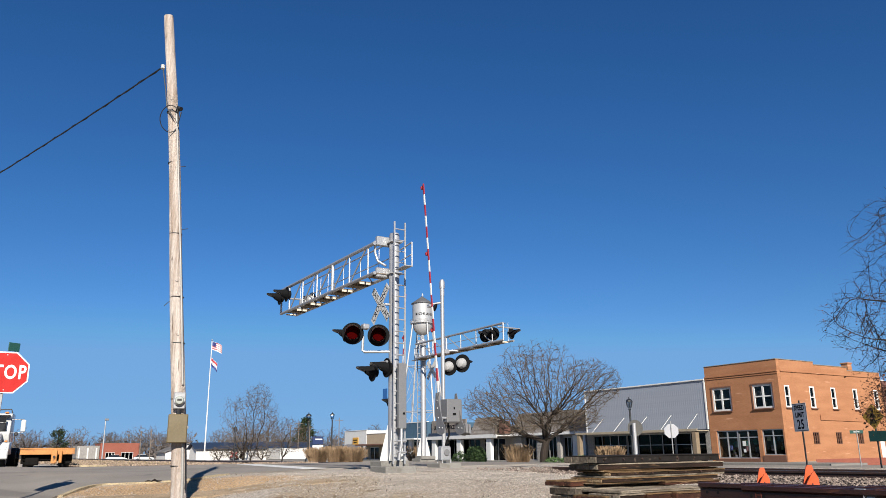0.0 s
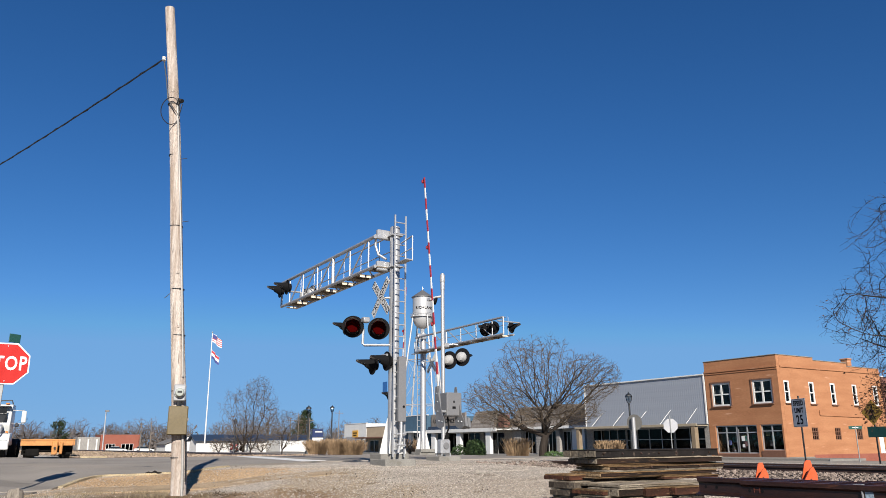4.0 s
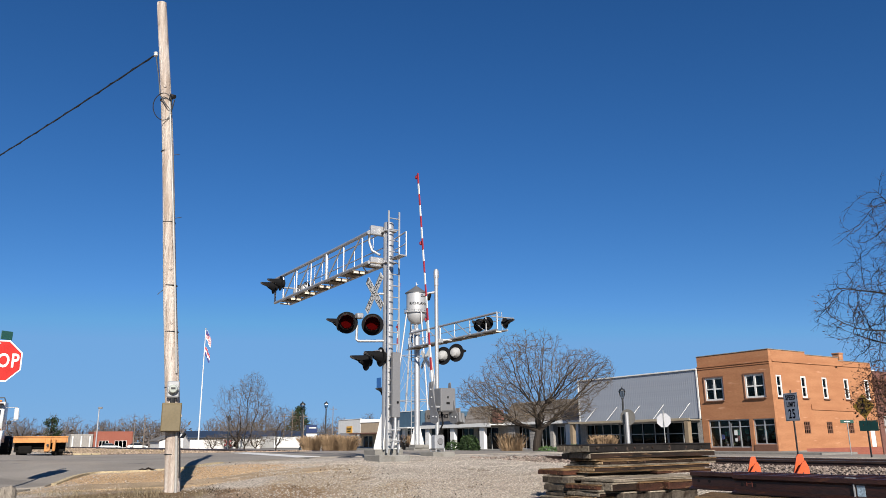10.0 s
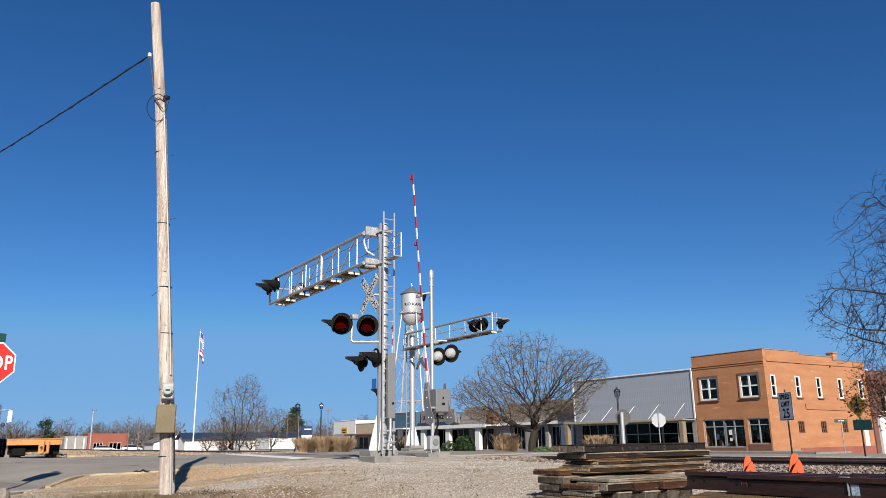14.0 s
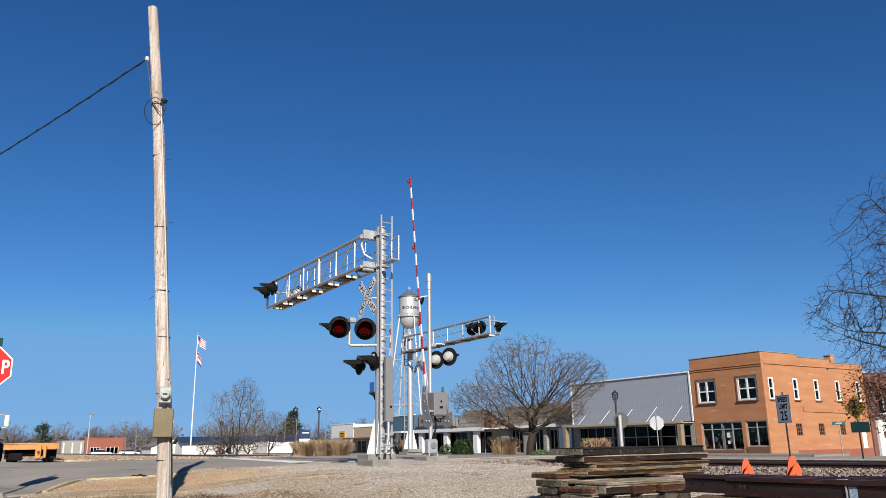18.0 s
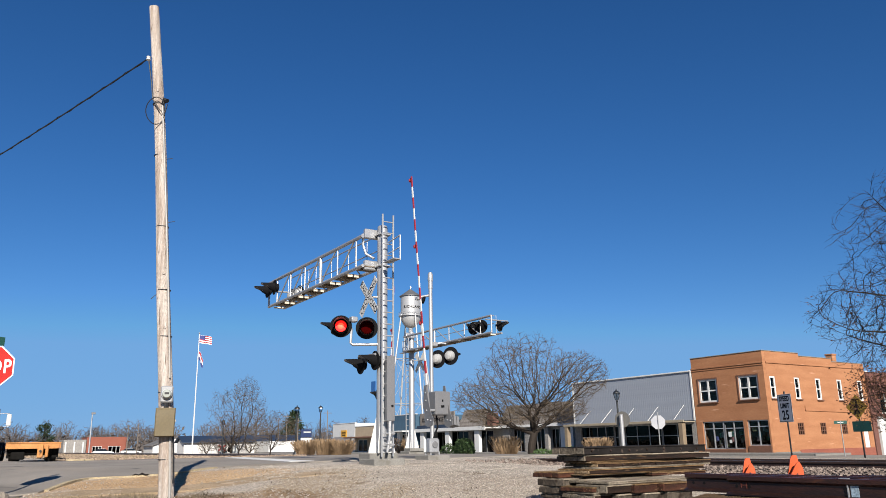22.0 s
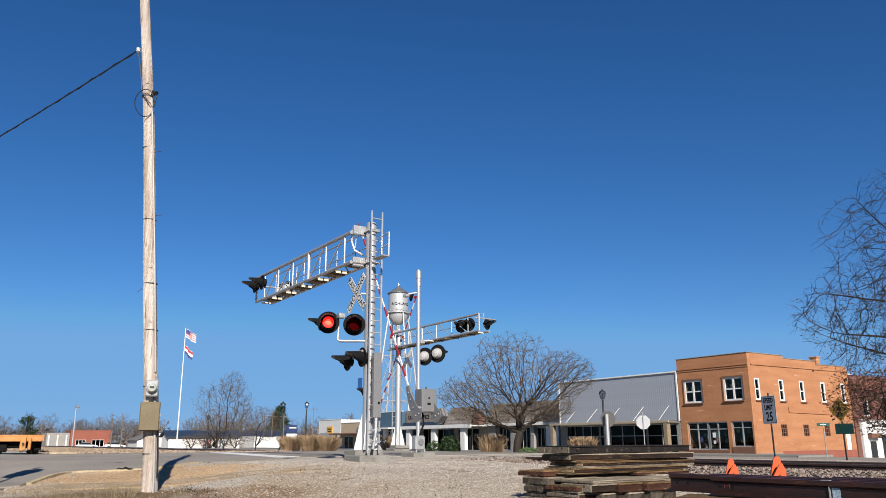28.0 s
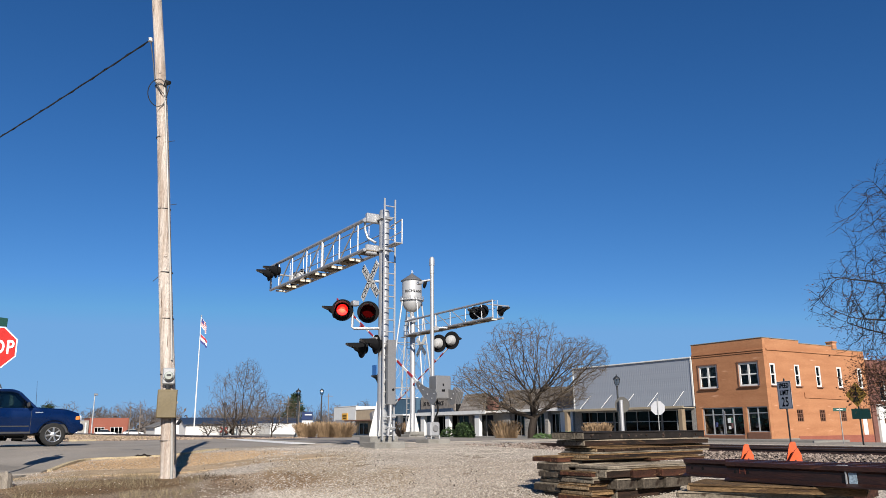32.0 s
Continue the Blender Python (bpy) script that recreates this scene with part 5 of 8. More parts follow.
def window(parent, at, w, h, frame_mat, cols=1, rows_=2, deep=0.12, bar=0.06, sill=True, name="window", glass=None):
    """A framed window whose lower left outer corner is at the pose's origin, x along the wall, y inwards."""
    win = part(name, Form().box(w / 2, deep, bar / 2, w, 0.07, bar).box(w / 2, deep, h - bar / 2, w, 0.07, bar).box(bar / 2, deep, h / 2, bar, 0.07, h - 2 * bar).box(w - bar / 2, deep, h / 2, bar, 0.07, h - 2 * bar), frame_mat, parent, at=at)
    for i in range(1, cols):
        part("mullion", Form().box(w * i / cols, deep - 0.004, h / 2, bar * 1.1, 0.06, h - 2 * bar), frame_mat, win)
    for j in range(1, rows_):
        part("meeting_rail", Form().box(w / 2, deep + 0.004, h * j / rows_, w - 2 * bar, 0.05, bar * 0.7), frame_mat, win)
    for i in range(cols):
        part("pane", Form().box(w * (i + 0.5) / cols, deep + 0.045, h / 2, w / cols - bar * 0.5, 0.008, h - bar), glass or PANE, win).visible_shadow = False
    if sill:
        part("sill", Form().box(w / 2, -0.03, -0.05, w + 0.14, 0.22, 0.09, 0.01), TRIM_BROWN if sill is True else sill, win)
    return win


F_Y = 52.95
# two-storey orange brick corner building
corner = thing("brick_corner_building", "two-storey orange painted brick corner shop with stepped parapet", "building", pose(-42.8, F_Y, 0))
W1 = 6.85
holes = [(0.6, 2.42, 3.40, 5.27), (4.48, 6.25, 3.44, 5.28), (0.62, 4.52, -0.35, 1.84), (4.86, 6.72, -0.1, 1.84)]
wall("front_wall", W1, -1.6, 7.1, holes, BRICK_ORANGE, corner, pose(0, 0, 0), 0.35, "orange painted brick front")
side_w = [(0.65, 1.34), (3.88, 4.58), (6.8, 7.5), (9.95, 10.65), (13.1, 13.8)]
low_w = [(3.6, 4.42), (6.7, 7.5), (9.82, 10.6)]
holes2 = [(a, b, 3.44, 5.15) for a, b in side_w] + [(a, b, 0.67, 1.6) for a, b in low_w] + [(13.0, 13.75, -1.5, 0.95)]
at_side = pose(W1, 0.36, 0, 0, 0, 90)
wall("side_wall", 14.1, -2.6, 6.4, [(a - 0.36, b - 0.36, c_, d) for a, b, c_, d in holes2], BRICK_ORANGE, corner, at_side, 0.35, "orange painted brick side")
for a, b, zt in ((0.0, 4.5, 7.1), (4.5, 9.2, 6.88), (9.2, 14.1, 6.62)):
    part("parapet", Form().box((a + b) / 2, 0.175, (6.4 + zt) / 2, b - a, 0.35, zt - 6.4), BRICK_ORANGE, corner, at=at_side)
    part("coping", Form().box((a + b) / 2, 0.175, zt + 0.03, b - a, 0.44, 0.06, 0.01), CONCRETE, corner, at=at_side)
part("coping", Form().box(W1 / 2, 0.17, 7.13, W1 + 0.1, 0.44, 0.06, 0.01), CONCRETE, corner)
part("cornice", Form().box(W1 / 2, -0.03, 6.22, W1 + 0.06, 0.10, 0.12, 0.01).box(W1 / 2, -0.02, 6.05, W1 + 0.04, 0.06, 0.08), BRICK_ORANGE, corner, "projecting brick course")
part("cornice", Form().box(7.05, -0.03, 6.22, 14.1, 0.10, 0.12, 0.01), BRICK_ORANGE, corner, at=at_side)
part("back_wall", Form().box(W1 / 2 - 0.2, 14.3, 2.4, W1 - 0.4, 0.3, 7.8), BRICK_ORANGE, corner)
part("party_wall", Form().box(0.18, 7.3, 2.5, 0.34, 13.6, 8.0), BRICK_ORANGE, corner)
part("roof", Form().box(W1 / 2, 7.2, 6.0, W1 - 0.7, 13.7, 0.2), GREY_ROOF, corner, "flat tar roof")
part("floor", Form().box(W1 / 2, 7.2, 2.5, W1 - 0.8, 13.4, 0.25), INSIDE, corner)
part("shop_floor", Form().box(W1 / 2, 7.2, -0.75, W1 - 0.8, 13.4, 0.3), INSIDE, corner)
part("chimney", Form().box(6.1, 10.9, 6.75, 0.6, 0.6, 1.3, 0.02).box(6.1, 10.9, 7.36, 0.7, 0.7, 0.12, 0.02), BRICK_ORANGE, corner)
for a, b, c_, d in holes[:2]:
    w_ = window(corner, pose(a, 0, c_), b - a, d - c_, WHITE, 2, 2, 0.07, 0.14, glass=SHOP_PANE)
    part("casing", Form().box((b - a) / 2, -0.02, d - c_ + 0.05, b - a + 0.2, 0.06, 0.1).box(-0.05, -0.02, (d - c_) / 2, 0.09, 0.05, d - c_).box(b - a + 0.05, -0.02, (d - c_) / 2, 0.09, 0.05, d - c_), TRIM_BROWN, w_)
    part("blind", Form().box((b - a) / 2, 0.3, (d - c_) * 0.75, b - a, 0.02, (d - c_) * 0.45), CURTAIN, w_)
for a, b in side_w:
    w_ = window(corner, at_side @ pose(a - 0.36, 0, 3.44), b - a, 1.71, WHITE, 1, 2, 0.05, 0.12, glass=SHOP_PANE)
    part("blind", Form().box((b - a) / 2, 0.3, 1.3, b - a, 0.02, 0.75), CURTAIN, w_)
for a, b in low_w:
    w_ = window(corner, at_side @ pose(a - 0.36, 0, 0.67), b - a, 0.93, TRIM_BROWN, 3, 3, 0.06, 0.05, False, "glass_block_window")
    part("glass_blocks", Form().box((b - a) / 2, 0.16, 0.46, b - a - 0.06, 0.08, 0.86), mat("glass_block", (0.172, 0.198, 0.181), 0.3, var=0.3, scale=3, fine=10), w_)
part("side_door", Form().box(13.02, 0.06, -0.28, 0.72, 0.06, 2.4, 0.01), WHITE, corner, "white side door", at=at_side)
part("brick_plinth", Form().box(8.6, -0.02, -1.45, 10.9, 0.05, 2.0), BRICK_RED, corner, "bare red brick plinth", at=at_side)
part("stone_plinth", Form().box(1.55, -0.02, -1.2, 3.3, 0.05, 1.2), CONCRETE, corner, "grey concrete plinth", at=at_side)
part("side_pipe", Form().rod((4.5, -0.05, 2.55), (11.5, -0.05, 2.45), 0.03).rod((4.5, -0.05, 2.55), (4.5, -0.05, 2.95), 0.03), BRICK_ORANGE, corner, at=at_side)
part("gas_meter", Form().box(10.4, -0.2, -1.35, 0.5, 0.3, 0.6, 0.05), STEEL_GREY, corner, at=at_side)
# shop windows
shop = window(corner, pose(0.62, 0, -0.35), 3.9, 2.19, ALU_FRAME, 4, 1, 0.14, 0.09, False, "shop_window", SHOP_PANE)
part("transom", Form().box(1.95, 0.14, 1.62, 3.8, 0.06, 0.07), ALU_FRAME, shop)
part("door_frame", Form().box(2.08, 0.12, 0.95, 0.08, 0.09, 1.9).box(2.92, 0.12, 0.95, 0.08, 0.09, 1.9).box(2.5, 0.12, 0.03, 0.8, 0.09, 0.12), STEEL_GREY, shop)
part("door_poster", Form().box(2.5, 0.1, 1.15, 0.3, 0.01, 0.38).box(2.5, 0.1, 0.6, 0.22, 0.01, 0.25), WHITE, shop, "white notices on the glass")
shop2 = window(corner, pose(4.86, 0, -0.1), 1.86, 1.94, ALU_FRAME, 2, 1, 0.14, 0.08, False, "shop_window", SHOP_PANE)
part("transom", Form().box(0.93, 0.14, 1.45, 1.8, 0.06, 0.06), ALU_FRAME, shop2)
rr = random.Random(3)
for sh, w_ in ((shop, 3.7), (shop2, 1.7)):
    for i in range(16 if sh is shop else 9):
        x, z = rr.uniform(0.2, w_), rr.uniform(0.25, 1.3)
        part("display_item", Form().box(x, 0.3 + rr.random() * 0.3, z, rr.uniform(0.12, 0.35), 0.12, rr.uniform(0.15, 0.5), 0.03), mat("display", (rr.uniform(0.15, 0.6), rr.uniform(0.2, 0.6), rr.uniform(0.2, 0.6)), 0.7), sh)
part("stall_riser", Form().box(2.5, 0.0, -0.6, 4.1, 0.1, 0.45, 0.01).box(5.8, 0.0, -0.5, 2.0, 0.1, 0.75, 0.01), TRIM_BROWN, corner, "brown painted panel")

# shop with a ribbed metal mansard
MX0, MX1 = -57.7, -42.86
metal = thing("metal_front_shop", "single-storey shop with a tall ribbed grey metal mansard front", "building", pose(MX0, F_Y, 0))
MW = MX1 - MX0
part("panel_backing", Form().box(MW / 2, 0.12, 4.0, MW, 0.2, 4.1), STEEL_GREY, metal)
nr = 66
for i in range(nr):
    x = MW * (i + 0.5) / nr
    part("siding_rib", Form().slab([(-MW / nr / 2, 0), (-0.06, 0.0), (-0.03, 0.005), (0.03, 0.005), (0.06, 0.0), (MW / nr / 2, 0), (MW / nr / 2, -0.02), (-MW / nr / 2, -0.02)], 4.05), METAL_SIDING, metal, at=pose(x, -0.01, 2.02, 90, 0, 0))
part("top_cap", Form().box(MW / 2, 0.02, 6.1, MW + 0.02, 0.3, 0.12, 0.02), WHITE, metal, "white metal cap")
for x in (0.06, MW - 0.06):
    part("side_trim", Form().box(x, -0.03, 4.05, 0.12, 0.1, 4.1), WHITE, metal)
part("canopy", Form().box(MW / 2, -1.5, 1.95, MW, 0.1, 0.2, 0.01).box(MW / 2, -0.75, 1.9, MW, 1.4, 0.06), mat("tan_fascia", (0.292, 0.249, 0.181), 0.8, var=0.2), metal, "flat canopy over the pavement")
for i in range(5):
    x = 2.4 + i * 2.85
    part("tie_rod", Form().rod((x, -1.5, 2.05), (x, -0.04, 3.3), 0.022), WHITE, metal, "white canopy tie rod")
wall("front_wall", MW, -1.5, 1.9, [(0.85, 5.3, -0.75, 1.75), (5.36, 6.64, -0.8, 1.75), (6.7, 11.05, -0.75, 1.75), (11.11, 14.4, -0.75, 1.75)], STONE_PALE, metal, pose(0, 0, 0), 0.3)
for a, b, c_, n_ in ((0.85, 5.3, -0.75, 4), (5.36, 6.64, -0.8, 2), (6.7, 11.05, -0.75, 3), (11.11, 14.4, -0.75, 2)):
    s_ = window(metal, pose(a, 0, c_), b - a, 1.75 - c_, ALU_FRAME, n_, 1, 0.12, 0.045, False, "shop_window")
    part("transom", Form().box((b - a) / 2, 0.12, 1.55, b - a, 0.05, 0.05), ALU_FRAME, s_)
part("body", Form().box(MW / 2, 12.2, 2.0, MW, 0.3, 7.6).box(0.15, 6.2, 2.0, 0.3, 11.8, 7.6).box(MW / 2, 6.2, 5.7, MW - 0.4, 11.8, 0.2).box(MW / 2, 6.2, -0.85, MW - 0.7, 11.6, 0.2), INSIDE, metal, "interior and flat roof, room shade in the near-black colour")
for x in (0.35, 14.45):
    part("pier", Form().box(x, -1.3, 0.55, 0.42, 0.42, 2.6, 0.02), mat("tan_pier", (0.20, 0.155, 0.105), 0.85, var=0.2), metal)

# low building with canopy, shake roof and pale columns
PX0, PX1 = -88.5, -57.8
po = thing("post_office", "low post office with shake mansard, white canopy and columns", "building", pose(PX0, F_Y, 0))
PW = PX1 - PX0
PO_OPEN = ((1.0, 3.6, -0.6, 1.9, 2, INSIDE), (4.5, 8.4, -0.6, 1.9, 3, INSIDE), (9.2, 13.6, -0.7, 1.9, 3, INSIDE), (17.5, 20.1, -0.6, 1.9, 4, CURTAIN), (21.1, 23.6, -0.6, 1.9, 4, CURTAIN), (24.2, 26.0, -0.6, 1.8, 3, CURTAIN), (28.2, 30.2, -0.75, 1.7, 3, INSIDE))
wall("front_wall", PW, -1.5, 2.4, [h[:4] for h in PO_OPEN], STONE_PALE, po, pose(0, 2.6, 0), 0.3)
for a, b, c_, d, n_, behind in PO_OPEN:
    w_ = window(po, pose(a, 2.6, c_), b - a, d - c_, ALU_FRAME, n_, 1, 0.1, 0.06, False)
    # curtains, or near-black boards that stand in for the room's shade
    for k in range(n_):
        part("curtain" if behind is CURTAIN else "dark_room", Form().box((b - a) * (k + (0.35 if behind is CURTAIN else 0.5)) / n_, 0.5, 1.1, (b - a) / n_ * (0.45 if behind is CURTAIN else 0.98), 0.04, d - c_ - 0.1), behind, w_)
part("canopy", Form().box(7.95, 1.2, 2.15, 15.9, 3.0, 0.12).box(7.95, -0.3, 2.12, 16.0, 0.14, 0.42, 0.01), WHITE, po, "white flat canopy with fascia")
part("wing_fascia", Form().box(23.2, 1.75, 2.2, 14.6, 0.2, 0.28, 0.01), WHITE, po)
for x in (1.5, 7.5, 13.9):
    part("column", Form().box(x, 0.15, 0.45, 0.95, 0.45, 2.9, 0.03), WHITE, po, "pale slab column")
for x, w_ in ((16.7, 1.3), (20.6, 0.85), (23.9, 0.5), (27.1, 2.0)):
    part("stone_pier", Form().box(x, 2.4, 0.5, w_, 0.42, 2.9, 0.02), STONE_PALE if x < 25 else WHITE, po)
    if x < 25:
        for k in range(9):       # courses of the stone facing
            part("stone_course", Form().box(x, 2.17, -0.75 + 0.31 * k, w_ + 0.02, 0.03, 0.28, 0.01), STONE_PALE, po)
# shake courses, one board row after another
for x0_, x1_, yb, zb, rows_n in ((9.4, 14.9, 0.4, 2.35, 10), (16.1, 30.6, 1.7, 2.35, 11)):
    for j in range(rows_n):
        part("shake_course", Form().box((x0_ + x1_) / 2 + 0.04 * (j % 2), yb + 0.07 * j, zb + 0.1 + 0.2 * j, x1_ - x0_ - 0.1 * j, 0.05, 0.25, 0.01), SHAKE, po)
    part("mansard_core", Form().slab([(x0_ + 0.05, zb), (x1_ - 0.05, zb), (x1_ - 0.05 * rows_n, zb + 0.2 * rows_n), (x0_ + 0.05 * rows_n, zb + 0.2 * rows_n)], 0.4, Matrix.Translation((0, yb + 0.07 * rows_n + 0.03, 0))), GREY_ROOF, po)
part("sign_wall", Form().box(4.4, 0.5, 3.4, 8.2, 0.2, 1.9, 0.02), SHAKE, po, "weathered sign wall")
words("sign_letters", "US POST OFFICE", 0.70, BLACK, po, pose(3.45, 0.38, 3.42), 0.02, 1.0)
part("blue_awning", Form().slab([(0.0, 2.32), (8.6, 2.32), (8.3, 2.75), (0.3, 2.75)], 0.3, Matrix.Translation((0.3, -0.25, 0))), BLUE_ROOF, po, "dark blue sign band")
part("chimney", Form().box(15.5, 1.2, 3.1, 1.1, 0.9, 1.5, 0.03), BRICK_DARK, po, "dark brick chimney block")
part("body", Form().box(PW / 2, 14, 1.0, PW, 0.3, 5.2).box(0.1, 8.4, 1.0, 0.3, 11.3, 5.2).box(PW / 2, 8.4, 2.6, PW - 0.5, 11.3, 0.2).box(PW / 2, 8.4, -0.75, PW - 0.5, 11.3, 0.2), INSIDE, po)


def block(name, label, x0, x1, y0, y1, z1, material, roof_mat=GREY_ROOF, windows=(), gable=0.0, z0=-1.6, win_mat=WHITE, side_windows=(), ridge_y=False):
    """A plain small building: front wall with windows, sides, back and roof."""
    b = thing(name, label, "building", pose(x0, y0, 0))
    w_, d = x1 - x0, y1 - y0
    wall("front_wall", w_, z0, z1, [h[:4] for h in windows], material, b, pose(0, 0, 0), 0.25)
    wall("side_wall", d - 0.5, z0, z1, [h[:4] for h in side_windows], material, b, pose(w_, 0.25, 0, 0, 0, 90), 0.25)
    part("back_wall", Form().box(w_ / 2, d - 0.125, (z0 + z1) / 2, w_ - 0.52, 0.25, z1 - z0), material, b)
    part("west_wall", Form().box(0.125, d / 2, (z0 + z1) / 2, 0.25, d - 0.51, z1 - z0), material, b)
    for h in windows:
        window(b, pose(h[0], 0, h[2]), h[1] - h[0], h[3] - h[2], win_mat, h[4] if len(h) > 4 else 1, 1, 0.08, 0.09, False)
    for h in side_windows:
        window(b, pose(w_, 0.25, 0, 0, 0, 90) @ pose(h[0], 0, h[2]), h[1] - h[0], h[3] - h[2], win_mat, h[4] if len(h) > 4 else 1, 1, 0.08, 0.09, False)
    if gable and ridge_y:
        part("roof", Form().slab([(-0.6, z1), (w_ / 2, z1 + gable), (w_ + 0.6, z1), (w_ + 0.6, z1 + 0.14), (w_ / 2, z1 + gable + 0.16), (-0.6, z1 + 0.14)], d + 1.0, Matrix.Translation((0, -0.5, 0))), roof_mat, b, "pitched roof")
        part("gable_wall", Form().slab([(0.1, z1 - 0.05), (w_ - 0.1, z1 - 0.05), (w_ / 2, z1 + gable - 0.05)], 0.2, Matrix.Translation((0, 0.02, 0))), material, b)
    elif gable:
        part("roof", Form().slab([(-0.5, z1), (d / 2, z1 + gable), (d + 0.5, z1), (d + 0.5, z1 + 0.12), (d / 2, z1 + gable + 0.14), (-0.5, z1 + 0.12)], w_ + 1.0, pose(w_ + 0.5, 0, 0, 0, 0, 90)), roof_mat, b, "pitched roof")
        part("gable_wall", Form().slab([(0.1, z1 - 0.05), (d - 0.1, z1 - 0.05), (d / 2, z1 + gable - 0.05)], 0.2, pose(w_ - 0.02, 0, 0, 0, 0, 90)), material, b)
    else:
        part("roof", Form().box(w_ / 2, d / 2, z1 - 0.3, w_ - 0.55, d - 0.55, 0.15), roof_mat, b, "flat roof")
        part("coping", Form().box(w_ / 2, 0.12, z1 + 0.04, w_ + 0.1, 0.35, 0.1, 0.01), WHITE if material is not BRICK_RED else CONCRETE, b)
    return b


blue = block("blue_shop", "small blue painted shop front", -96.0, -88.7, F_Y, F_Y + 12, 4.3, BLUE_WALL, windows=[(3.2, 6.4, -0.5, 1.8, 3)], side_windows=())
part("canopy", Form().box(4.2, -1.0, 2.1, 6.0, 2.0, 0.18, 0.02), WHITE, blue)
part("column", Form().box(4.6, -0.9, 0.5, 0.8, 0.45, 3.0, 0.03), WHITE, blue, "pale slab column")
tan = block("tan_shop", "tan stucco shop front with a brown canopy", -106.7, -96.3, F_Y, F_Y + 14, 3.1, STUCCO_TAN, windows=[(1.0, 4.0, -0.6, 1.2, 2), (5.0, 9.0, -0.6, 1.2, 3)])
part("canopy", Form().box(5.2, -1.0, 1.5, 10.4, 2.0, 0.2, 0.02), TRIM_BROWN, tan)
falsef = block("white_false_front_shop", "white false-front shop with a yellow sign board", -114.8, -106.9, F_Y, F_Y + 14, 3.7, WHITE, windows=[(0.8, 2.8, -0.6, 0.9, 2), (5.4, 7.2, -0.6, 0.9, 2)])
sb = part("sign_board", Form().box(4.3, -0.1, 2.1, 2.0, 0.1, 1.2, 0.03), mat("yellow_sign_board", (0.533, 0.284, 0.0344), 0.6, var=0.15), falsef, "yellow sign board with plain bars")
part("sign_bar", Form().box(4.3, -0.17, 2.3, 1.4, 0.02, 0.16).box(4.3, -0.17, 1.95, 1.1, 0.02, 0.14), BLACK, sb)
part("awning", Form().slab([(0, 0.9), (0.0, 1.0), (1.2, 1.7), (1.2, 1.6)], 6.4, pose(0.8, -1.25, 0, 0, 0, 90) @ Matrix.Scale(-1, 4, (0, 1, 0))), STEEL_GREY, falsef, "grey striped awning")

# brick row and white shop down the side street
row = block("brick_row_building", "dark red brick two-storey row building", -45.0, -36.1, 67.9, 84.0, 6.0, BRICK_DARK, side_windows=[(1.5, 2.5, 2.4, 4.2), (5.0, 6.0, 2.4, 4.2), (8.5, 9.5, 2.4, 4.2), (12, 13, 2.4, 4.2)], z0=-2.8)
wshop = part("white_shop_front", Form().box(9.0, 5.2, -0.2, 0.25, 9.0, 4.6, 0.02), WHITE, row, "white painted shop front")
part("display_window", Form().box(9.14, 4.9, -0.4, 0.06, 2.2, 2.3, 0.02), DARK_GLASS, row)
part("wreath", Form().lathe([(0.38, -0.03), (0.45, 0.0), (0.38, 0.03)], 14, pose(9.2, 4.9, 0.2, 0, 90, 0)), WHITE, row)
part("shop_door", Form().box(9.14, 2.2, -0.8, 0.06, 1.0, 2.1, 0.02), DARK_GLASS, row)
part("awning", Form().box(9.3, 2.2, 0.7, 0.5, 1.6, 0.4, 0.05), TRIM_BROWN, row)

# far side of the main street, west
red = block("red_brick_building", "low red brick building with white-framed windows", -213.0, -204.0, 29.4, 38.4, 3.3, BRICK_RED, side_windows=[(1.0, 3.2, -0.6, 1.1, 3), (4.6, 7.4, -0.6, 1.1, 3)], z0=-1.8)
part("plain_annex", Form().box(4.5, -2.6, 0.45, 8.8, 5.0, 4.5, 0.05), STONE_PALE, red, "pale concrete annex")
for i in range(3):
    part("annex_pier", Form().box(8.95, -4.6 + 1.9 * i, 0.2, 0.2, 0.3, 4.0, 0.02), WHITE, red)
block("white_house", "white house with a grey gable roof", -206, -196, 43.0, 53.0, 0.9, WHITE, GREY_ROOF, side_windows=[(3, 4.2, -0.6, 0.5)], gable=2.0)
block("small_house", "small white house with a gable roof", -196, -188, 60.0, 69.0, 0.9, WHITE, GREY_ROOF, side_windows=[(3, 4.2, -0.6, 0.5)], gable=1.7)
lb = block("blue_roof_building", "long low building with a dark blue roof", -153.0, -148.0, 38.0, 62.0, 1.3, mat("pale_siding", (0.56, 0.55, 0.53), 0.9, var=0.2), BLUE_ROOF, side_windows=[(8, 9.0, -0.6, 0.5, 1)], gable=1.15, ridge_y=True)
part("square_sign", Form().box(7.0, 6.5, 0.3, 0.1, 1.7, 1.4, 0.02), WHITE, lb, "white square sign with a red cross shape")
part("sign_cross", Form().rod((7.08, 5.8, -0.2), (7.08, 7.2, 0.8), 0.2, n=6).rod((7.1, 5.8, 0.8), (7.1, 7.2, -0.2), 0.2, n=6), RED_PAINT, lb)
block("white_shed", "long low white metal shed", -152.0, -140.0, 51.5, 66.5, 1.35, WHITE, GREY_ROOF)
sgn = thing("pylon_sign", "blue and white shop sign on a pole", "sign", pose(-96, 40.4, -0.7))
part("post", Form().rod((0, 0, 0), (0, 0, 2.2), 0.08), STEEL_GREY, sgn)
part("sign_face", Form().box(0, 0, 2.75, 0.2, 1.5, 1.0, 0.03), plain("sign_blue", (0.012, 0.025, 0.08), 0.5), sgn)
part("sign_foot", Form().box(0.02, 0, 1.8, 0.2, 1.5, 0.7, 0.03), WHITE, sgn)
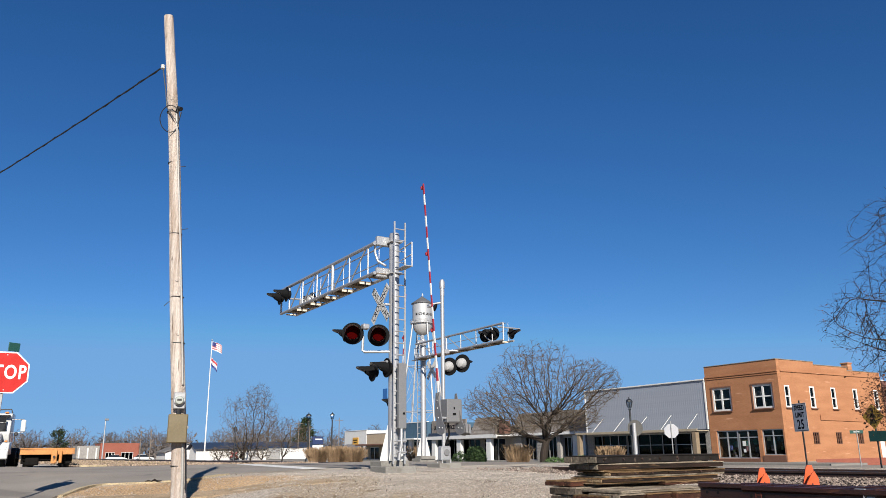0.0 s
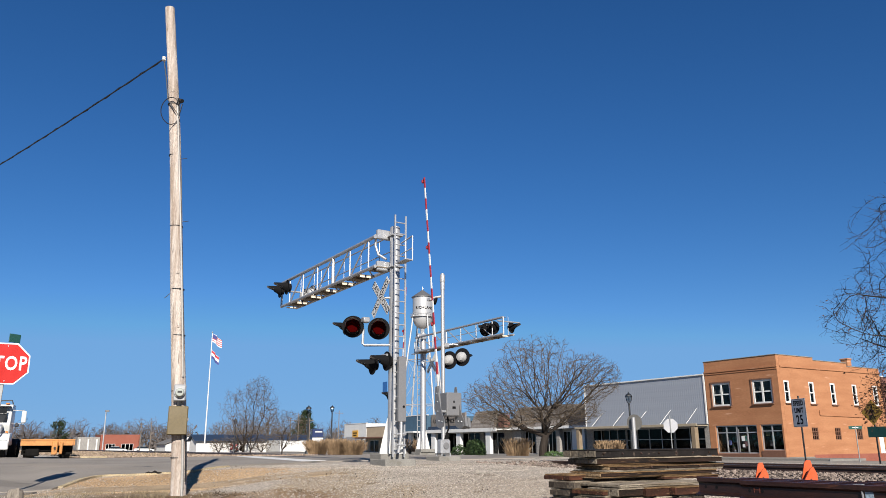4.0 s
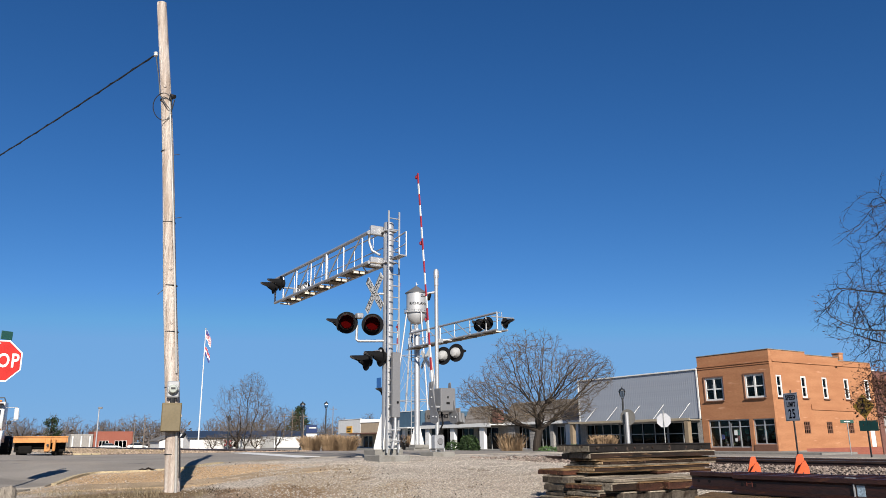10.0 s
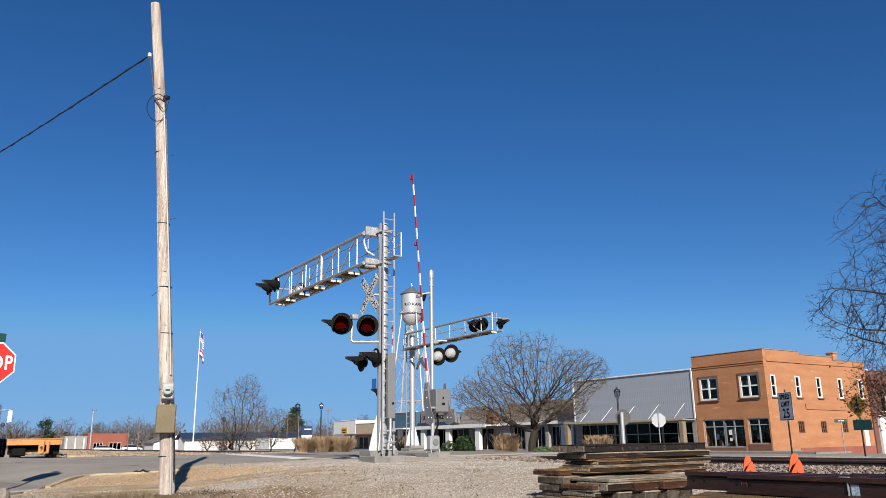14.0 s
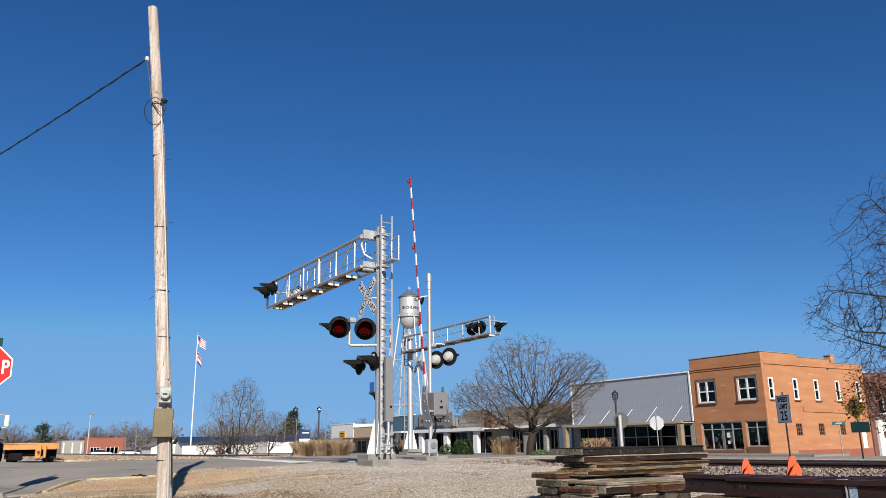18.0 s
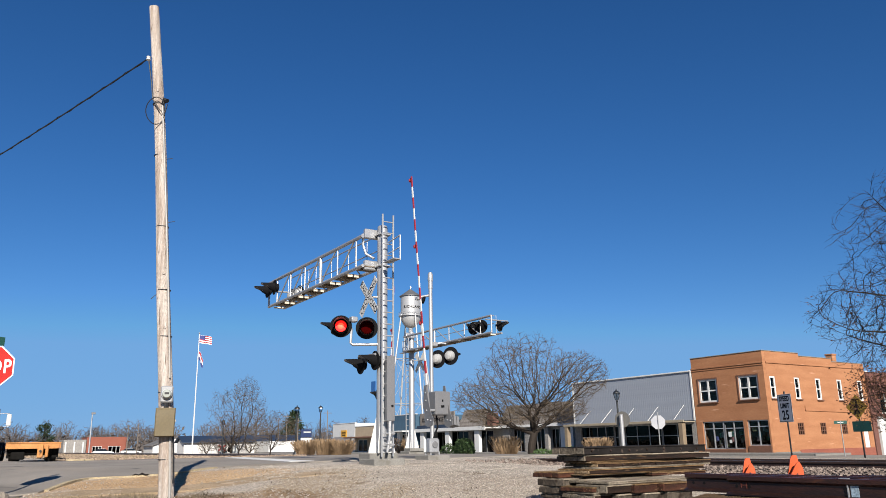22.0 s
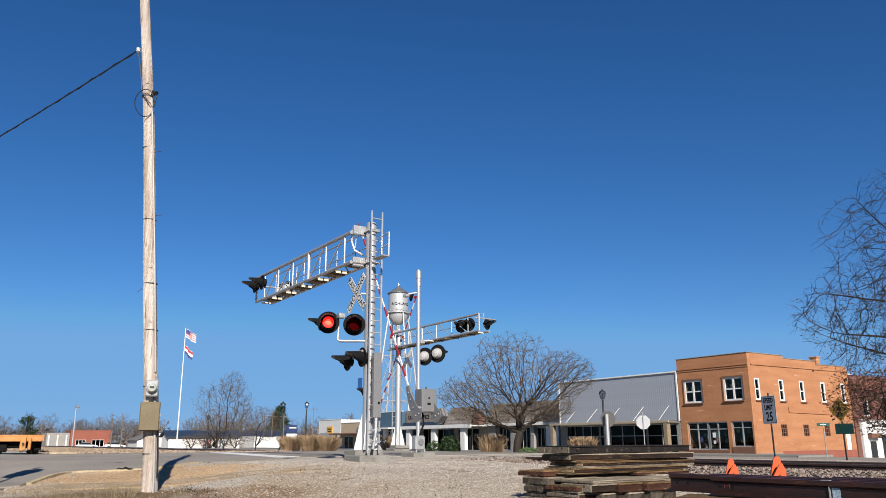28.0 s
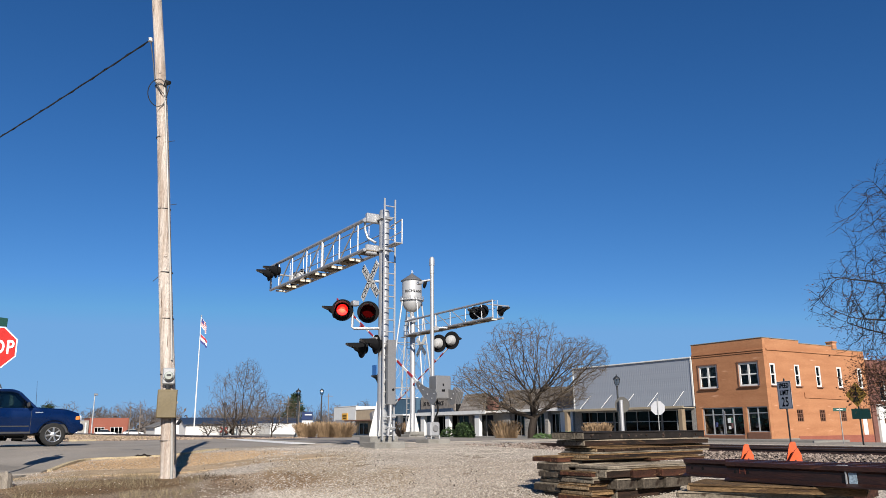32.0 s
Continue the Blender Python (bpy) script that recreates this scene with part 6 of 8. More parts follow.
part("sign_bar", Form().box(0.12, 0.1, 2.9, 0.02, 1.0, 0.14), WHITE, sgn)

# ---- water tower ----
tw = thing("water_tower", "silver painted elevated water tank with conical roof", "water tower", pose(-172.3, 101.5, -1.2))
ZT = 1.2
part("tank", Form().lathe([(2.65, 33.6 + ZT), (2.65, 38.95 + ZT)], 40), ALU_PAINT, tw, "silver cylindrical tank", smooth=True)
part("tank_bowl", Form().lathe([(0.3, 30.35 + ZT)] + [(2.65 * math.sin(radians(a)), 33.6 + ZT - 3.25 * math.cos(radians(a))) for a in range(12, 91, 6)], 40), ALU_PAINT, tw, "rounded tank bottom", smooth=True)
part("tank_roof", Form().lathe([(2.98, 38.85 + ZT), (2.98, 38.98 + ZT), (0.25, 40.9 + ZT), (0.2, 41.1 + ZT)], 40), mat("tank_roof_grey", (0.12, 0.122, 0.125), 0.5, 0.3, var=0.12), tw, "grey conical roof", smooth=True)
part("finial", Form().rod((0, 0, 41.0 + ZT), (0, 0, 41.9 + ZT), 0.1).rod((0, 0, 41.7 + ZT), (0.4, 0.2, 41.2 + ZT), 0.06), WHITE, tw)
part("balcony", Form().lathe([(2.7, 33.45 + ZT), (3.2, 33.45 + ZT), (3.2, 33.6 + ZT), (2.7, 33.6 + ZT)], 40), ALU_PAINT, tw, "walkway round the tank")
f = Form()
for z in (34.0, 34.45):
    f.tube([(3.17 * math.cos(2 * math.pi * i / 40), 3.17 * math.sin(2 * math.pi * i / 40), z + ZT) for i in range(41)], 0.05, 5)
part("balcony_rail", f, ALU_PAINT, tw)
for i in range(20):
    a = 2 * math.pi * i / 20
    part("rail_post", Form().rod((3.17 * math.cos(a), 3.17 * math.sin(a), 33.6 + ZT), (3.17 * math.cos(a), 3.17 * math.sin(a), 34.45 + ZT), 0.04, n=5), ALU_PAINT, tw)
part("riser", Form().rod((0, 0, 0), (0, 0, 31 + ZT), 0.55, n=16), ALU_PAINT, tw, "central riser pipe", smooth=True)
legs = []
for k in range(4):
    a = radians(58 + 28 + 90 * k)
    p0, p1 = Vector((7.8 * math.cos(a), 7.8 * math.sin(a), 0)), Vector((2.75 * math.cos(a), 2.75 * math.sin(a), 34.0 + ZT))
    legs.append((p0, p1))
    part("leg", Form().rod(p0, p1, 0.26, 0.22, 10), ALU_PAINT, tw, smooth=True)
for z in (0.33, 0.66):
    for k in range(4):
        a, b = legs[k], legs[(k + 1) % 4]
        part("strut", Form().rod(a[0].lerp(a[1], z), b[0].lerp(b[1], z), 0.1, n=6), ALU_PAINT, tw)
        zz = z - 0.33
        part("tie_rod", Form().rod(a[0].lerp(a[1], zz), b[0].lerp(b[1], z), 0.05, n=5).rod(b[0].lerp(b[1], zz), a[0].lerp(a[1], z), 0.05, n=5), ALU_PAINT, tw)
# painted town name, laid round the tank
cu = bpy.data.curves.new("tank_lettering", "FONT")
cu.body, cu.size, cu.align_x, cu.align_y, cu.resolution_u, cu.space_character = "RICHLAND", 0.98, "CENTER", "CENTER", 2, 1.12
cu.offset = 0.035
tmp = bpy.data.objects.new("tank_lettering", cu)
me = bpy.data.meshes.new_from_object(tmp)
bpy.data.objects.remove(tmp)
bm = bmesh.new()
bm.from_mesh(me)
bmesh.ops.subdivide_edges(bm, edges=[e for e in bm.edges if e.calc_length() > 0.5], cuts=2)
facing = math.atan2(-101.5, 172.3) + 0.26
for v in bm.verts:
    a = facing + v.co.x / 2.67
    v.co = Vector((2.68 * math.cos(a), 2.68 * math.sin(a), 35.75 + ZT + v.co.y))
bm.to_mesh(me)
bm.free()
me.materials.append(BLACK)
ob = new("tank_lettering", me)
ob.parent = tw


# ---- trees ----
BARK = mat("grey_bark", (0.032, 0.025, 0.020), 0.95, var=0.35, scale=3, fine=25, bump=0.5, stretch=(4, 4, 0.7))
BARK_PALE = mat("pale_bark", (0.172, 0.142, 0.116), 0.95, var=0.3, scale=3, fine=25, bump=0.4, stretch=(4, 4, 0.7))
TWIG = mat("brown_twigs", (0.10, 0.076, 0.053), 0.95, var=0.25, scale=2, fine=10, bump=0.0)
TWIG_FAR = mat("distant_bare_twigs", (0.105, 0.09, 0.082), 0.95, var=0.3, scale=0.1, fine=3, bump=0.0)
DEAD_LEAF = mat("brown_oak_leaves", (0.085, 0.04, 0.022), 0.8, var=0.4, scale=3, fine=10, bump=0.0, island=0.5)
EVERGREEN = mat("evergreen_needles", (0.0258, 0.043, 0.0189), 0.8, var=0.4, scale=1, fine=5, bump=0.0, island=0.4)
SHRUB = mat("shrub_leaves", (0.038, 0.075, 0.017), 0.7, var=0.4, scale=2, fine=8, bump=0.0, island=0.45)
PLUME = mat("dry_ornamental_grass", (0.25, 0.17, 0.10), 0.9, var=0.3, scale=2, fine=8, bump=0.0, island=0.35)


def crown_points(r_, lobes, count, floor=0.0):
    """Points spread through a crown: lobes of (middle, half sizes), denser towards the outside."""
    out_ = []
    while len(out_) < count:
        (cx_, cy_, cz_), (a, b_, h) = r_.choice(lobes)
        v = Vector((r_.gauss(0, 1), r_.gauss(0, 1), r_.gauss(0, 1))).normalized() * r_.random() ** 0.42
        p = (cx_ + v.x * a, cy_ + v.y * b_, cz_ + v.z * h)
        if p[2] > floor:
            out_.append(p)
    return np.array(out_)


def branch_out(r_, goals, stems, step, kill, rise=0.0, wander=0.18, rounds=70, hold=0.55):
    """Branches that grow from the stems towards the goals until each is reached: places and the parent of each."""
    at_, par, kids_ = [], [], []
    for line, root in stems:
        for i, p in enumerate(line):
            par.append((len(at_) - 1) if i else root)
            at_.append(Vector(p))
            kids_.append([])
            if par[-1] >= 0:
                kids_[par[-1]].append(len(at_) - 1)
    tree = np.array([tuple(p) for p in at_])
    d2 = ((goals[:, None, :] - tree[None, :, :]) ** 2).sum(2)
    near_, gap = d2.argmin(1), d2.min(1)
    for _ in range(rounds):
        pulls = {}
        for g, i in zip(goals, near_):
            v = Vector(g) - at_[i]
            pulls[int(i)] = pulls.get(int(i), Vector()) + v.normalized()
        first = len(at_)
        for i, v in pulls.items():
            if len(kids_[i]) > 3 or v.length < 1e-6:
                continue
            d = v.normalized() + Vector((r_.gauss(0, wander), r_.gauss(0, wander), r_.gauss(0, wander) + rise))
            if par[i] >= 0:
                d += (at_[i] - at_[par[i]]).normalized() * hold
            q = at_[i] + d.normalized() * step
            if any((at_[j] - q).length < step * 0.3 for j in kids_[i]):
                continue
            kids_[i].append(len(at_))
            at_.append(q)
            par.append(i)
            kids_.append([])
        if len(at_) == first:
            break
        fresh = np.array([tuple(p) for p in at_[first:]])
        d2 = ((goals[:, None, :] - fresh[None, :, :]) ** 2).sum(2)
        best = d2.min(1)
        closer = best < gap
        near_ = np.where(closer, d2.argmin(1) + first, near_)
        gap = np.minimum(gap, best)
        left_ = gap > kill * kill
        goals, near_, gap = goals[left_], near_[left_], gap[left_]
        if not len(goals):
            break
    return at_, par, kids_


def skeleton_mesh(r_, at_, par, kids_, tip, power, limbs, twigs, thin, spray, spray_len, droop=0.0):
    """Tubes along the branches, thicker where more twigs hang on them, and sprays of fine twigs at the ends. Returns the ends."""
    load = [0.0] * len(at_)
    for i in reversed(range(len(at_))):
        if not kids_[i]:
            load[i] = tip ** power
        if par[i] >= 0:
            load[par[i]] += load[i]
    rad_ = [v ** (1 / power) for v in load]
    done, ends = set(), []
    for i in range(len(at_)):
        if i in done:
            continue
        chain = [i]
        while kids_[chain[-1]]:
            chain.append(max(kids_[chain[-1]], key=lambda j: load[j]))
        done.update(chain)
        lead = [par[i]] if par[i] >= 0 else []
        pts_ = [at_[j] for j in lead + chain]
        rs_ = [min(rad_[j], rad_[chain[0]]) for j in lead + chain]
        k = 0
        while k < len(pts_) - 1:           # split where the limb becomes a twig
            e = k + 1
            heavy = rs_[k] > thin
            while e < len(pts_) - 1 and (rs_[e] > thin) == heavy:
                e += 1
            (limbs if heavy else twigs).tube(pts_[k:e + 1], rs_[k:e + 1], 9 if rs_[k] > 0.12 else (6 if rs_[k] > 0.05 else (4 if heavy else 3)))
            k = e
        for j in chain:
            if rad_[j] > thin * 0.6 and kids_[j]:
                continue
            d = (at_[j] - at_[par[j]]).normalized() if par[j] >= 0 else Vector((0, 0, 1))
            for _ in range(spray):
                q, dd, ln = at_[j], d + Vector((r_.gauss(0, 0.55), r_.gauss(0, 0.55), r_.gauss(-droop, 0.45))), spray_len * r_.uniform(0.4, 1.2)
                mid = q + dd.normalized() * ln * 0.5
                dd += Vector((r_.gauss(0, 0.3), r_.gauss(0, 0.3), r_.gauss(0.05, 0.3)))
                end = mid + dd.normalized() * ln * 0.5
                twigs.tube([q, mid, end], [tip * 0.9, tip * 0.7, tip * 0.35], 3)
                ends.append((end, dd.normalized()))
    return ends


def bare_tree(label, x, y, z, seed, trunk, fork, lobes, count, step=0.2, kill=0.3, tip=0.008, power=2.15, thin=0.03, spray=2, spray_len=0.4, bark=None, twig=None, rise=0.0, floor=0.6, droop=0.0, wander=0.18, hold=0.55, bend=0.16):
    """trunk: points from the foot up; fork: the first steps of the limbs as (direction, length) or (direction, length, trunk point)."""
    r_ = random.Random(seed)
    t = thing("bare_tree", label, "tree", pose(x, y, z, 0, 0, 57))
    stems = [([Vector(p) for p in trunk], -1)]
    for d, ln, *joint in fork:
        k = joint[0] if joint else len(trunk) - 1
        d, q, line = Vector(d).normalized(), Vector(trunk[k]), []
        for _ in range(max(2, round(ln / step))):
            d = (d + Vector((r_.gauss(0, bend), r_.gauss(0, bend), r_.gauss(0.03 if bend > 0.1 else 0.008, bend * 0.75)))).normalized()
            q = q + d * step
            line.append(q.copy())
        stems.append((line, k))
    limbs, twigs = Form(), Form()
    sk = branch_out(r_, crown_points(r_, lobes, count, floor), stems, step, kill, rise, wander, 70, hold)
    ends = skeleton_mesh(r_, *sk, tip, power, limbs, twigs, thin, spray, spray_len, droop)
    foot = Vector(trunk[0])
    limbs.lathe([(0.26 * trunk[-1][2] ** 0.3, foot.z - 0.25), (0.20 * trunk[-1][2] ** 0.3, foot.z + 0.12), (0.14 * trunk[-1][2] ** 0.3, foot.z + 0.4)], 12, Matrix.Translation((foot.x, foot.y, 0)))
    part("trunk", limbs, bark or BARK, t, "dark bark trunk and limbs", smooth=True)
    part("twig_mass", twigs, twig or TWIG, t, "fine bare twigs")
    return t, ends


bare_tree("wide leafless tree with dense brown twigs", -34.7, 28.6, level(-34.7, 28.6), 5, [(-0.2, 0, -0.2), (-0.15, 0, 0.4), (-0.1, 0, 1.0), (0.05, 0, 1.6)],
          [((-1, 0.1, 0.55), 1.6), ((-0.7, -0.6, 1.0), 1.4), ((-0.25, 0.5, 1.3), 1.6), ((0.25, -0.35, 1.4), 1.6), ((0.6, 0.6, 1.0), 1.5), ((1.0, -0.2, 0.5), 1.7), ((0.1, -1, 0.8), 1.2), ((0.2, 1, 0.7), 1.2)],
          [((-0.3, 0, 4.9), (3.0, 3.0, 2.55)), ((-2.7, 0, 3.7), (2.1, 2.2, 1.25)), ((-1.7, 0, 2.8), (2.3, 2.4, 0.9)), ((2.7, 0, 4.9), (1.9, 2.0, 1.4)), ((1.5, 0, 3.1), (1.9, 2.2, 1.0))],
          6400, 0.16, 0.185, 0.0078, 2.2, 0.024, 2, 0.32, wander=0.24, hold=0.8)
for sx_, sy_, sd_, cnt_, lobes_ in ((-71.6, 23.4, 15, 1100, [((-0.2, 0, 4.4), (2.9, 2.6, 2.6)), ((0.5, 0, 6.1), (1.4, 1.4, 1.5))]), (-70.0, 25.9, 8, 1100, [((0.3, 0, 2.6), (2.4, 2.2, 1.7))])):
    bare_tree("slender leafless tree by the road", sx_, sy_, -0.65, sd_, [(0, 0, -0.2), (0, 0, 0.3), (0.05, 0, 0.7)],
              [((-0.7, 0.1, 1.1), 1.6), ((-0.25, -0.4, 1.4), 1.8), ((0.2, 0.4, 1.4), 1.8), ((0.6, -0.2, 1.2), 1.6), ((1.0, 0.3, 0.9), 1.2)], lobes_, cnt_, 0.24, 0.26, 0.008, 2.45, 0.03, 2, 0.5, twig=TWIG, rise=0.05, wander=0.22)
bare_tree("leafless tree far beyond the trailer", -168.5, 11.5, -1.2, 15, [(0, 0, -0.2), (0, 0, 0.6), (0.05, 0, 1.2)],
          [((-1, 0.1, 0.9), 1.5), ((-0.3, -0.4, 1.4), 1.5), ((0.4, 0.4, 1.4), 1.5), ((1, -0.2, 0.9), 1.5)], [((0, 0, 3.8), (4.6, 3.5, 2.9)), ((1.5, 0, 3.0), (4.2, 3.5, 2.2))], 1100, 0.4, 0.42, 0.025, 2.2, 0.06, 1, 0.7, twig=TWIG_FAR)
bare_tree("leafless tree behind the far shops", -143.4, 45.5, -1.2, 19, [(0, 0, -0.2), (0, 0, 0.8), (0.05, 0, 1.5)],
          [((-0.8, 0.1, 1.2), 2), ((-0.3, -0.4, 1.4), 2), ((0.4, 0.4, 1.4), 2), ((0.9, -0.2, 1.2), 2)], [((0, 0, 4.8), (3.6, 3.4, 3.4))], 1000, 0.4, 0.42, 0.02, 2.2, 0.06, 1, 0.7, twig=TWIG_FAR)
for sx_, sy_, sd_ in ((-143.5, 41.0, 3), (-143.0, 44.0, 4), (-143.2, 49.0, 6)):
    sb_, _ = bare_tree("tangled leafless brown shrub before the long building", sx_, sy_, -1.0, sd_, [(0, 0, -0.1), (0, 0, 0.1), (0, 0, 0.3)],
                       [((-0.9, 0.1, 0.9), 0.8), ((0.2, 0.4, 1.2), 0.8), ((0.9, -0.2, 0.9), 0.8)], [((0, 0, 1.7), (2.0, 1.5, 1.3))], 300, 0.3, 0.3, 0.025, 2.3, 0.05, 2, 0.5, twig=TWIG, floor=0.2)
# oak with brown leaves
oak_trunk = [(0.02 * math.sin(2 * i), 0.02 * math.cos(3 * i), -0.2 + 0.55 * i) for i in range(15)]
oak_limbs, r_ = [], random.Random(34)
for i in range(46):          # low limbs droop, middle ones stand out, upper ones rise
    k = 3 + i * 12 // 46
    h = oak_trunk[k][2]
    a, up = 2.4 * i + r_.uniform(-0.3, 0.3), radians(-14 + 11.5 * (h - 1.4) + r_.uniform(-7, 7))
    reach = (4.0 if h < 2.6 else 5.1 if h < 4.2 else 4.9 - 0.55 * (h - 4.2)) * r_.uniform(0.72, 1.04)
    oak_limbs.append(((math.cos(a) * math.cos(up), math.sin(a) * math.cos(up), math.sin(up)), reach, k))
oak, tips = bare_tree("oak with fine dark branches and brown winter leaves", -9.3, 25.9, level(-9.3, 25.9), 33, oak_trunk, oak_limbs,
                      [((-0.1, 0.2, 6.3), (4.5, 4.6, 3.6)), ((-1.0, 0, 6.9), (3.0, 3.0, 2.4)), ((-0.5, 0, 4.7), (5.3, 4.6, 1.6)), ((-0.5, 0, 3.4), (4.5, 4.2, 0.9)), ((-0.1, 0, 2.0), (4.4, 4.2, 1.1)), ((-1.8, 0, 2.1), (3.0, 3.4, 1.2)), ((-2.0, 0, 4.7), (3.7, 3.4, 1.5))],
                      8800, 0.18, 0.22, 0.0055, 2.3, 0.024, 2, 0.30, twig=BARK, floor=0.75, droop=-0.04, wander=0.1, hold=0.5, bend=0.045)
lf = Form()
r_ = random.Random(77)
for p, d in tips:
    dens = 13 if p.z < 2.9 else (1 if p.z < 5.6 else 0)
    if noise.noise((p.x * 0.9, p.y * 0.9, p.z * 0.9)) < -0.12:
        continue
    for _ in range(r_.randint(0, dens)):
        c0 = p + Vector((r_.gauss(0, 0.1), r_.gauss(0, 0.1), r_.gauss(-0.04, 0.09)))
        u = Vector((r_.gauss(0, 1), r_.gauss(0, 1), r_.gauss(-0.4, 0.7))).normalized()
        w_ = u.orthogonal().normalized()
        s_ = r_.uniform(0.03, 0.058)
        lf.add([c0 - u * s_, c0 + w_ * s_ * 0.5 + u * 0.2 * s_, c0 + u * s_, c0 - w_ * s_ * 0.5], [(0, 1, 2, 3)])
tagged(part("crown_leaves", lf, DEAD_LEAF, oak, "withered brown leaves"), kind="stuff")


def evergreen(label, x, y, z, h, w_, seed, bare=0.25, clumps=26):
    r_ = random.Random(seed)
    t = thing("evergreen_tree", label, "tree", pose(x, y, z))
    part("trunk", Form().tube([(0, 0, -0.3), (0.05, 0, h * 0.5), (0, 0.05, h * 0.92)], [0.3, 0.2, 0.06], 8), BARK, t)
    f = Form()
    for _ in range(clumps):
        k = r_.uniform(bare, 0.98)
        rr_ = w_ / 2 * math.sin(math.pi * min(0.97, (k - bare) / (1 - bare) * 0.75 + 0.2)) * r_.uniform(0.3, 1.0)
        a = r_.uniform(0, 6.28)
        c0 = Vector((rr_ * math.cos(a), rr_ * math.sin(a), h * k))
        for _ in range(70):
            q = c0 + Vector((r_.gauss(0, w_ * 0.07), r_.gauss(0, w_ * 0.07), r_.gauss(0, h * 0.035)))
            u = Vector((r_.gauss(0, 1), r_.gauss(0, 1), r_.gauss(0, 1))).normalized()
            v_ = u.orthogonal().normalized()
            s_ = w_ * r_.uniform(0.025, 0.05)
            f.add([q - u * s_, q + v_ * s_ * 0.6, q + u * s_], [(0, 1, 2)])
    tagged(part("crown", f, EVERGREEN, t, "dense dark green needles"), kind="stuff")


evergreen("round dark green cedar beyond the shops", -160.2, 64.5, -1.0, 8.8, 5.0, 2, 0.08, 110)
evergreen("small pine with layered dark crown", -180.1, 17.6, -1.0, 6.9, 4.8, 3, 0.3, 30)


def tuft(label, x, y, z, h, w_, seed, count, material=None, name="ornamental_grass", upright=0.35):
    r_ = random.Random(seed)
    f = Form()
    for _ in range(count):
        a, q = r_.uniform(0, 6.28), r_.random() ** 0.6 * w_ * 0.35
        b0_ = Vector((q * math.cos(a), q * math.sin(a), 0))
        lean2 = Vector((math.cos(a), math.sin(a), 0)) * r_.uniform(0, w_ * upright) + Vector((r_.gauss(0, 0.06), r_.gauss(0, 0.06), 0))
        hh = h * r_.uniform(0.5, 1.08)
        mid, top_ = b0_ + lean2 * 0.4 + Vector((0, 0, hh * 0.6)), b0_ + lean2 + Vector((0, 0, hh))
        s_ = Vector((-math.sin(a + 1), math.cos(a + 1), 0)) * r_.uniform(0.005, 0.014)
        f.add([b0_ - s_, b0_ + s_, mid + s_, mid - s_, top_ + s_ * 1.6, top_ - s_ * 1.6], [(0, 1, 2, 3), (3, 2, 4, 5)])
    ob_ = part(name, f, material or PLUME, None, label, at=pose(x, y, z))
    return tagged(ob_, label, "grass" if name == "ornamental_grass" else "shrub", kind="stuff")


tuft("tall dry ornamental grass clump, tan", -55.4, 23.3, -0.35, 1.2, 1.8, 1, 1100)
tuft("tall dry ornamental grass clump, tan", -54.8, 24.7, -0.4, 1.3, 1.8, 2, 1100)
tuft("tall dry ornamental grass clump, tan", -54.3, 25.8, -0.45, 1.25, 1.8, 5, 1100)
tuft("dry ornamental grass by the crossing mast", -39.9, 23.1, -0.45, 1.2, 1.2, 3, 400)
tuft("dry ornamental grass clump before the columns", -36.4, 27.9, -0.6, 1.35, 1.5, 4, 600)
tuft("dry ornamental grass clump beside the street", -33.0, 32.0, -0.7, 1.3, 1.5, 6, 900)


def shrub(label, x, y, z, h, w_, seed, count=900):
    r_ = random.Random(seed)
    t = thing("shrub", label, "shrub", pose(x, y, z))
    part("stems", Form().rod((0, 0, -0.1), (0.1, 0, h * 0.6), 0.03).rod((0, 0, -0.1), (-0.12, 0.1, h * 0.6), 0.025), BARK, t)
    f = Form()
    for _ in range(count):
        a, b_ = r_.uniform(0, 6.28), math.acos(r_.uniform(-0.5, 1))
        k = r_.uniform(0.7, 1.0) * (1 + 0.2 * noise.noise((math.cos(a) * 2, math.sin(a) * 2, b_ * 2 + seed)))
        q = Vector((w_ / 2 * k * math.sin(b_) * math.cos(a), w_ / 2 * k * math.sin(b_) * math.sin(a), h * 0.5 + h * 0.5 * k * math.cos(b_)))
        u = Vector((r_.gauss(0, 1), r_.gauss(0, 1), r_.gauss(0, 1))).normalized()
        v_ = u.orthogonal().normalized()
        s_ = r_.uniform(0.04, 0.09)
        f.add([q - u * s_, q + v_ * s_ * 0.6, q + u * s_, q - v_ * s_ * 0.6], [(0, 1, 2, 3)])
    tagged(part("foliage", f, SHRUB, t, "small green leaves"), kind="stuff")


shrub("rounded dark green shrub before the canopy", -42.6, 29.2, -0.66, 1.45, 1.35, 1, 2200)
shrub("low green shrub beside the columns", -43.2, 28.3, -0.64, 1.1, 1.2, 2, 500)
shrub("low green shrub under the bare tree", -34.3, 28.9, -0.65, 0.75, 1.6, 3, 500)
shrub("low green shrub under the bare tree", -33.2, 29.9, -0.68, 0.85, 1.2, 4, 500)

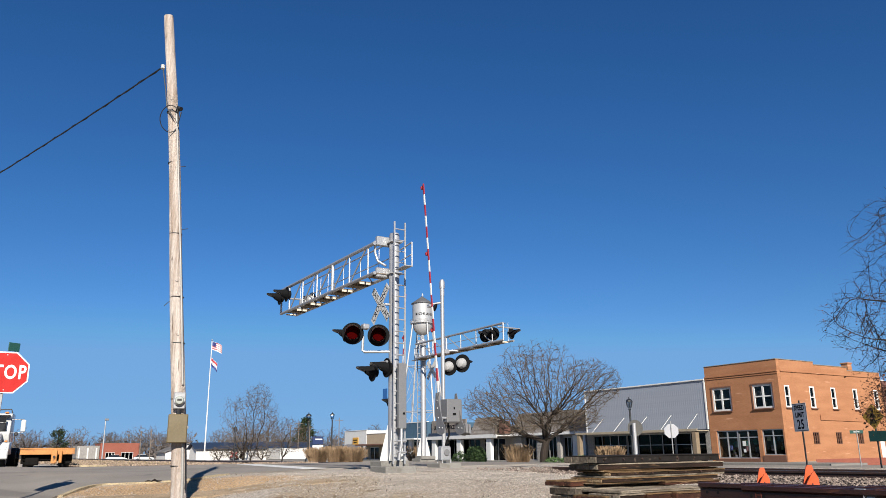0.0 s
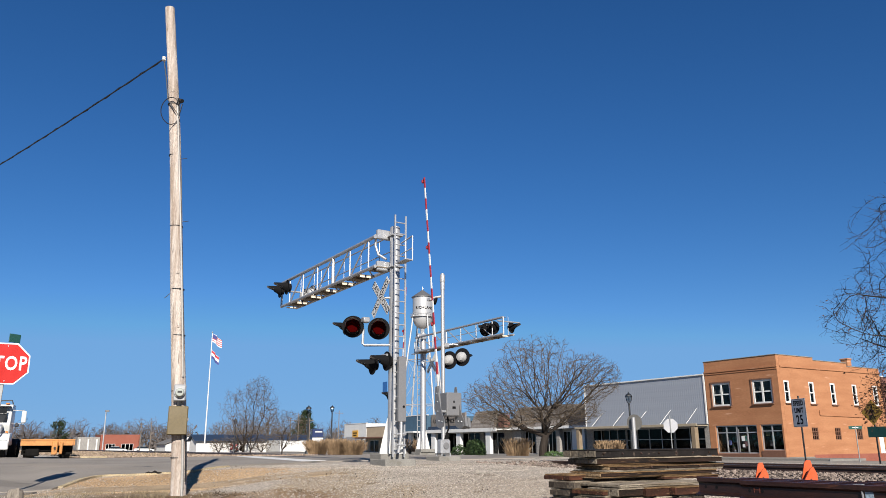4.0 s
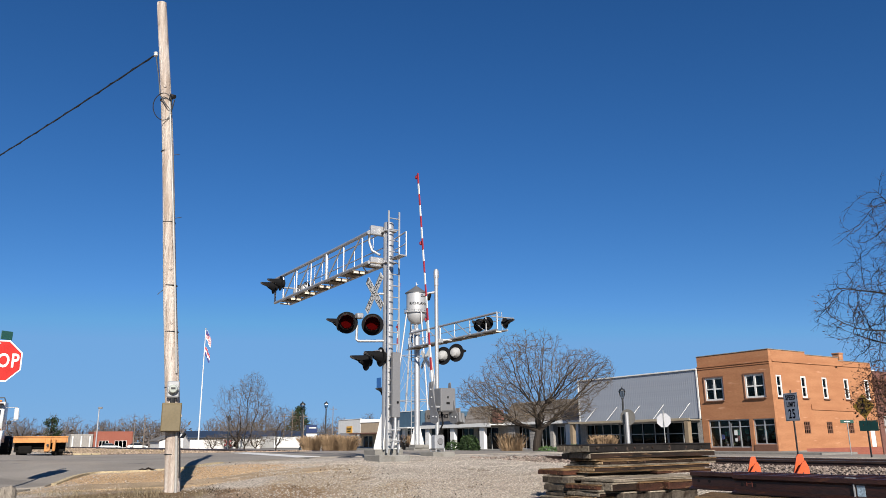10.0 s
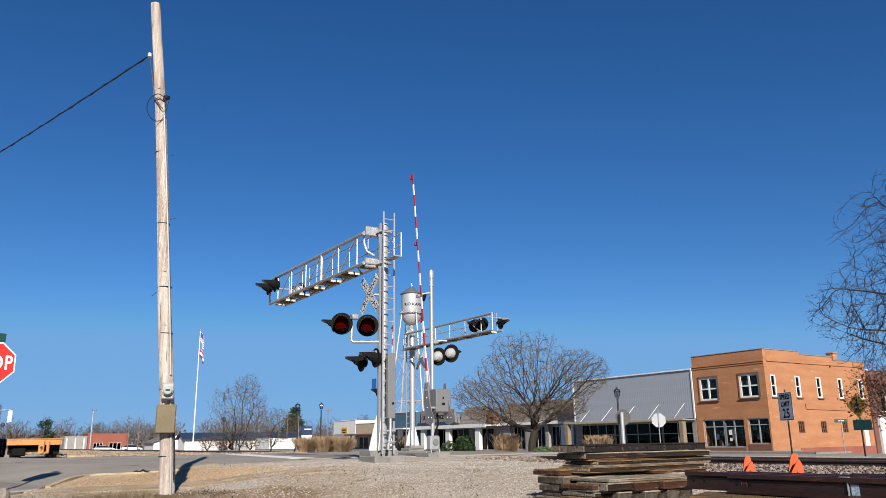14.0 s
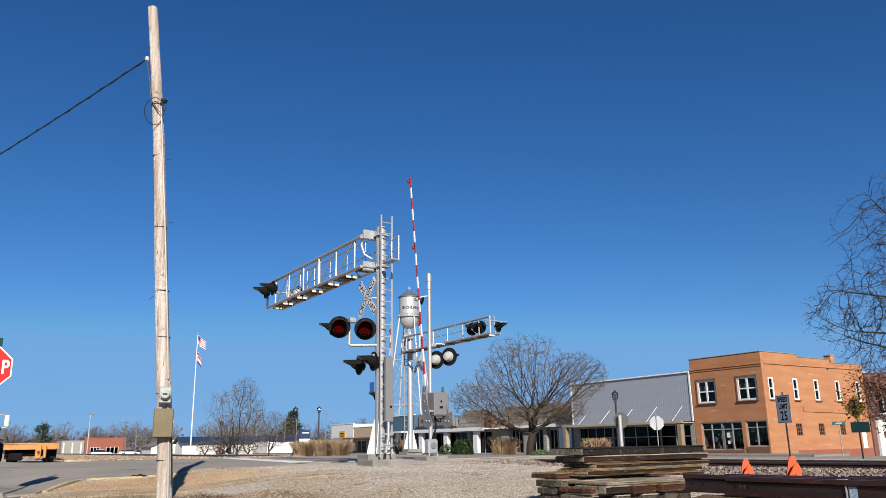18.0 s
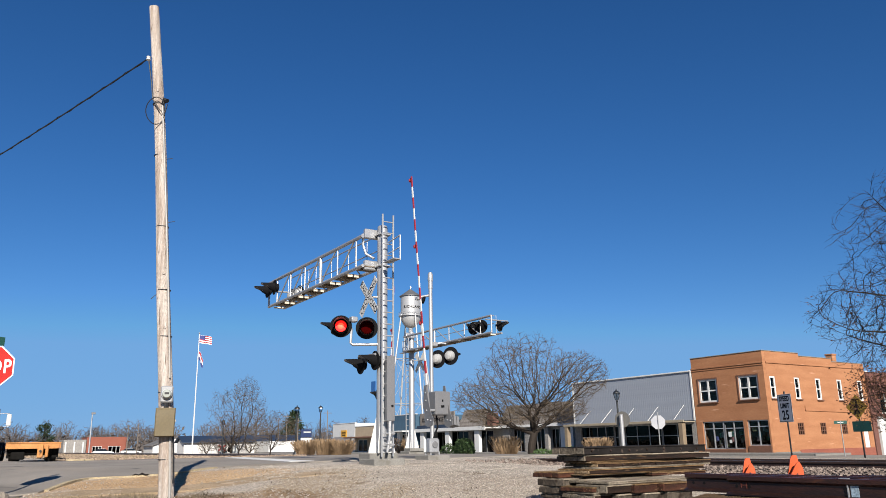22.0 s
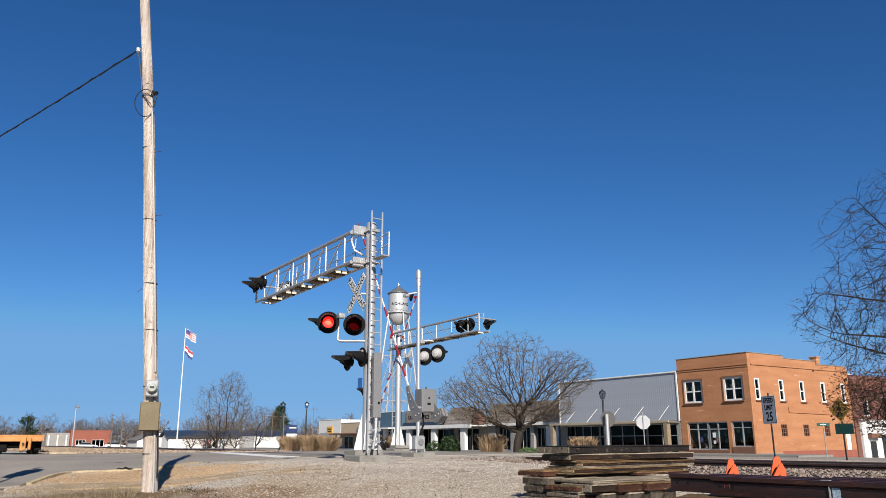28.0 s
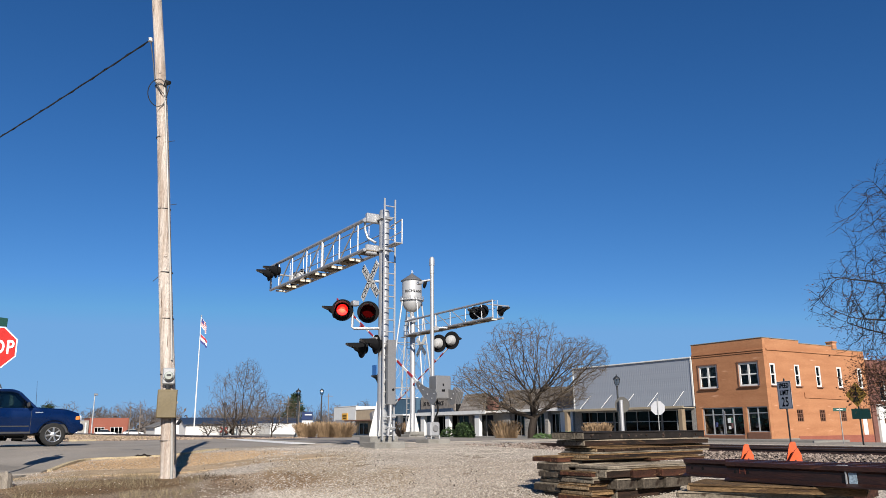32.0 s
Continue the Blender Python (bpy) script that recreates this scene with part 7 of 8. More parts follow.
# far woods: bare trees of four kinds, set many times over along the skyline
def wood_kind(seed, wide, high):
    r_ = random.Random(seed)
    limbs, twigs = Form(), Form()
    stems = [([Vector((0, 0, -0.5 + high * 0.32 * i / 4)) for i in range(5)], -1)]
    sk = branch_out(r_, crown_points(r_, [((0, 0, high * 0.62), (wide / 2, wide / 2, high * 0.38)), ((0, 0, high * 0.42), (wide / 2, wide / 2, high * 0.25))], 300, 0.5), stems, 0.5, 0.55, 0.1, 0.16, 34)
    skeleton_mesh(r_, *sk, 0.035, 3.0, limbs, twigs, 9.9, 1, 0.9, -0.3)
    return twigs


wood = Form()
r_ = random.Random(99)
kinds = [wood_kind(k, w_, h) for k, w_, h in ((1, 6.5, 9.0), (2, 5.0, 10.0), (3, 7.5, 8.0), (4, 4.0, 9.5))]
for i in range(200):
    a = radians(r_.uniform(-36, 2)) if i < 180 else radians(r_.uniform(2, 34))
    d = r_.uniform(270, 400)
    p, q = d * math.sin(a), d * math.cos(a)
    s_ = r_.uniform(0.8, 1.4) * (1.0 + 0.5 * noise.noise((a * 14, 0, 0)))
    kd = r_.choice(kinds)
    wood.add(kd.v, kd.f, Matrix.Translation((p * 0.545 - q * 0.839, p * 0.839 + q * 0.545, -1.5)) @ Matrix.Rotation(r_.uniform(0, 6.28), 4, "Z") @ Matrix.Scale(s_, 4))
tagged(part("distant_woods", wood, TWIG_FAR, None), "bare grey-brown woods along the skyline", "woods", kind="stuff")
hedge = Form()
for i in range(9000):
    a = radians(r_.uniform(-38, 36))
    d = r_.uniform(250, 330)
    p, q = d * math.sin(a), d * math.cos(a)
    x, y = p * 0.545 - q * 0.839, p * 0.839 + q * 0.545
    s_ = r_.uniform(0.5, 1.3)
    u = Vector((r_.gauss(0, 1), r_.gauss(0, 1), r_.gauss(0, 1))).normalized() * s_
    v_ = u.orthogonal().normalized() * s_ * 0.4
    c0 = Vector((x, y, -1.2 + abs(r_.gauss(0, 2.3))))
    hedge.add([c0 - u, c0 + v_, c0 + u, c0 - v_], [(0, 1, 2, 3)])
tagged(part("distant_brush", hedge, TWIG_FAR, None), "low brown brush below the woods", "brush", kind="stuff")

# ---- street furniture ----
LAMP_BLACK = mat("black_lamp_iron", (0.0172, 0.0189, 0.0206), 0.45, 0.2, var=0.15)
LAMP_GLASS = house_glass("lantern_glass", (0.62, 0.68, 0.72), 1.35)


def street_lamp(x, y, z, h):
    t = thing("street_lamp", "black cast-iron street lamp with a glass lantern", "street lamp", pose(x, y, z), "street lamps")
    part("base", Form().lathe([(0.2, 0), (0.2, 0.25), (0.12, 0.4), (0.09, 0.9)], 14), LAMP_BLACK, t, smooth=True)
    part("pole", Form().lathe([(0.075, 0.8), (0.055, h - 0.75), (0.09, h - 0.72), (0.06, h - 0.66)], 12), LAMP_BLACK, t, smooth=True)
    part("lantern", Form().lathe([(0.08, h - 0.64), (0.17, h - 0.5), (0.20, h - 0.3), (0.18, h - 0.22)], 8), LAMP_GLASS, t, "frosted glass lantern")
    part("cap", Form().lathe([(0.22, h - 0.24), (0.20, h - 0.16), (0.10, h - 0.08), (0.03, h - 0.04), (0.025, h + 0.05)], 12), LAMP_BLACK, t)
    for k in range(4):
        a = math.pi / 4 + math.pi / 2 * k
        part("rib", Form().rod((0.09 * math.cos(a), 0.09 * math.sin(a), h - 0.64), (0.21 * math.cos(a), 0.21 * math.sin(a), h - 0.23), 0.015), LAMP_BLACK, t)


street_lamp(-34.9, 35.75, -0.73, 4.35)
street_lamp(-55.6, 22.6, -0.3, 3.75)
street_lamp(-68.6, 30.3, -0.7, 4.9)
street_lamp(-81.3, 24.8, -0.6, 3.9)

# back of a stop sign, round warning sign
b = thing("stop_sign", "stop sign seen from its bare back on a thin post", "stop sign", pose(-29.84, 33.68, -0.74, 0, 0, 40))
part("panel", Form().slab(octagon(0.375), 0.006), SIGN_BACK, b, "bare pale aluminium back", at=pose(0, 0, 2.17))
part("post", Form().box(0, -0.03, 1.35, 0.05, 0.03, 2.75, 0.005), POST_GALV, b)
b = thing("round_sign", "round warning sign seen from the back on a thick post", "road sign", pose(-31.3, 32.3, -0.74, 0, 0, 20))
part("disc", Form().lathe([(0.455, -0.004), (0.455, 0.004)], 28, pose(0, 0.14, 2.37, 90, 0, 0)), mat("dull_sign_back", (0.189, 0.181, 0.163), 0.5, 0.5, var=0.2), b)
part("post", Form().rod((0, 0, -0.1), (0, 0, 2.65), 0.115, n=14), GALV, b, "thick galvanised post", smooth=True)

sp = thing("speed_limit_sign", "white speed limit sign on a dark steel post", "road sign", pose(-15.3, 23.47, level(-15.3, 23.47), 0, 0, -23))
zc = 1.44 - level(-15.3, 23.47)
pl = part("panel", Form().box(0, 0, zc, 0.76, 0.006, 0.91, 0.003), SIGN_WHITE, sp, "white panel with black border")
for z, s_, tx in ((0.30, 0.215, "SPEED"), (0.07, 0.215, "LIMIT"), (-0.24, 0.42, "25")):
    words("lettering", tx, s_, BLACK, pl, pose(0, -0.006, zc + z) @ Matrix.Diagonal((0.86, 1, 1, 1)), 0.001, 1.1, bold=0.010)
part("border", Form().box(0, -0.005, zc + 0.43, 0.70, 0.003, 0.014).box(0, -0.005, zc - 0.43, 0.70, 0.003, 0.014).box(-0.35, -0.005, zc, 0.014, 0.003, 0.86).box(0.35, -0.005, zc, 0.014, 0.003, 0.86), BLACK, pl)
part("post", Form().box(0, 0.03, zc / 2 + 0.2, 0.06, 0.03, zc + 0.7, 0.005), mat("dark_post", (0.0516, 0.0516, 0.0516), 0.6, 0.4), sp)

pd = thing("crosswalk_sign", "yellow diamond walking sign above a green plate, in shade", "road sign", pose(-18.3, 33.3, -0.74, 0, 0, -10))
zc = 1.72 + 0.74
d = part("diamond", Form().box(0, 0, 0, 0.76, 0.008, 0.76, 0.004), YELLOW_SIGN, pd, "yellow diamond panel", at=pose(0, 0, zc, 0, 45, 0))
part("symbol", Form().lathe([(0.05, 0), (0.05, 0.004)], 10, pose(0, -0.005, zc + 0.24, 90, 0, 0)).rod((0, -0.008, zc + 0.17), (0, -0.008, zc - 0.04), 0.035, n=6).rod((0, -0.008, zc - 0.04), (0.12, -0.008, zc - 0.27), 0.026, n=6).rod((0, -0.008, zc - 0.04), (-0.11, -0.008, zc - 0.27), 0.026, n=6).rod((0, -0.008, zc + 0.14), (0.13, -0.008, zc - 0.02), 0.02, n=6).rod((0, -0.008, zc + 0.14), (-0.12, -0.008, zc + 0.0), 0.02, n=6), BLACK, pd, "black walking symbol")
part("green_plate", Form().box(0.12, 0, zc - 0.82, 0.92, 0.008, 0.44, 0.004), GREEN_SIGN, pd, "dark green plate")
part("post", Form().box(0.02, 0.03, zc / 2 - 0.1, 0.07, 0.035, zc + 0.2, 0.005), mat("dark_post", (0.043, 0.043, 0.043), 0.6, 0.4), pd)
nm = thing("street_name_sign", "green street name blades on a thin post", "road sign", pose(-27.4, 47.7, -0.74, 0, 0, 35))
part("post", Form().rod((0, 0, 0), (0, 0, 2.2), 0.03), POST_GALV, nm)
bl = part("blade", Form().box(0, 0, 2.1, 0.75, 0.02, 0.2, 0.005), GREEN_SIGN, nm, at=pose(0, 0, 0, 0, 0, 0))
part("blade_bar", Form().box(0, -0.014, 2.1, 0.34, 0.004, 0.045), SIGN_WHITE, bl)
dn = thing("diamond_sign", "diamond sign seen from its dull back", "road sign", pose(-24.6, 52.2, -1.0, 0, 0, 25))
part("diamond", Form().box(0, 0, 0, 0.76, 0.008, 0.76, 0.004), SIGN_BACK, dn, at=pose(0, 0, 2.3, 0, 45, 0))
part("post", Form().rod((0, -0.03, 0), (0, -0.03, 2.6), 0.04), POST_GALV, dn)

# ---- flagpole ----
fp = thing("flagpole", "tall white flagpole beside the road", "flagpole", pose(-96.6, 25.8, -0.8))
part("shaft", Form().rod((0, 0, 0), (0, 0, 15.2), 0.09, 0.05, 12), WHITE, fp, smooth=True)
part("ball", Form().lathe([(0.02, 15.2), (0.12, 15.3), (0.02, 15.42)], 12), ALU_PAINT, fp, smooth=True)
part("foot", Form().lathe([(0.5, 0), (0.45, 0.3)], 14), CONCRETE, fp)
CLOTH_RED, CLOTH_WHITE, CLOTH_BLUE = plain("flag_red", (0.33, 0.03, 0.04), 0.8), plain("flag_white", (0.6, 0.6, 0.6), 0.8), plain("flag_blue", (0.03, 0.04, 0.16), 0.8)


def flag(label, z, ln, h, bands, canton=None):
    """A flag of upright strips that hang side by side from the hoist; each strip is moved on its own."""
    t = thing("flag", label, "flag", pose(-96.6, 25.8, z, 0, 0, 57), "flags")
    strips, n_, m_ = [], 10, len(bands)
    w_ = ln / n_
    for i in range(n_):
        strip = part("cloth_strip", Form().box(w_ / 2, 0.004, -h / 2, w_, 0.003, h), CLOTH_WHITE, t, at=pose(0.08 + w_ * i, 0, 0))
        for j, tone in enumerate(bands):
            if canton and i < 4 and j < m_ / 2:
                tone = canton
            za, zb = -h * j / m_, -h * (j + 1) / m_
            part("cloth_band", Form().add([(0, -0.006, za), (w_, -0.006, za - w_ * 0.35), (w_, -0.006, zb - w_ * 0.35), (0, -0.006, zb), (0, 0.012, za), (w_, 0.012, za - w_ * 0.35), (w_, 0.012, zb - w_ * 0.35), (0, 0.012, zb)],
                                          [(0, 3, 2, 1), (4, 5, 6, 7), (0, 1, 5, 4), (3, 7, 6, 2), (0, 4, 7, 3), (1, 2, 6, 5)]), tone, strip)
        strips.append(strip)
    return strips, w_


flag_us = flag("striped red and white flag with a dark blue corner", 14.3, 1.75, 1.0, [CLOTH_RED, CLOTH_WHITE] * 4, CLOTH_BLUE)
flag_state = flag("red, white and blue banded flag", 12.2, 1.6, 0.95, [CLOTH_RED, CLOTH_RED, CLOTH_WHITE, CLOTH_WHITE, CLOTH_BLUE, CLOTH_BLUE])

# ---- far poles ----
def mast_pole(label, x, y, h, r, arms=0, mat_=None, head=False):
    t = thing("light_pole" if head else "power_pole", label, "pole", pose(x, y, -1.0))
    part("shaft", Form().rod((0, 0, 0), (0, 0, h), r, r * 0.7, 8), mat_ or BARK_PALE, t)
    for k in range(arms):
        part("cross_arm", Form().box(0, 0, h - 0.5 - 0.9 * k, 0.1, 1.7, 0.1), mat_ or BARK_PALE, t)
    if head:
        part("lamp_head", Form().box(0, 0.15, h + 0.1, 0.3, 0.6, 0.3, 0.05), STEEL_GREY, t)


mast_pole("white light pole by the red building", -128.5, 18.9, 6.7, 0.11, 0, GALV, True)
for i, (dx, dy) in enumerate(((-140.5, 53.5), (-141.5, 55.5), (-140, 57.2))):
    mast_pole("pale wooden power pole with cross arms", dx, dy, 6.6 + 0.9 * (i == 1), 0.11, 2 if i == 1 else 1, BARK_PALE)
mast_pole("wooden power pole by the cedar", -137.5, 62.2, 8.0, 0.1, 1)
mast_pole("wooden power pole near the houses", -146.0, 27.6, 5.6, 0.09, 0)
mast_pole("wooden power pole near the houses", -145.5, 29.2, 5.9, 0.09, 0)
mast_pole("wooden power pole behind the shops", -140.0, 77.0, 10.5, 0.1, 2)


# ---- blue pickup ----
BLUE_PAINT = mat("metallic_blue_paint", (0.0006, 0.018, 0.085), 0.25, 0.7, var=0.06, scale=2, fine=20, bump=0.0, coat=0.25)
TYRE = mat("tyre_rubber", (0.0172, 0.0172, 0.0172), 0.85, var=0.2, scale=6, fine=40, bump=0.2)
CHROME = mat("alloy", (0.533, 0.533, 0.533), 0.3, 0.9, var=0.08)
PLASTIC = mat("dark_plastic", (0.0172, 0.0172, 0.0189), 0.6, var=0.15)
AMBER = plain("amber_lens", (0.55, 0.17, 0.03), 0.25, coat=0.5)
CLEAR = plain("clear_lens", (0.7, 0.72, 0.72), 0.15, coat=0.5)
CAR_GLASS = house_glass("car_glass", (0.35, 0.42, 0.42), 1.5)
SEAT = mat("grey_seat_cloth", (0.103, 0.103, 0.107), 0.9, var=0.2)


def soften(ob_, width, seg=3):
    mod = ob_.modifiers.new("soft", "BEVEL")
    mod.width, mod.segments, mod.limit_method, mod.angle_limit = width, seg, "ANGLE", radians(25)
    ob_.data.shade_smooth()
    return ob_


def wheel(parent, x, y, r, w_, side_, spokes=7):
    wh = part("wheel", Form().lathe([(r * 0.66, -w_ / 2), (r * 0.9, -w_ / 2), (r, -w_ * 0.36), (r, w_ * 0.36), (r * 0.9, w_ / 2), (r * 0.66, w_ / 2)], 30, pose(0, 0, 0, 90, 0, 0)), TYRE, parent, "black tyre", smooth=True, at=pose(x, y, r))
    o = side_ * w_ / 2
    part("rim", Form().lathe([(r * 0.66, 0), (r * 0.64, 0.015), (r * 0.57, 0.0), (r * 0.55, -0.05)], 28, pose(0, o * 0.96, 0, 90 if side_ < 0 else -90, 0, 0)), CHROME, wh, "alloy rim", smooth=True)
    part("brake_disc", Form().lathe([(r * 0.5, -0.005), (r * 0.5, 0.005)], 20, pose(0, o * 0.45, 0, 90, 0, 0)), PLASTIC, wh)
    f = Form()
    for k in range(spokes):
        a = 2 * math.pi * k / spokes
        ca, sa = math.cos(a), math.sin(a)
        f.rod((0.05 * ca, o * 0.9, 0.05 * sa), (r * 0.58 * ca, o * 0.88, r * 0.58 * sa), 0.024, 0.032, 6)
    f.lathe([(0.075, -0.02), (0.07, 0.03), (0.03, 0.045)], 16, pose(0, o * 0.9, 0, 90 if side_ < 0 else -90, 0, 0))
    part("spokes", f, CHROME, wh, "alloy spokes and hub")
    return wh


def arch(cx, r, z0, n_=12):
    """Points of a wheel opening, front to rear going over the top."""
    a0 = math.asin((z0 - 0.335) / r)
    return [(cx + r * math.cos(a), 0.335 + r * math.sin(a)) for a in [a0 + (math.pi - 2 * a0) * i / n_ for i in range(n_ + 1)]]


PICK_X, PICK_Z = -26.25, 0.035
pick = thing("pickup_truck", "dark metallic blue pickup truck with alloy wheels", "pickup truck", pose(PICK_X, -6, PICK_Z, 0, 0, 90))
FRONT, WB = 0.70, 2.85        # front axle at x = 0, nose at x = FRONT
z0 = 0.36
side_outline = [(FRONT - 0.06, z0 + 0.04), (FRONT, 0.55), (FRONT - 0.01, 0.80), (FRONT - 0.06, 0.95), (0.30, 1.04), (-0.62, 1.10), (-2.05, 1.10), (-2.08, 1.12), (-3.92, 1.12), (-3.95, 0.75), (-3.92, 0.5)]
side_outline += [(-3.2, 0.44)] + arch(-WB, 0.42, 0.42)[::-1] + [(-2.3, z0), (-0.6, z0)] + arch(0.0, 0.42, 0.40)[::-1] + [(0.52, z0)]
for s_ in (-1, 1):
    soften(part("side_panel", Form().slab(side_outline, 0.05, Matrix.Translation((0, s_ * 0.85 - 0.025, 0))), BLUE_PAINT, pick, "blue side panel"), 0.018)
    part("wheel_arch_lip", Form().tube([(x, s_ * 0.88, z) for x, z in arch(0, 0.43, 0.42)], 0.022, 6), BLUE_PAINT, pick)
    part("arch_liner", Form().slab(arch(0.0, 0.40, 0.38), 0.3, Matrix.Translation((0, s_ * 0.65 - 0.15, 0))), PLASTIC, pick, "dark wheel housing")
    part("sill_trim", Form().box(-1.4, s_ * 0.872, 0.58, 1.5, 0.02, 0.035, 0.008).box(-1.4, s_ * 0.872, 0.40, 1.6, 0.02, 0.06, 0.01), PLASTIC, pick)
soften(part("hood", Form().slab([(FRONT - 0.05, 0.62), (FRONT + 0.01, 0.68), (FRONT - 0.01, 0.86), (FRONT - 0.10, 0.97), (0.30, 1.065), (-0.60, 1.13), (-0.66, 1.0), (-0.6, 0.62)], 1.64, Matrix.Translation((0, -0.82, 0))), BLUE_PAINT, pick, "blue bonnet"), 0.05)
soften(part("front_bumper", Form().box(FRONT + 0.0, 0, 0.54, 0.22, 1.72, 0.22, 0.05), BLUE_PAINT, pick, "blue front bumper"), 0.02)
part("grille", Form().box(FRONT + 0.0, 0, 0.79, 0.04, 0.95, 0.2, 0.02), PLASTIC, pick)
for s_ in (-1, 1):
    hl = part("headlight", Form().box(FRONT - 0.03, s_ * 0.66, 0.80, 0.12, 0.36, 0.17, 0.03), CLEAR, pick)
    part("turn_signal", Form().box(FRONT - 0.08, s_ * 0.855, 0.81, 0.13, 0.06, 0.13, 0.02), AMBER, pick, "amber corner lamp")
part("chassis", Form().box(-1.5, 0, 0.42, 4.2, 1.2, 0.2, 0.03).box(-0.9, 0.5, 0.3, 0.5, 0.3, 0.12, 0.03), PLASTIC, pick, "dark underbody")
part("bed_floor", Form().box(-3.0, 0, 0.75, 1.85, 1.6, 0.08).box(-3.93, 0, 0.85, 0.05, 1.6, 0.5).box(-2.06, 0, 0.9, 0.05, 1.6, 0.45), BLUE_PAINT, pick, "blue cargo bed")
# cab: pillars and roof round real openings
cab_side = [(-0.52, 1.09), (-0.98, 1.534), (-1.16, 1.595), (-1.88, 1.595), (-2.02, 1.499), (-2.06, 1.09)]
win_out = [(-0.75, 1.13), (-1.08, 1.473), (-1.18, 1.516), (-1.62, 1.516), (-1.64, 1.13)]
for s_ in (-1, 1):
    f = Form()
    for a, b_ in zip(cab_side, cab_side[1:]):
        f.rod((a[0], s_ * (0.82 - 0.19 * (a[1] - 1.09)), a[1]), (b_[0], s_ * (0.82 - 0.19 * (b_[1] - 1.09)), b_[1]), 0.045, n=8)
    f.rod((-1.66, s_ * 0.82, 1.09), (-1.64, s_ * 0.72, 1.569), 0.05, n=8)
    part("pillars", f, BLUE_PAINT, pick, "blue roof pillars", smooth=True)
    m = Matrix.Translation((0, s_ * 0.80, 1.09)) @ Matrix.Rotation(radians(s_ * 10.5), 4, "X") @ Matrix.Translation((0, 0, -1.09))
    part("side_window", Form().slab([(-0.56, 1.10), (-0.97, 1.516), (-1.14, 1.560), (-1.64, 1.560), (-1.66, 1.10)], 0.01, m), CAR_GLASS, pick).visible_shadow = False
    part("rear_quarter_window", Form().slab([(-1.68, 1.10), (-1.67, 1.560), (-1.88, 1.560), (-1.99, 1.490), (-2.02, 1.10)], 0.01, m), CAR_GLASS, pick).visible_shadow = False
    mir = part("mirror", Form().box(-0.72, s_ * 0.98, 1.19, 0.10, 0.2, 0.16, 0.04), PLASTIC, pick, "black door mirror")
    part("door_handle", Form().box(-1.5, s_ * 0.885, 0.98, 0.16, 0.03, 0.04, 0.01), PLASTIC, pick)
    part("door_seam", Form().rod((-0.62, s_ * 0.876, 0.42), (-0.62, s_ * 0.876, 1.08), 0.006, n=4).rod((-1.68, s_ * 0.876, 0.42), (-1.68, s_ * 0.876, 1.08), 0.006, n=4), PLASTIC, pick)
    part("badge", Form().box(-0.42, s_ * 0.877, 0.97, 0.2, 0.006, 0.03), CHROME, pick, "small bright badge")
soften(part("roof", Form().slab([(-0.99, 1.551), (-1.15, 1.599), (-1.5, 1.621), (-1.9, 1.599), (-1.98, 1.534), (-1.9, 1.560), (-1.5, 1.577), (-1.15, 1.560)], 1.377, Matrix.Translation((0, -0.71, 0))), BLUE_PAINT, pick, "blue roof"), 0.02)
part("windscreen", Form().add([(-0.52, -0.78, 1.11), (-0.52, 0.78, 1.11), (-1.0, 0.69, 1.551), (-1.0, -0.69, 1.551)], [(0, 1, 2, 3)]), CAR_GLASS, pick).visible_shadow = False
part("rear_window", Form().add([(-2.05, -0.76, 1.11), (-2.05, 0.76, 1.11), (-1.98, 0.69, 1.534), (-1.98, -0.69, 1.534)], [(3, 2, 1, 0)]), CAR_GLASS, pick).visible_shadow = False
for y in (-0.38, 0.38):
    part("seat", Form().box(-1.55, y, 0.95, 0.5, 0.5, 0.35, 0.06).box(-1.78, y, 1.15, 0.16, 0.5, 0.6, 0.06).box(-1.80, y, 1.43, 0.1, 0.26, 0.16, 0.05), SEAT, pick, "grey seat")
part("dashboard", Form().box(-0.72, 0, 1.02, 0.34, 1.5, 0.22, 0.05), PLASTIC, pick)
part("aerial", Form().rod((-0.52, -0.78, 1.12), (-0.56, -0.78, 1.88), 0.006, 0.003, 5), PLASTIC, pick, "thin aerial")
part("wiper", Form().rod((-0.5, -0.5, 1.12), (-0.66, 0.1, 1.27), 0.01, n=5), PLASTIC, pick)
pick_wheels = []
for x in (0.0, -WB):
    for s_ in (-1, 1):
        pick_wheels.append(wheel(pick, x, s_ * 0.76, 0.335, 0.22, s_))

# ---- white tractor, nose towards the street, and its orange trailer ----
WHITE_CAB = mat("white_truck_paint", (0.50, 0.515, 0.50), 0.4, var=0.1, scale=2, fine=20, coat=0.3, spots=((0.2, 0.19, 0.17), 0.06))
TRAILER_ORANGE = mat("faded_orange_paint", (0.45, 0.19, 0.045), 0.6, var=0.3, scale=1.5, fine=20, bump=0.1, spots=((0.16, 0.07, 0.03), 0.16))
TRUCK_Z = -0.05
trk = thing("semi_truck", "white semi truck with chrome grille and frame mirrors, parked", "truck", pose(-42.3, 0.98, TRUCK_Z, 0, 0, -9))
soften(part("cab", Form().slab([(-0.2, 1.0), (0.0, 1.60), (-0.22, 2.42), (-0.4, 2.55), (-1.5, 2.55), (-1.55, 1.0)], 2.1, Matrix.Translation((0, -1.05, 0))), WHITE_CAB, trk, "white cab"), 0.06)
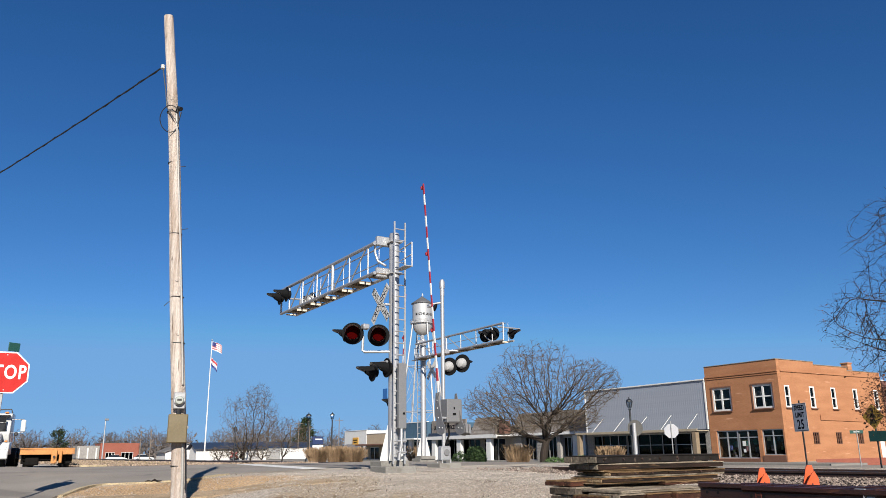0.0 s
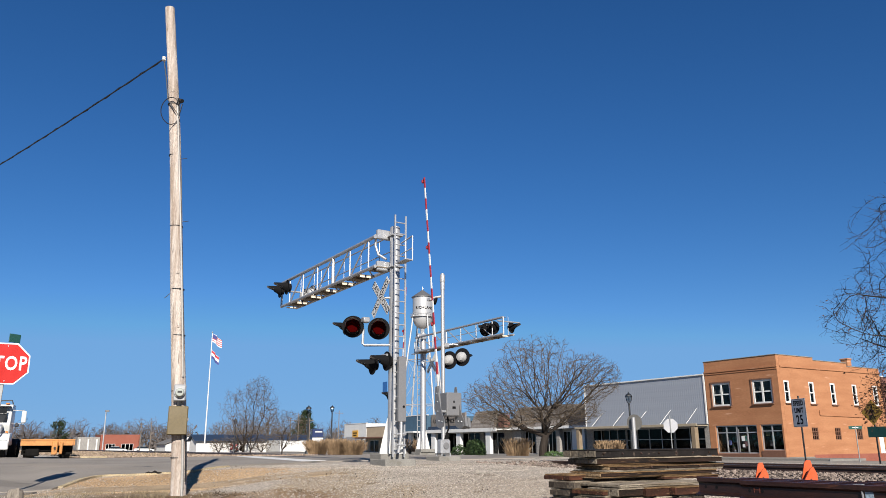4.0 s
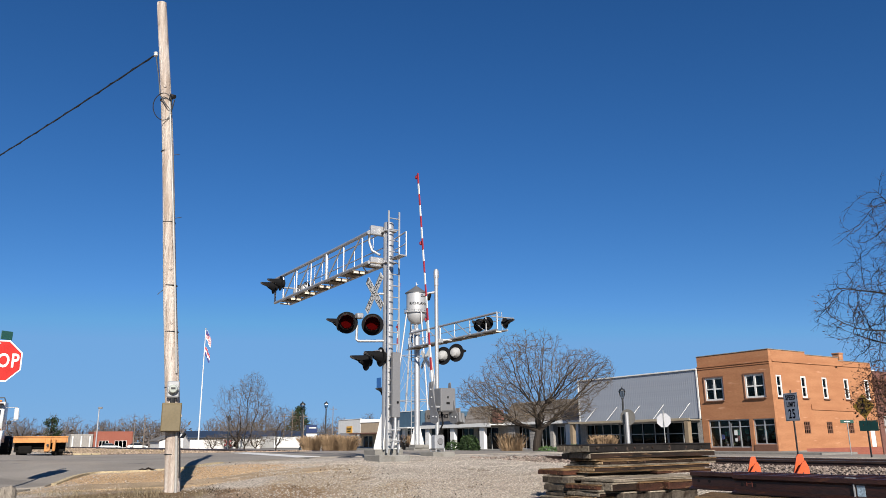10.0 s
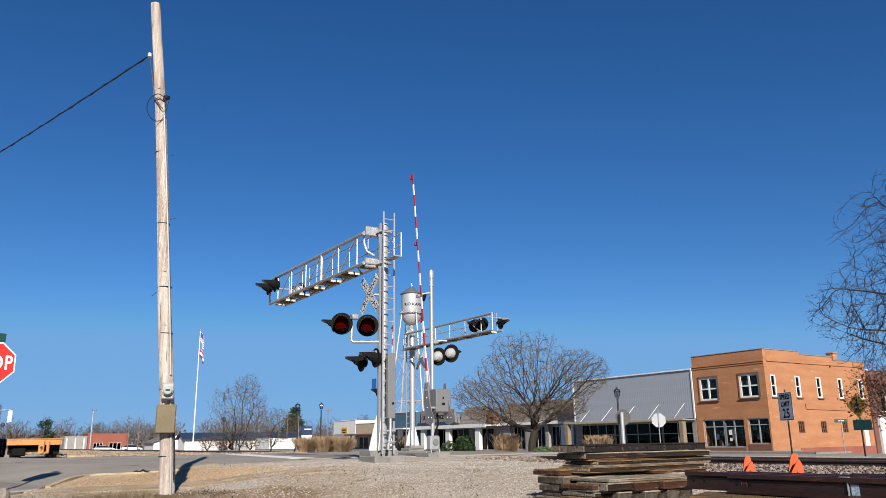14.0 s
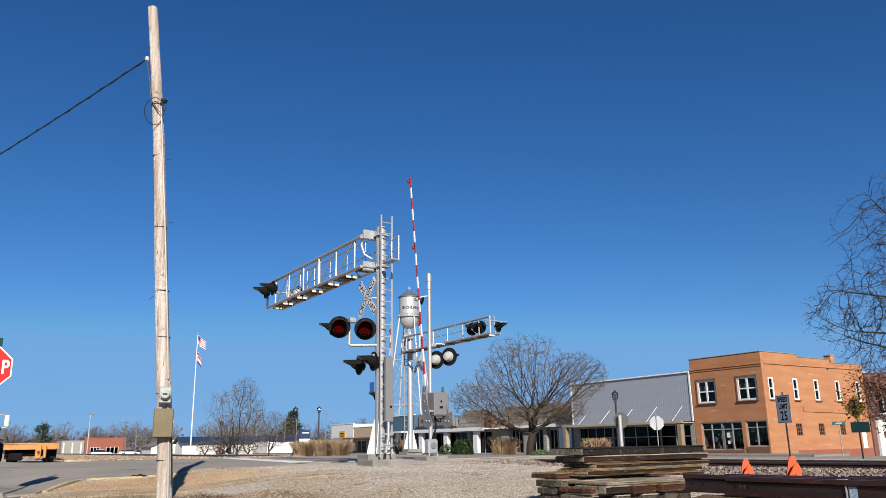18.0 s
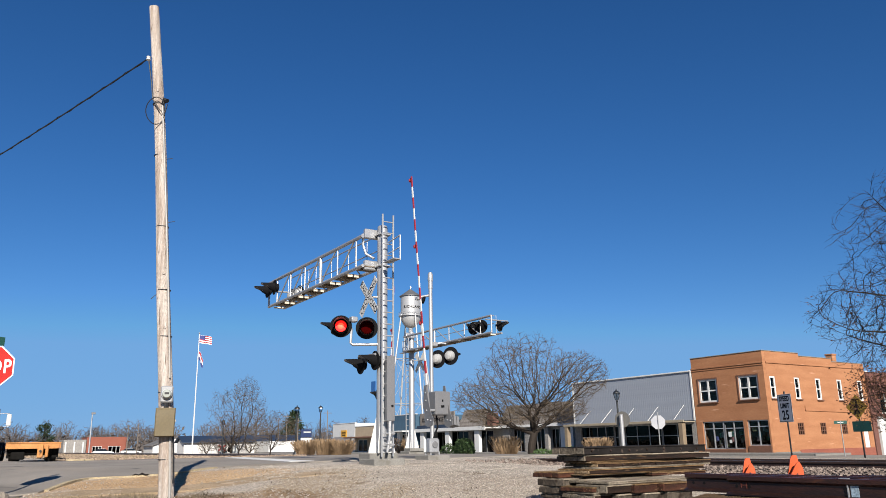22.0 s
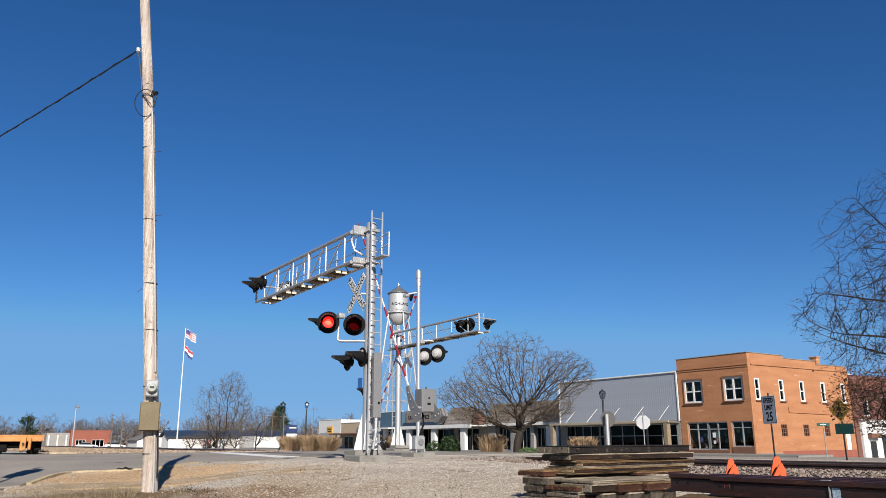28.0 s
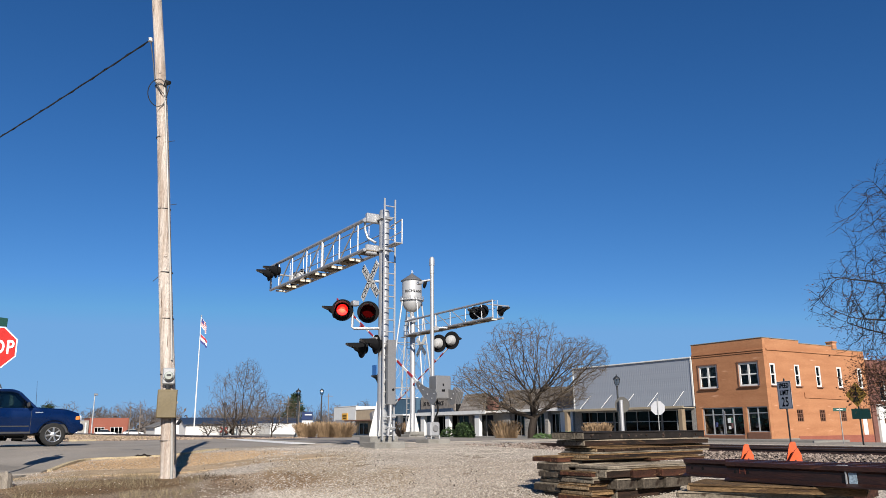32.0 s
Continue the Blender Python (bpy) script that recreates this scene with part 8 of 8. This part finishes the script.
soften(part("bonnet", Form().slab([(-0.3, 0.75), (1.15, 0.75), (1.17, 1.5), (0.0, 1.62), (-0.3, 1.62)], 1.5, Matrix.Translation((0, -0.75, 0))), WHITE_CAB, trk, "white bonnet"), 0.06)
g_ = part("grille", Form().box(1.18, 0.1, 1.12, 0.04, 1.3, 0.72, 0.02), PLASTIC, trk, "dark grille")
part("grille_frame", Form().box(1.2, 0.1, 1.5, 0.05, 1.4, 0.06, 0.01).box(1.2, -0.6, 1.12, 0.05, 0.06, 0.74, 0.01).box(1.2, 0.8, 1.12, 0.05, 0.06, 0.74, 0.01), CHROME, g_)
for i in range(10):
    part("grille_bar", Form().box(1.21, -0.46 + 0.12 * i, 1.12, 0.02, 0.025, 0.68), CHROME, g_)
part("bumper", Form().box(1.3, 0, 0.60, 0.25, 2.45, 0.36, 0.04), WHITE_CAB, trk, "white bumper")
for s_ in (-1, 1):
    soften(part("fender", Form().slab([(-0.1, 0.62), (1.15, 0.62), (1.12, 0.98), (0.9, 1.16), (0.2, 1.2)], 0.46, Matrix.Translation((0, s_ * 0.98 - 0.23, 0))), WHITE_CAB, trk, "white wing"), 0.04)
    part("headlight", Form().box(1.14, s_ * 0.98, 0.92, 0.08, 0.3, 0.18, 0.03), CLEAR, trk)
    part("marker_lamp", Form().box(0.9, s_ * 1.05, 1.22, 0.16, 0.12, 0.08, 0.02), AMBER, trk)
    mr = part("mirror", Form().box(-0.05, s_ * 1.58, 1.95, 0.07, 0.2, 0.55, 0.03), WHITE_CAB, trk, "white door mirror on a tube frame")
    part("mirror_arm", Form().rod((-0.2, s_ * 1.02, 2.24), (-0.05, s_ * 1.6, 2.26), 0.018).rod((-0.2, s_ * 1.02, 1.62), (-0.05, s_ * 1.6, 1.64), 0.018).rod((-0.2, s_ * 1.0, 1.3), (-0.05, s_ * 1.45, 1.62), 0.015).rod((-0.05, s_ * 1.5, 1.64), (-0.05, s_ * 1.5, 2.26), 0.015), CHROME, mr)
    part("small_mirror", Form().lathe([(0.09, 0), (0.1, 0.03), (0.05, 0.06)], 12, pose(-0.05, s_ * 1.32, 1.56, 0, 90, 0)), PLASTIC, trk)
    wheel(trk, 0.45, s_ * 0.95, 0.48, 0.28, s_, 8)
    for x in (-2.4, -3.5):
        wheel(trk, x, s_ * 0.95, 0.48, 0.5, s_, 8)
part("windscreen", Form().slab([(-0.9, 0), (0.9, 0), (0.84, 0.66), (-0.84, 0.66)], 0.02, pose(0.03, 0, 1.70, 0, 0, 90) @ Matrix.Rotation(radians(15), 4, "X")), DARK_GLASS, trk, "dark windscreen")
part("screen_post", Form().rod((0.04, 0, 1.7), (-0.14, 0, 2.36), 0.025), WHITE_CAB, trk)
part("sun_visor", Form().box(0.0, 0, 2.42, 0.4, 2.0, 0.05, 0.02), PLASTIC, trk)
for i in range(5):
    part("roof_lamp", Form().box(-0.35, -0.8 + 0.4 * i, 2.58, 0.14, 0.16, 0.07, 0.02), AMBER, trk)
part("roof_rail", Form().tube([(-0.5, 0.3, 2.55), (-0.5, 0.5, 2.72), (-0.5, 0.95, 2.74), (-0.5, 1.02, 2.55)], 0.03, 6), PLASTIC, trk)
part("frame", Form().box(-2.6, 0, 0.62, 4.0, 0.9, 0.25, 0.02), PLASTIC, trk)
trl = thing("flatbed_trailer", "faded orange flatbed trailer with dark running gear", "trailer", pose(-41.4, 3.67, TRUCK_Z - 0.05, 0, 0, -5) @ Matrix.Diagonal((1, 0.84, 1, 1)))
# black tone puts the shade under the deck into the colour
GEAR = mat("shade_black_gear", (0.008, 0.0075, 0.007), 0.9, var=0.4, scale=5, fine=30, bump=0.3, spec=0.1)
part("running_gear", Form().box(-3.2, 0, 0.55, 3.4, 1.2, 0.34, 0.06).rod((-1.0, -1.1, 0.42), (-1.0, 1.1, 0.42), 0.08), GEAR, trl, "running gear, underside shade in its black colour")
# block added to fill the gap below the deck with dark shade
part("front_bolster", Form().box(-0.4, -0.15, 0.56, 0.25, 2.2, 0.36, 0.04).box(-0.3, -0.75, 0.36, 0.3, 0.7, 0.4, 0.05), GEAR, trl, "black block added for the shade under the deck")
part("leaf_spring", Form().box(-1.0, -0.5, 0.6, 1.1, 0.1, 0.1, 0.02).box(-1.0, 0.5, 0.6, 1.1, 0.1, 0.1, 0.02), GEAR, trl)
part("mud_flap", Form().box(-0.45, -1.0, 0.48, 0.02, 0.62, 0.5, 0.005).box(-0.45, 1.05, 0.48, 0.02, 0.5, 0.5, 0.005), GEAR, trl, "black rubber flap")
dk = part("deck", Form().box(-3.4, 0, 0.86, 6.8, 2.7, 0.10, 0.02), TRAILER_ORANGE, trl, "orange deck")
for k in range(7):
    part("deck_board", Form().box(-3.4, -1.12 + 0.375 * k, 0.935, 6.6, 0.35, 0.045, 0.008), TRAILER_ORANGE, dk)
part("front_beam", Form().box(0.03, 0, 0.80, 0.08, 2.76, 0.30, 0.02).box(0.08, 0, 0.93, 0.05, 2.76, 0.04).box(0.08, 0, 0.68, 0.05, 2.76, 0.04), TRAILER_ORANGE, dk, "orange front beam")
part("jack_leg", Form().box(0.1, 0.35, 0.55, 0.22, 0.3, 0.62, 0.03).box(0.12, 0.68, 0.55, 0.14, 0.16, 0.58, 0.03), TRAILER_ORANGE, dk, "orange landing leg")
part("jack_crank", Form().rod((0.2, 0.35, 0.55), (0.3, 0.35, 0.55), 0.06), PLASTIC, dk)
for s_ in (-1, 1):
    part("side_rail", Form().box(-3.4, s_ * 1.34, 0.80, 6.8, 0.06, 0.28, 0.01), TRAILER_ORANGE, dk)
    for x in (-1.0, -4.8, -5.9):
        wheel(trl, x, s_ * 0.95, 0.42, 0.5, s_, 6)

# small parked cars by the red building
def far_car(label, x, y, yaw, paint):
    t = thing("parked_car", label, "car", pose(x, y, -1.0, 0, 0, yaw), "parked cars")
    soften(part("body", Form().slab([(-2.2, 0.35), (2.2, 0.35), (2.25, 0.75), (1.2, 0.95), (-2.0, 1.0), (-2.25, 0.8)], 1.7, Matrix.Translation((0, -0.85, 0))), paint, t), 0.08)
    soften(part("cabin", Form().slab([(1.1, 0.95), (0.4, 1.45), (-1.2, 1.5), (-1.9, 1.0)], 1.5, Matrix.Translation((0, -0.75, 0))), DARK_GLASS, t), 0.06)
    part("roof", Form().box(-0.4, 0, 1.5, 1.6, 1.4, 0.06, 0.02), paint, t)
    for x_ in (-1.4, 1.4):
        for s_ in (-1, 1):
            wheel(t, x_, s_ * 0.78, 0.33, 0.2, s_, 5)


far_car("white parked car by the red brick building", -190.0, 31.0, 80, WHITE_CAB)
far_car("white parked car by the red brick building", -190.5, 37.0, 85, WHITE_CAB)
far_car("dark parked car near the houses", -185.0, 52.0, 85, PLASTIC)


# ---- what moves ----
def motions():
    # the two gate arms come down, turning about their shafts
    def turn(at, deg):
        return pose(*at) @ Matrix.Rotation(radians(-deg), 4, "Y")
    rows_b = [(0, 96.8), (25.6, 96.8), (26.3, 102.5), (27.0, 110.5), (27.5, 115.5), (28, 120.3), (28.5, 124.4), (29, 128.3), (30, 137), (31, 144.5), (32, 150)]
    rows_d = [(0, 85.1), (25.6, 85.1), (26.3, 76.5), (27.0, 66.5), (27.5, 60.5), (28, 55.8), (28.5, 52), (29, 48.2), (30, 40.8), (31, 33), (32, 25.4)]
    walk(arm_b, [(t, turn(put(PIVOT_B, mast_b), a)) for t, a in rows_b])
    walk(arm_d, [(t, turn(put(PIVOT_D, mast_d), a)) for t, a in rows_d])

    # pickup: rolls up and halts before the gate; the nose stands FRONT ahead of the axle
    nose = [(0, -95.17), (24.0, -43.05), (27.0, -15.3), (28.5, -5.21), (29.5, -0.23), (30.0, 1.36), (30.2, 1.84), (30.4, 2.23), (30.6, 2.55), (30.8, 2.81), (31.0, 3.01), (31.2, 3.16), (31.4, 3.27), (31.6, 3.35), (31.8, 3.39), (32, 3.4)]
    walk(pick, [(t, pose(PICK_X, y - FRONT, PICK_Z, 0, 0, 90)) for t, y in nose])
    spin = []
    for (ta, ya), (tb, yb) in zip(nose, nose[1:]):
        n = max(1, math.ceil((yb - ya) / 0.335 / radians(80)))
        spin += [(ta + (tb - ta) * i / n, ya + (yb - ya) * i / n) for i in range(n)]
    spin.append(nose[-1])
    for wh in pick_wheels:
        home = wh.matrix_basis.copy()
        walk(wh, [(t, home @ Matrix.Rotation(y / 0.335, 4, "Y")) for t, y in spin])

    # warning lamps: the lit side of each lamp disc turns to the front and back again
    left = [21.70, 22.95, 23.92, 24.95, 25.95, 26.95, 27.95, 28.95, 29.9, 30.9, 31.75]
    left_off = [22.5, 23.5, 24.5, 25.45, 26.45, 27.45, 28.4, 29.32, 30.25, 31.18]
    right = [22.5, 23.5, 24.5, 25.45, 26.45, 27.45, 28.45, 29.35, 30.25, 31.2]
    right_off = [23.12, 23.93, 24.95, 25.95, 26.95, 27.92, 28.92, 29.88, 30.85, 31.75]
    for drum, flips in ((drum_left, sorted(left + left_off)), (drum_right, sorted(right + right_off))):
        home = drum.matrix_basis.copy()
        rows, a = [(0, 0)], 0
        for t in flips:
            rows += [(t - 0.067, a), (t - 0.034, a + 60), (t, a + 120), (t + 0.034, a + 180)]
            a += 180
        rows.append((32.2, a))
        walk(drum, [(t, home @ pose(0, 0, 0, 0, 0, deg)) for t, deg in rows])

    # flags: how far each one opens in the light wind; the strips follow one another in a wave
    us = [(0, 0.8), (1, 0.85), (2, 1.0), (3, 0.9), (4.5, 0.5), (6, 0.15), (7, 0.1), (8, 0.15), (10, 0.25), (12, 0.5), (13, 0.3), (14, 0.15), (17, 0.12), (18, 0.6), (19, 0.4), (20, 0.85), (21, 0.9), (22, 1.0), (23, 0.7), (24, 0.5), (26, 0.5), (28, 0.7), (29.5, 0.4), (31, 0.2), (32, 0.3)]
    state = [(0, 0.5), (2, 0.5), (3, 0.55), (6, 0.45), (8, 0.4), (10, 0.25), (12, 0.1), (14, 0.3), (17, 0.35), (18, 0.3), (19, 0.1), (20, 0.3), (22, 0.2), (24, 0.15), (26, 0.4), (28, 0.55), (31, 0.5), (32, 0.5)]
    for (strips, wide), opening in ((flag_us, us), (flag_state, state)):
        rows_ = [[] for _ in strips]
        for k in range(81):
            t = 0.4 * k
            o = float(np.interp(t, [r[0] for r in opening], [r[1] for r in opening]))
            x, y, z = 0.08, 0.0, 0.0
            for i in range(len(strips)):
                fall = radians(14 + 66 * (1 - o) + 9 * math.sin(t * 2.6 - 0.7 * i))
                yaw = (28 + 34 * (1 - o)) * math.sin(t * 2.1 - 0.85 * i) - 12
                rows_[i].append((t, pose(x, y, z, 0, 0, yaw)))
                x += wide * math.cos(radians(yaw)) * max(0.3, math.cos(fall))
                y += wide * math.sin(radians(yaw)) * 0.8
                z -= wide * math.sin(fall) * 0.8
        for strip, rr_ in zip(strips, rows_):
            walk(strip, rr_)


motions()
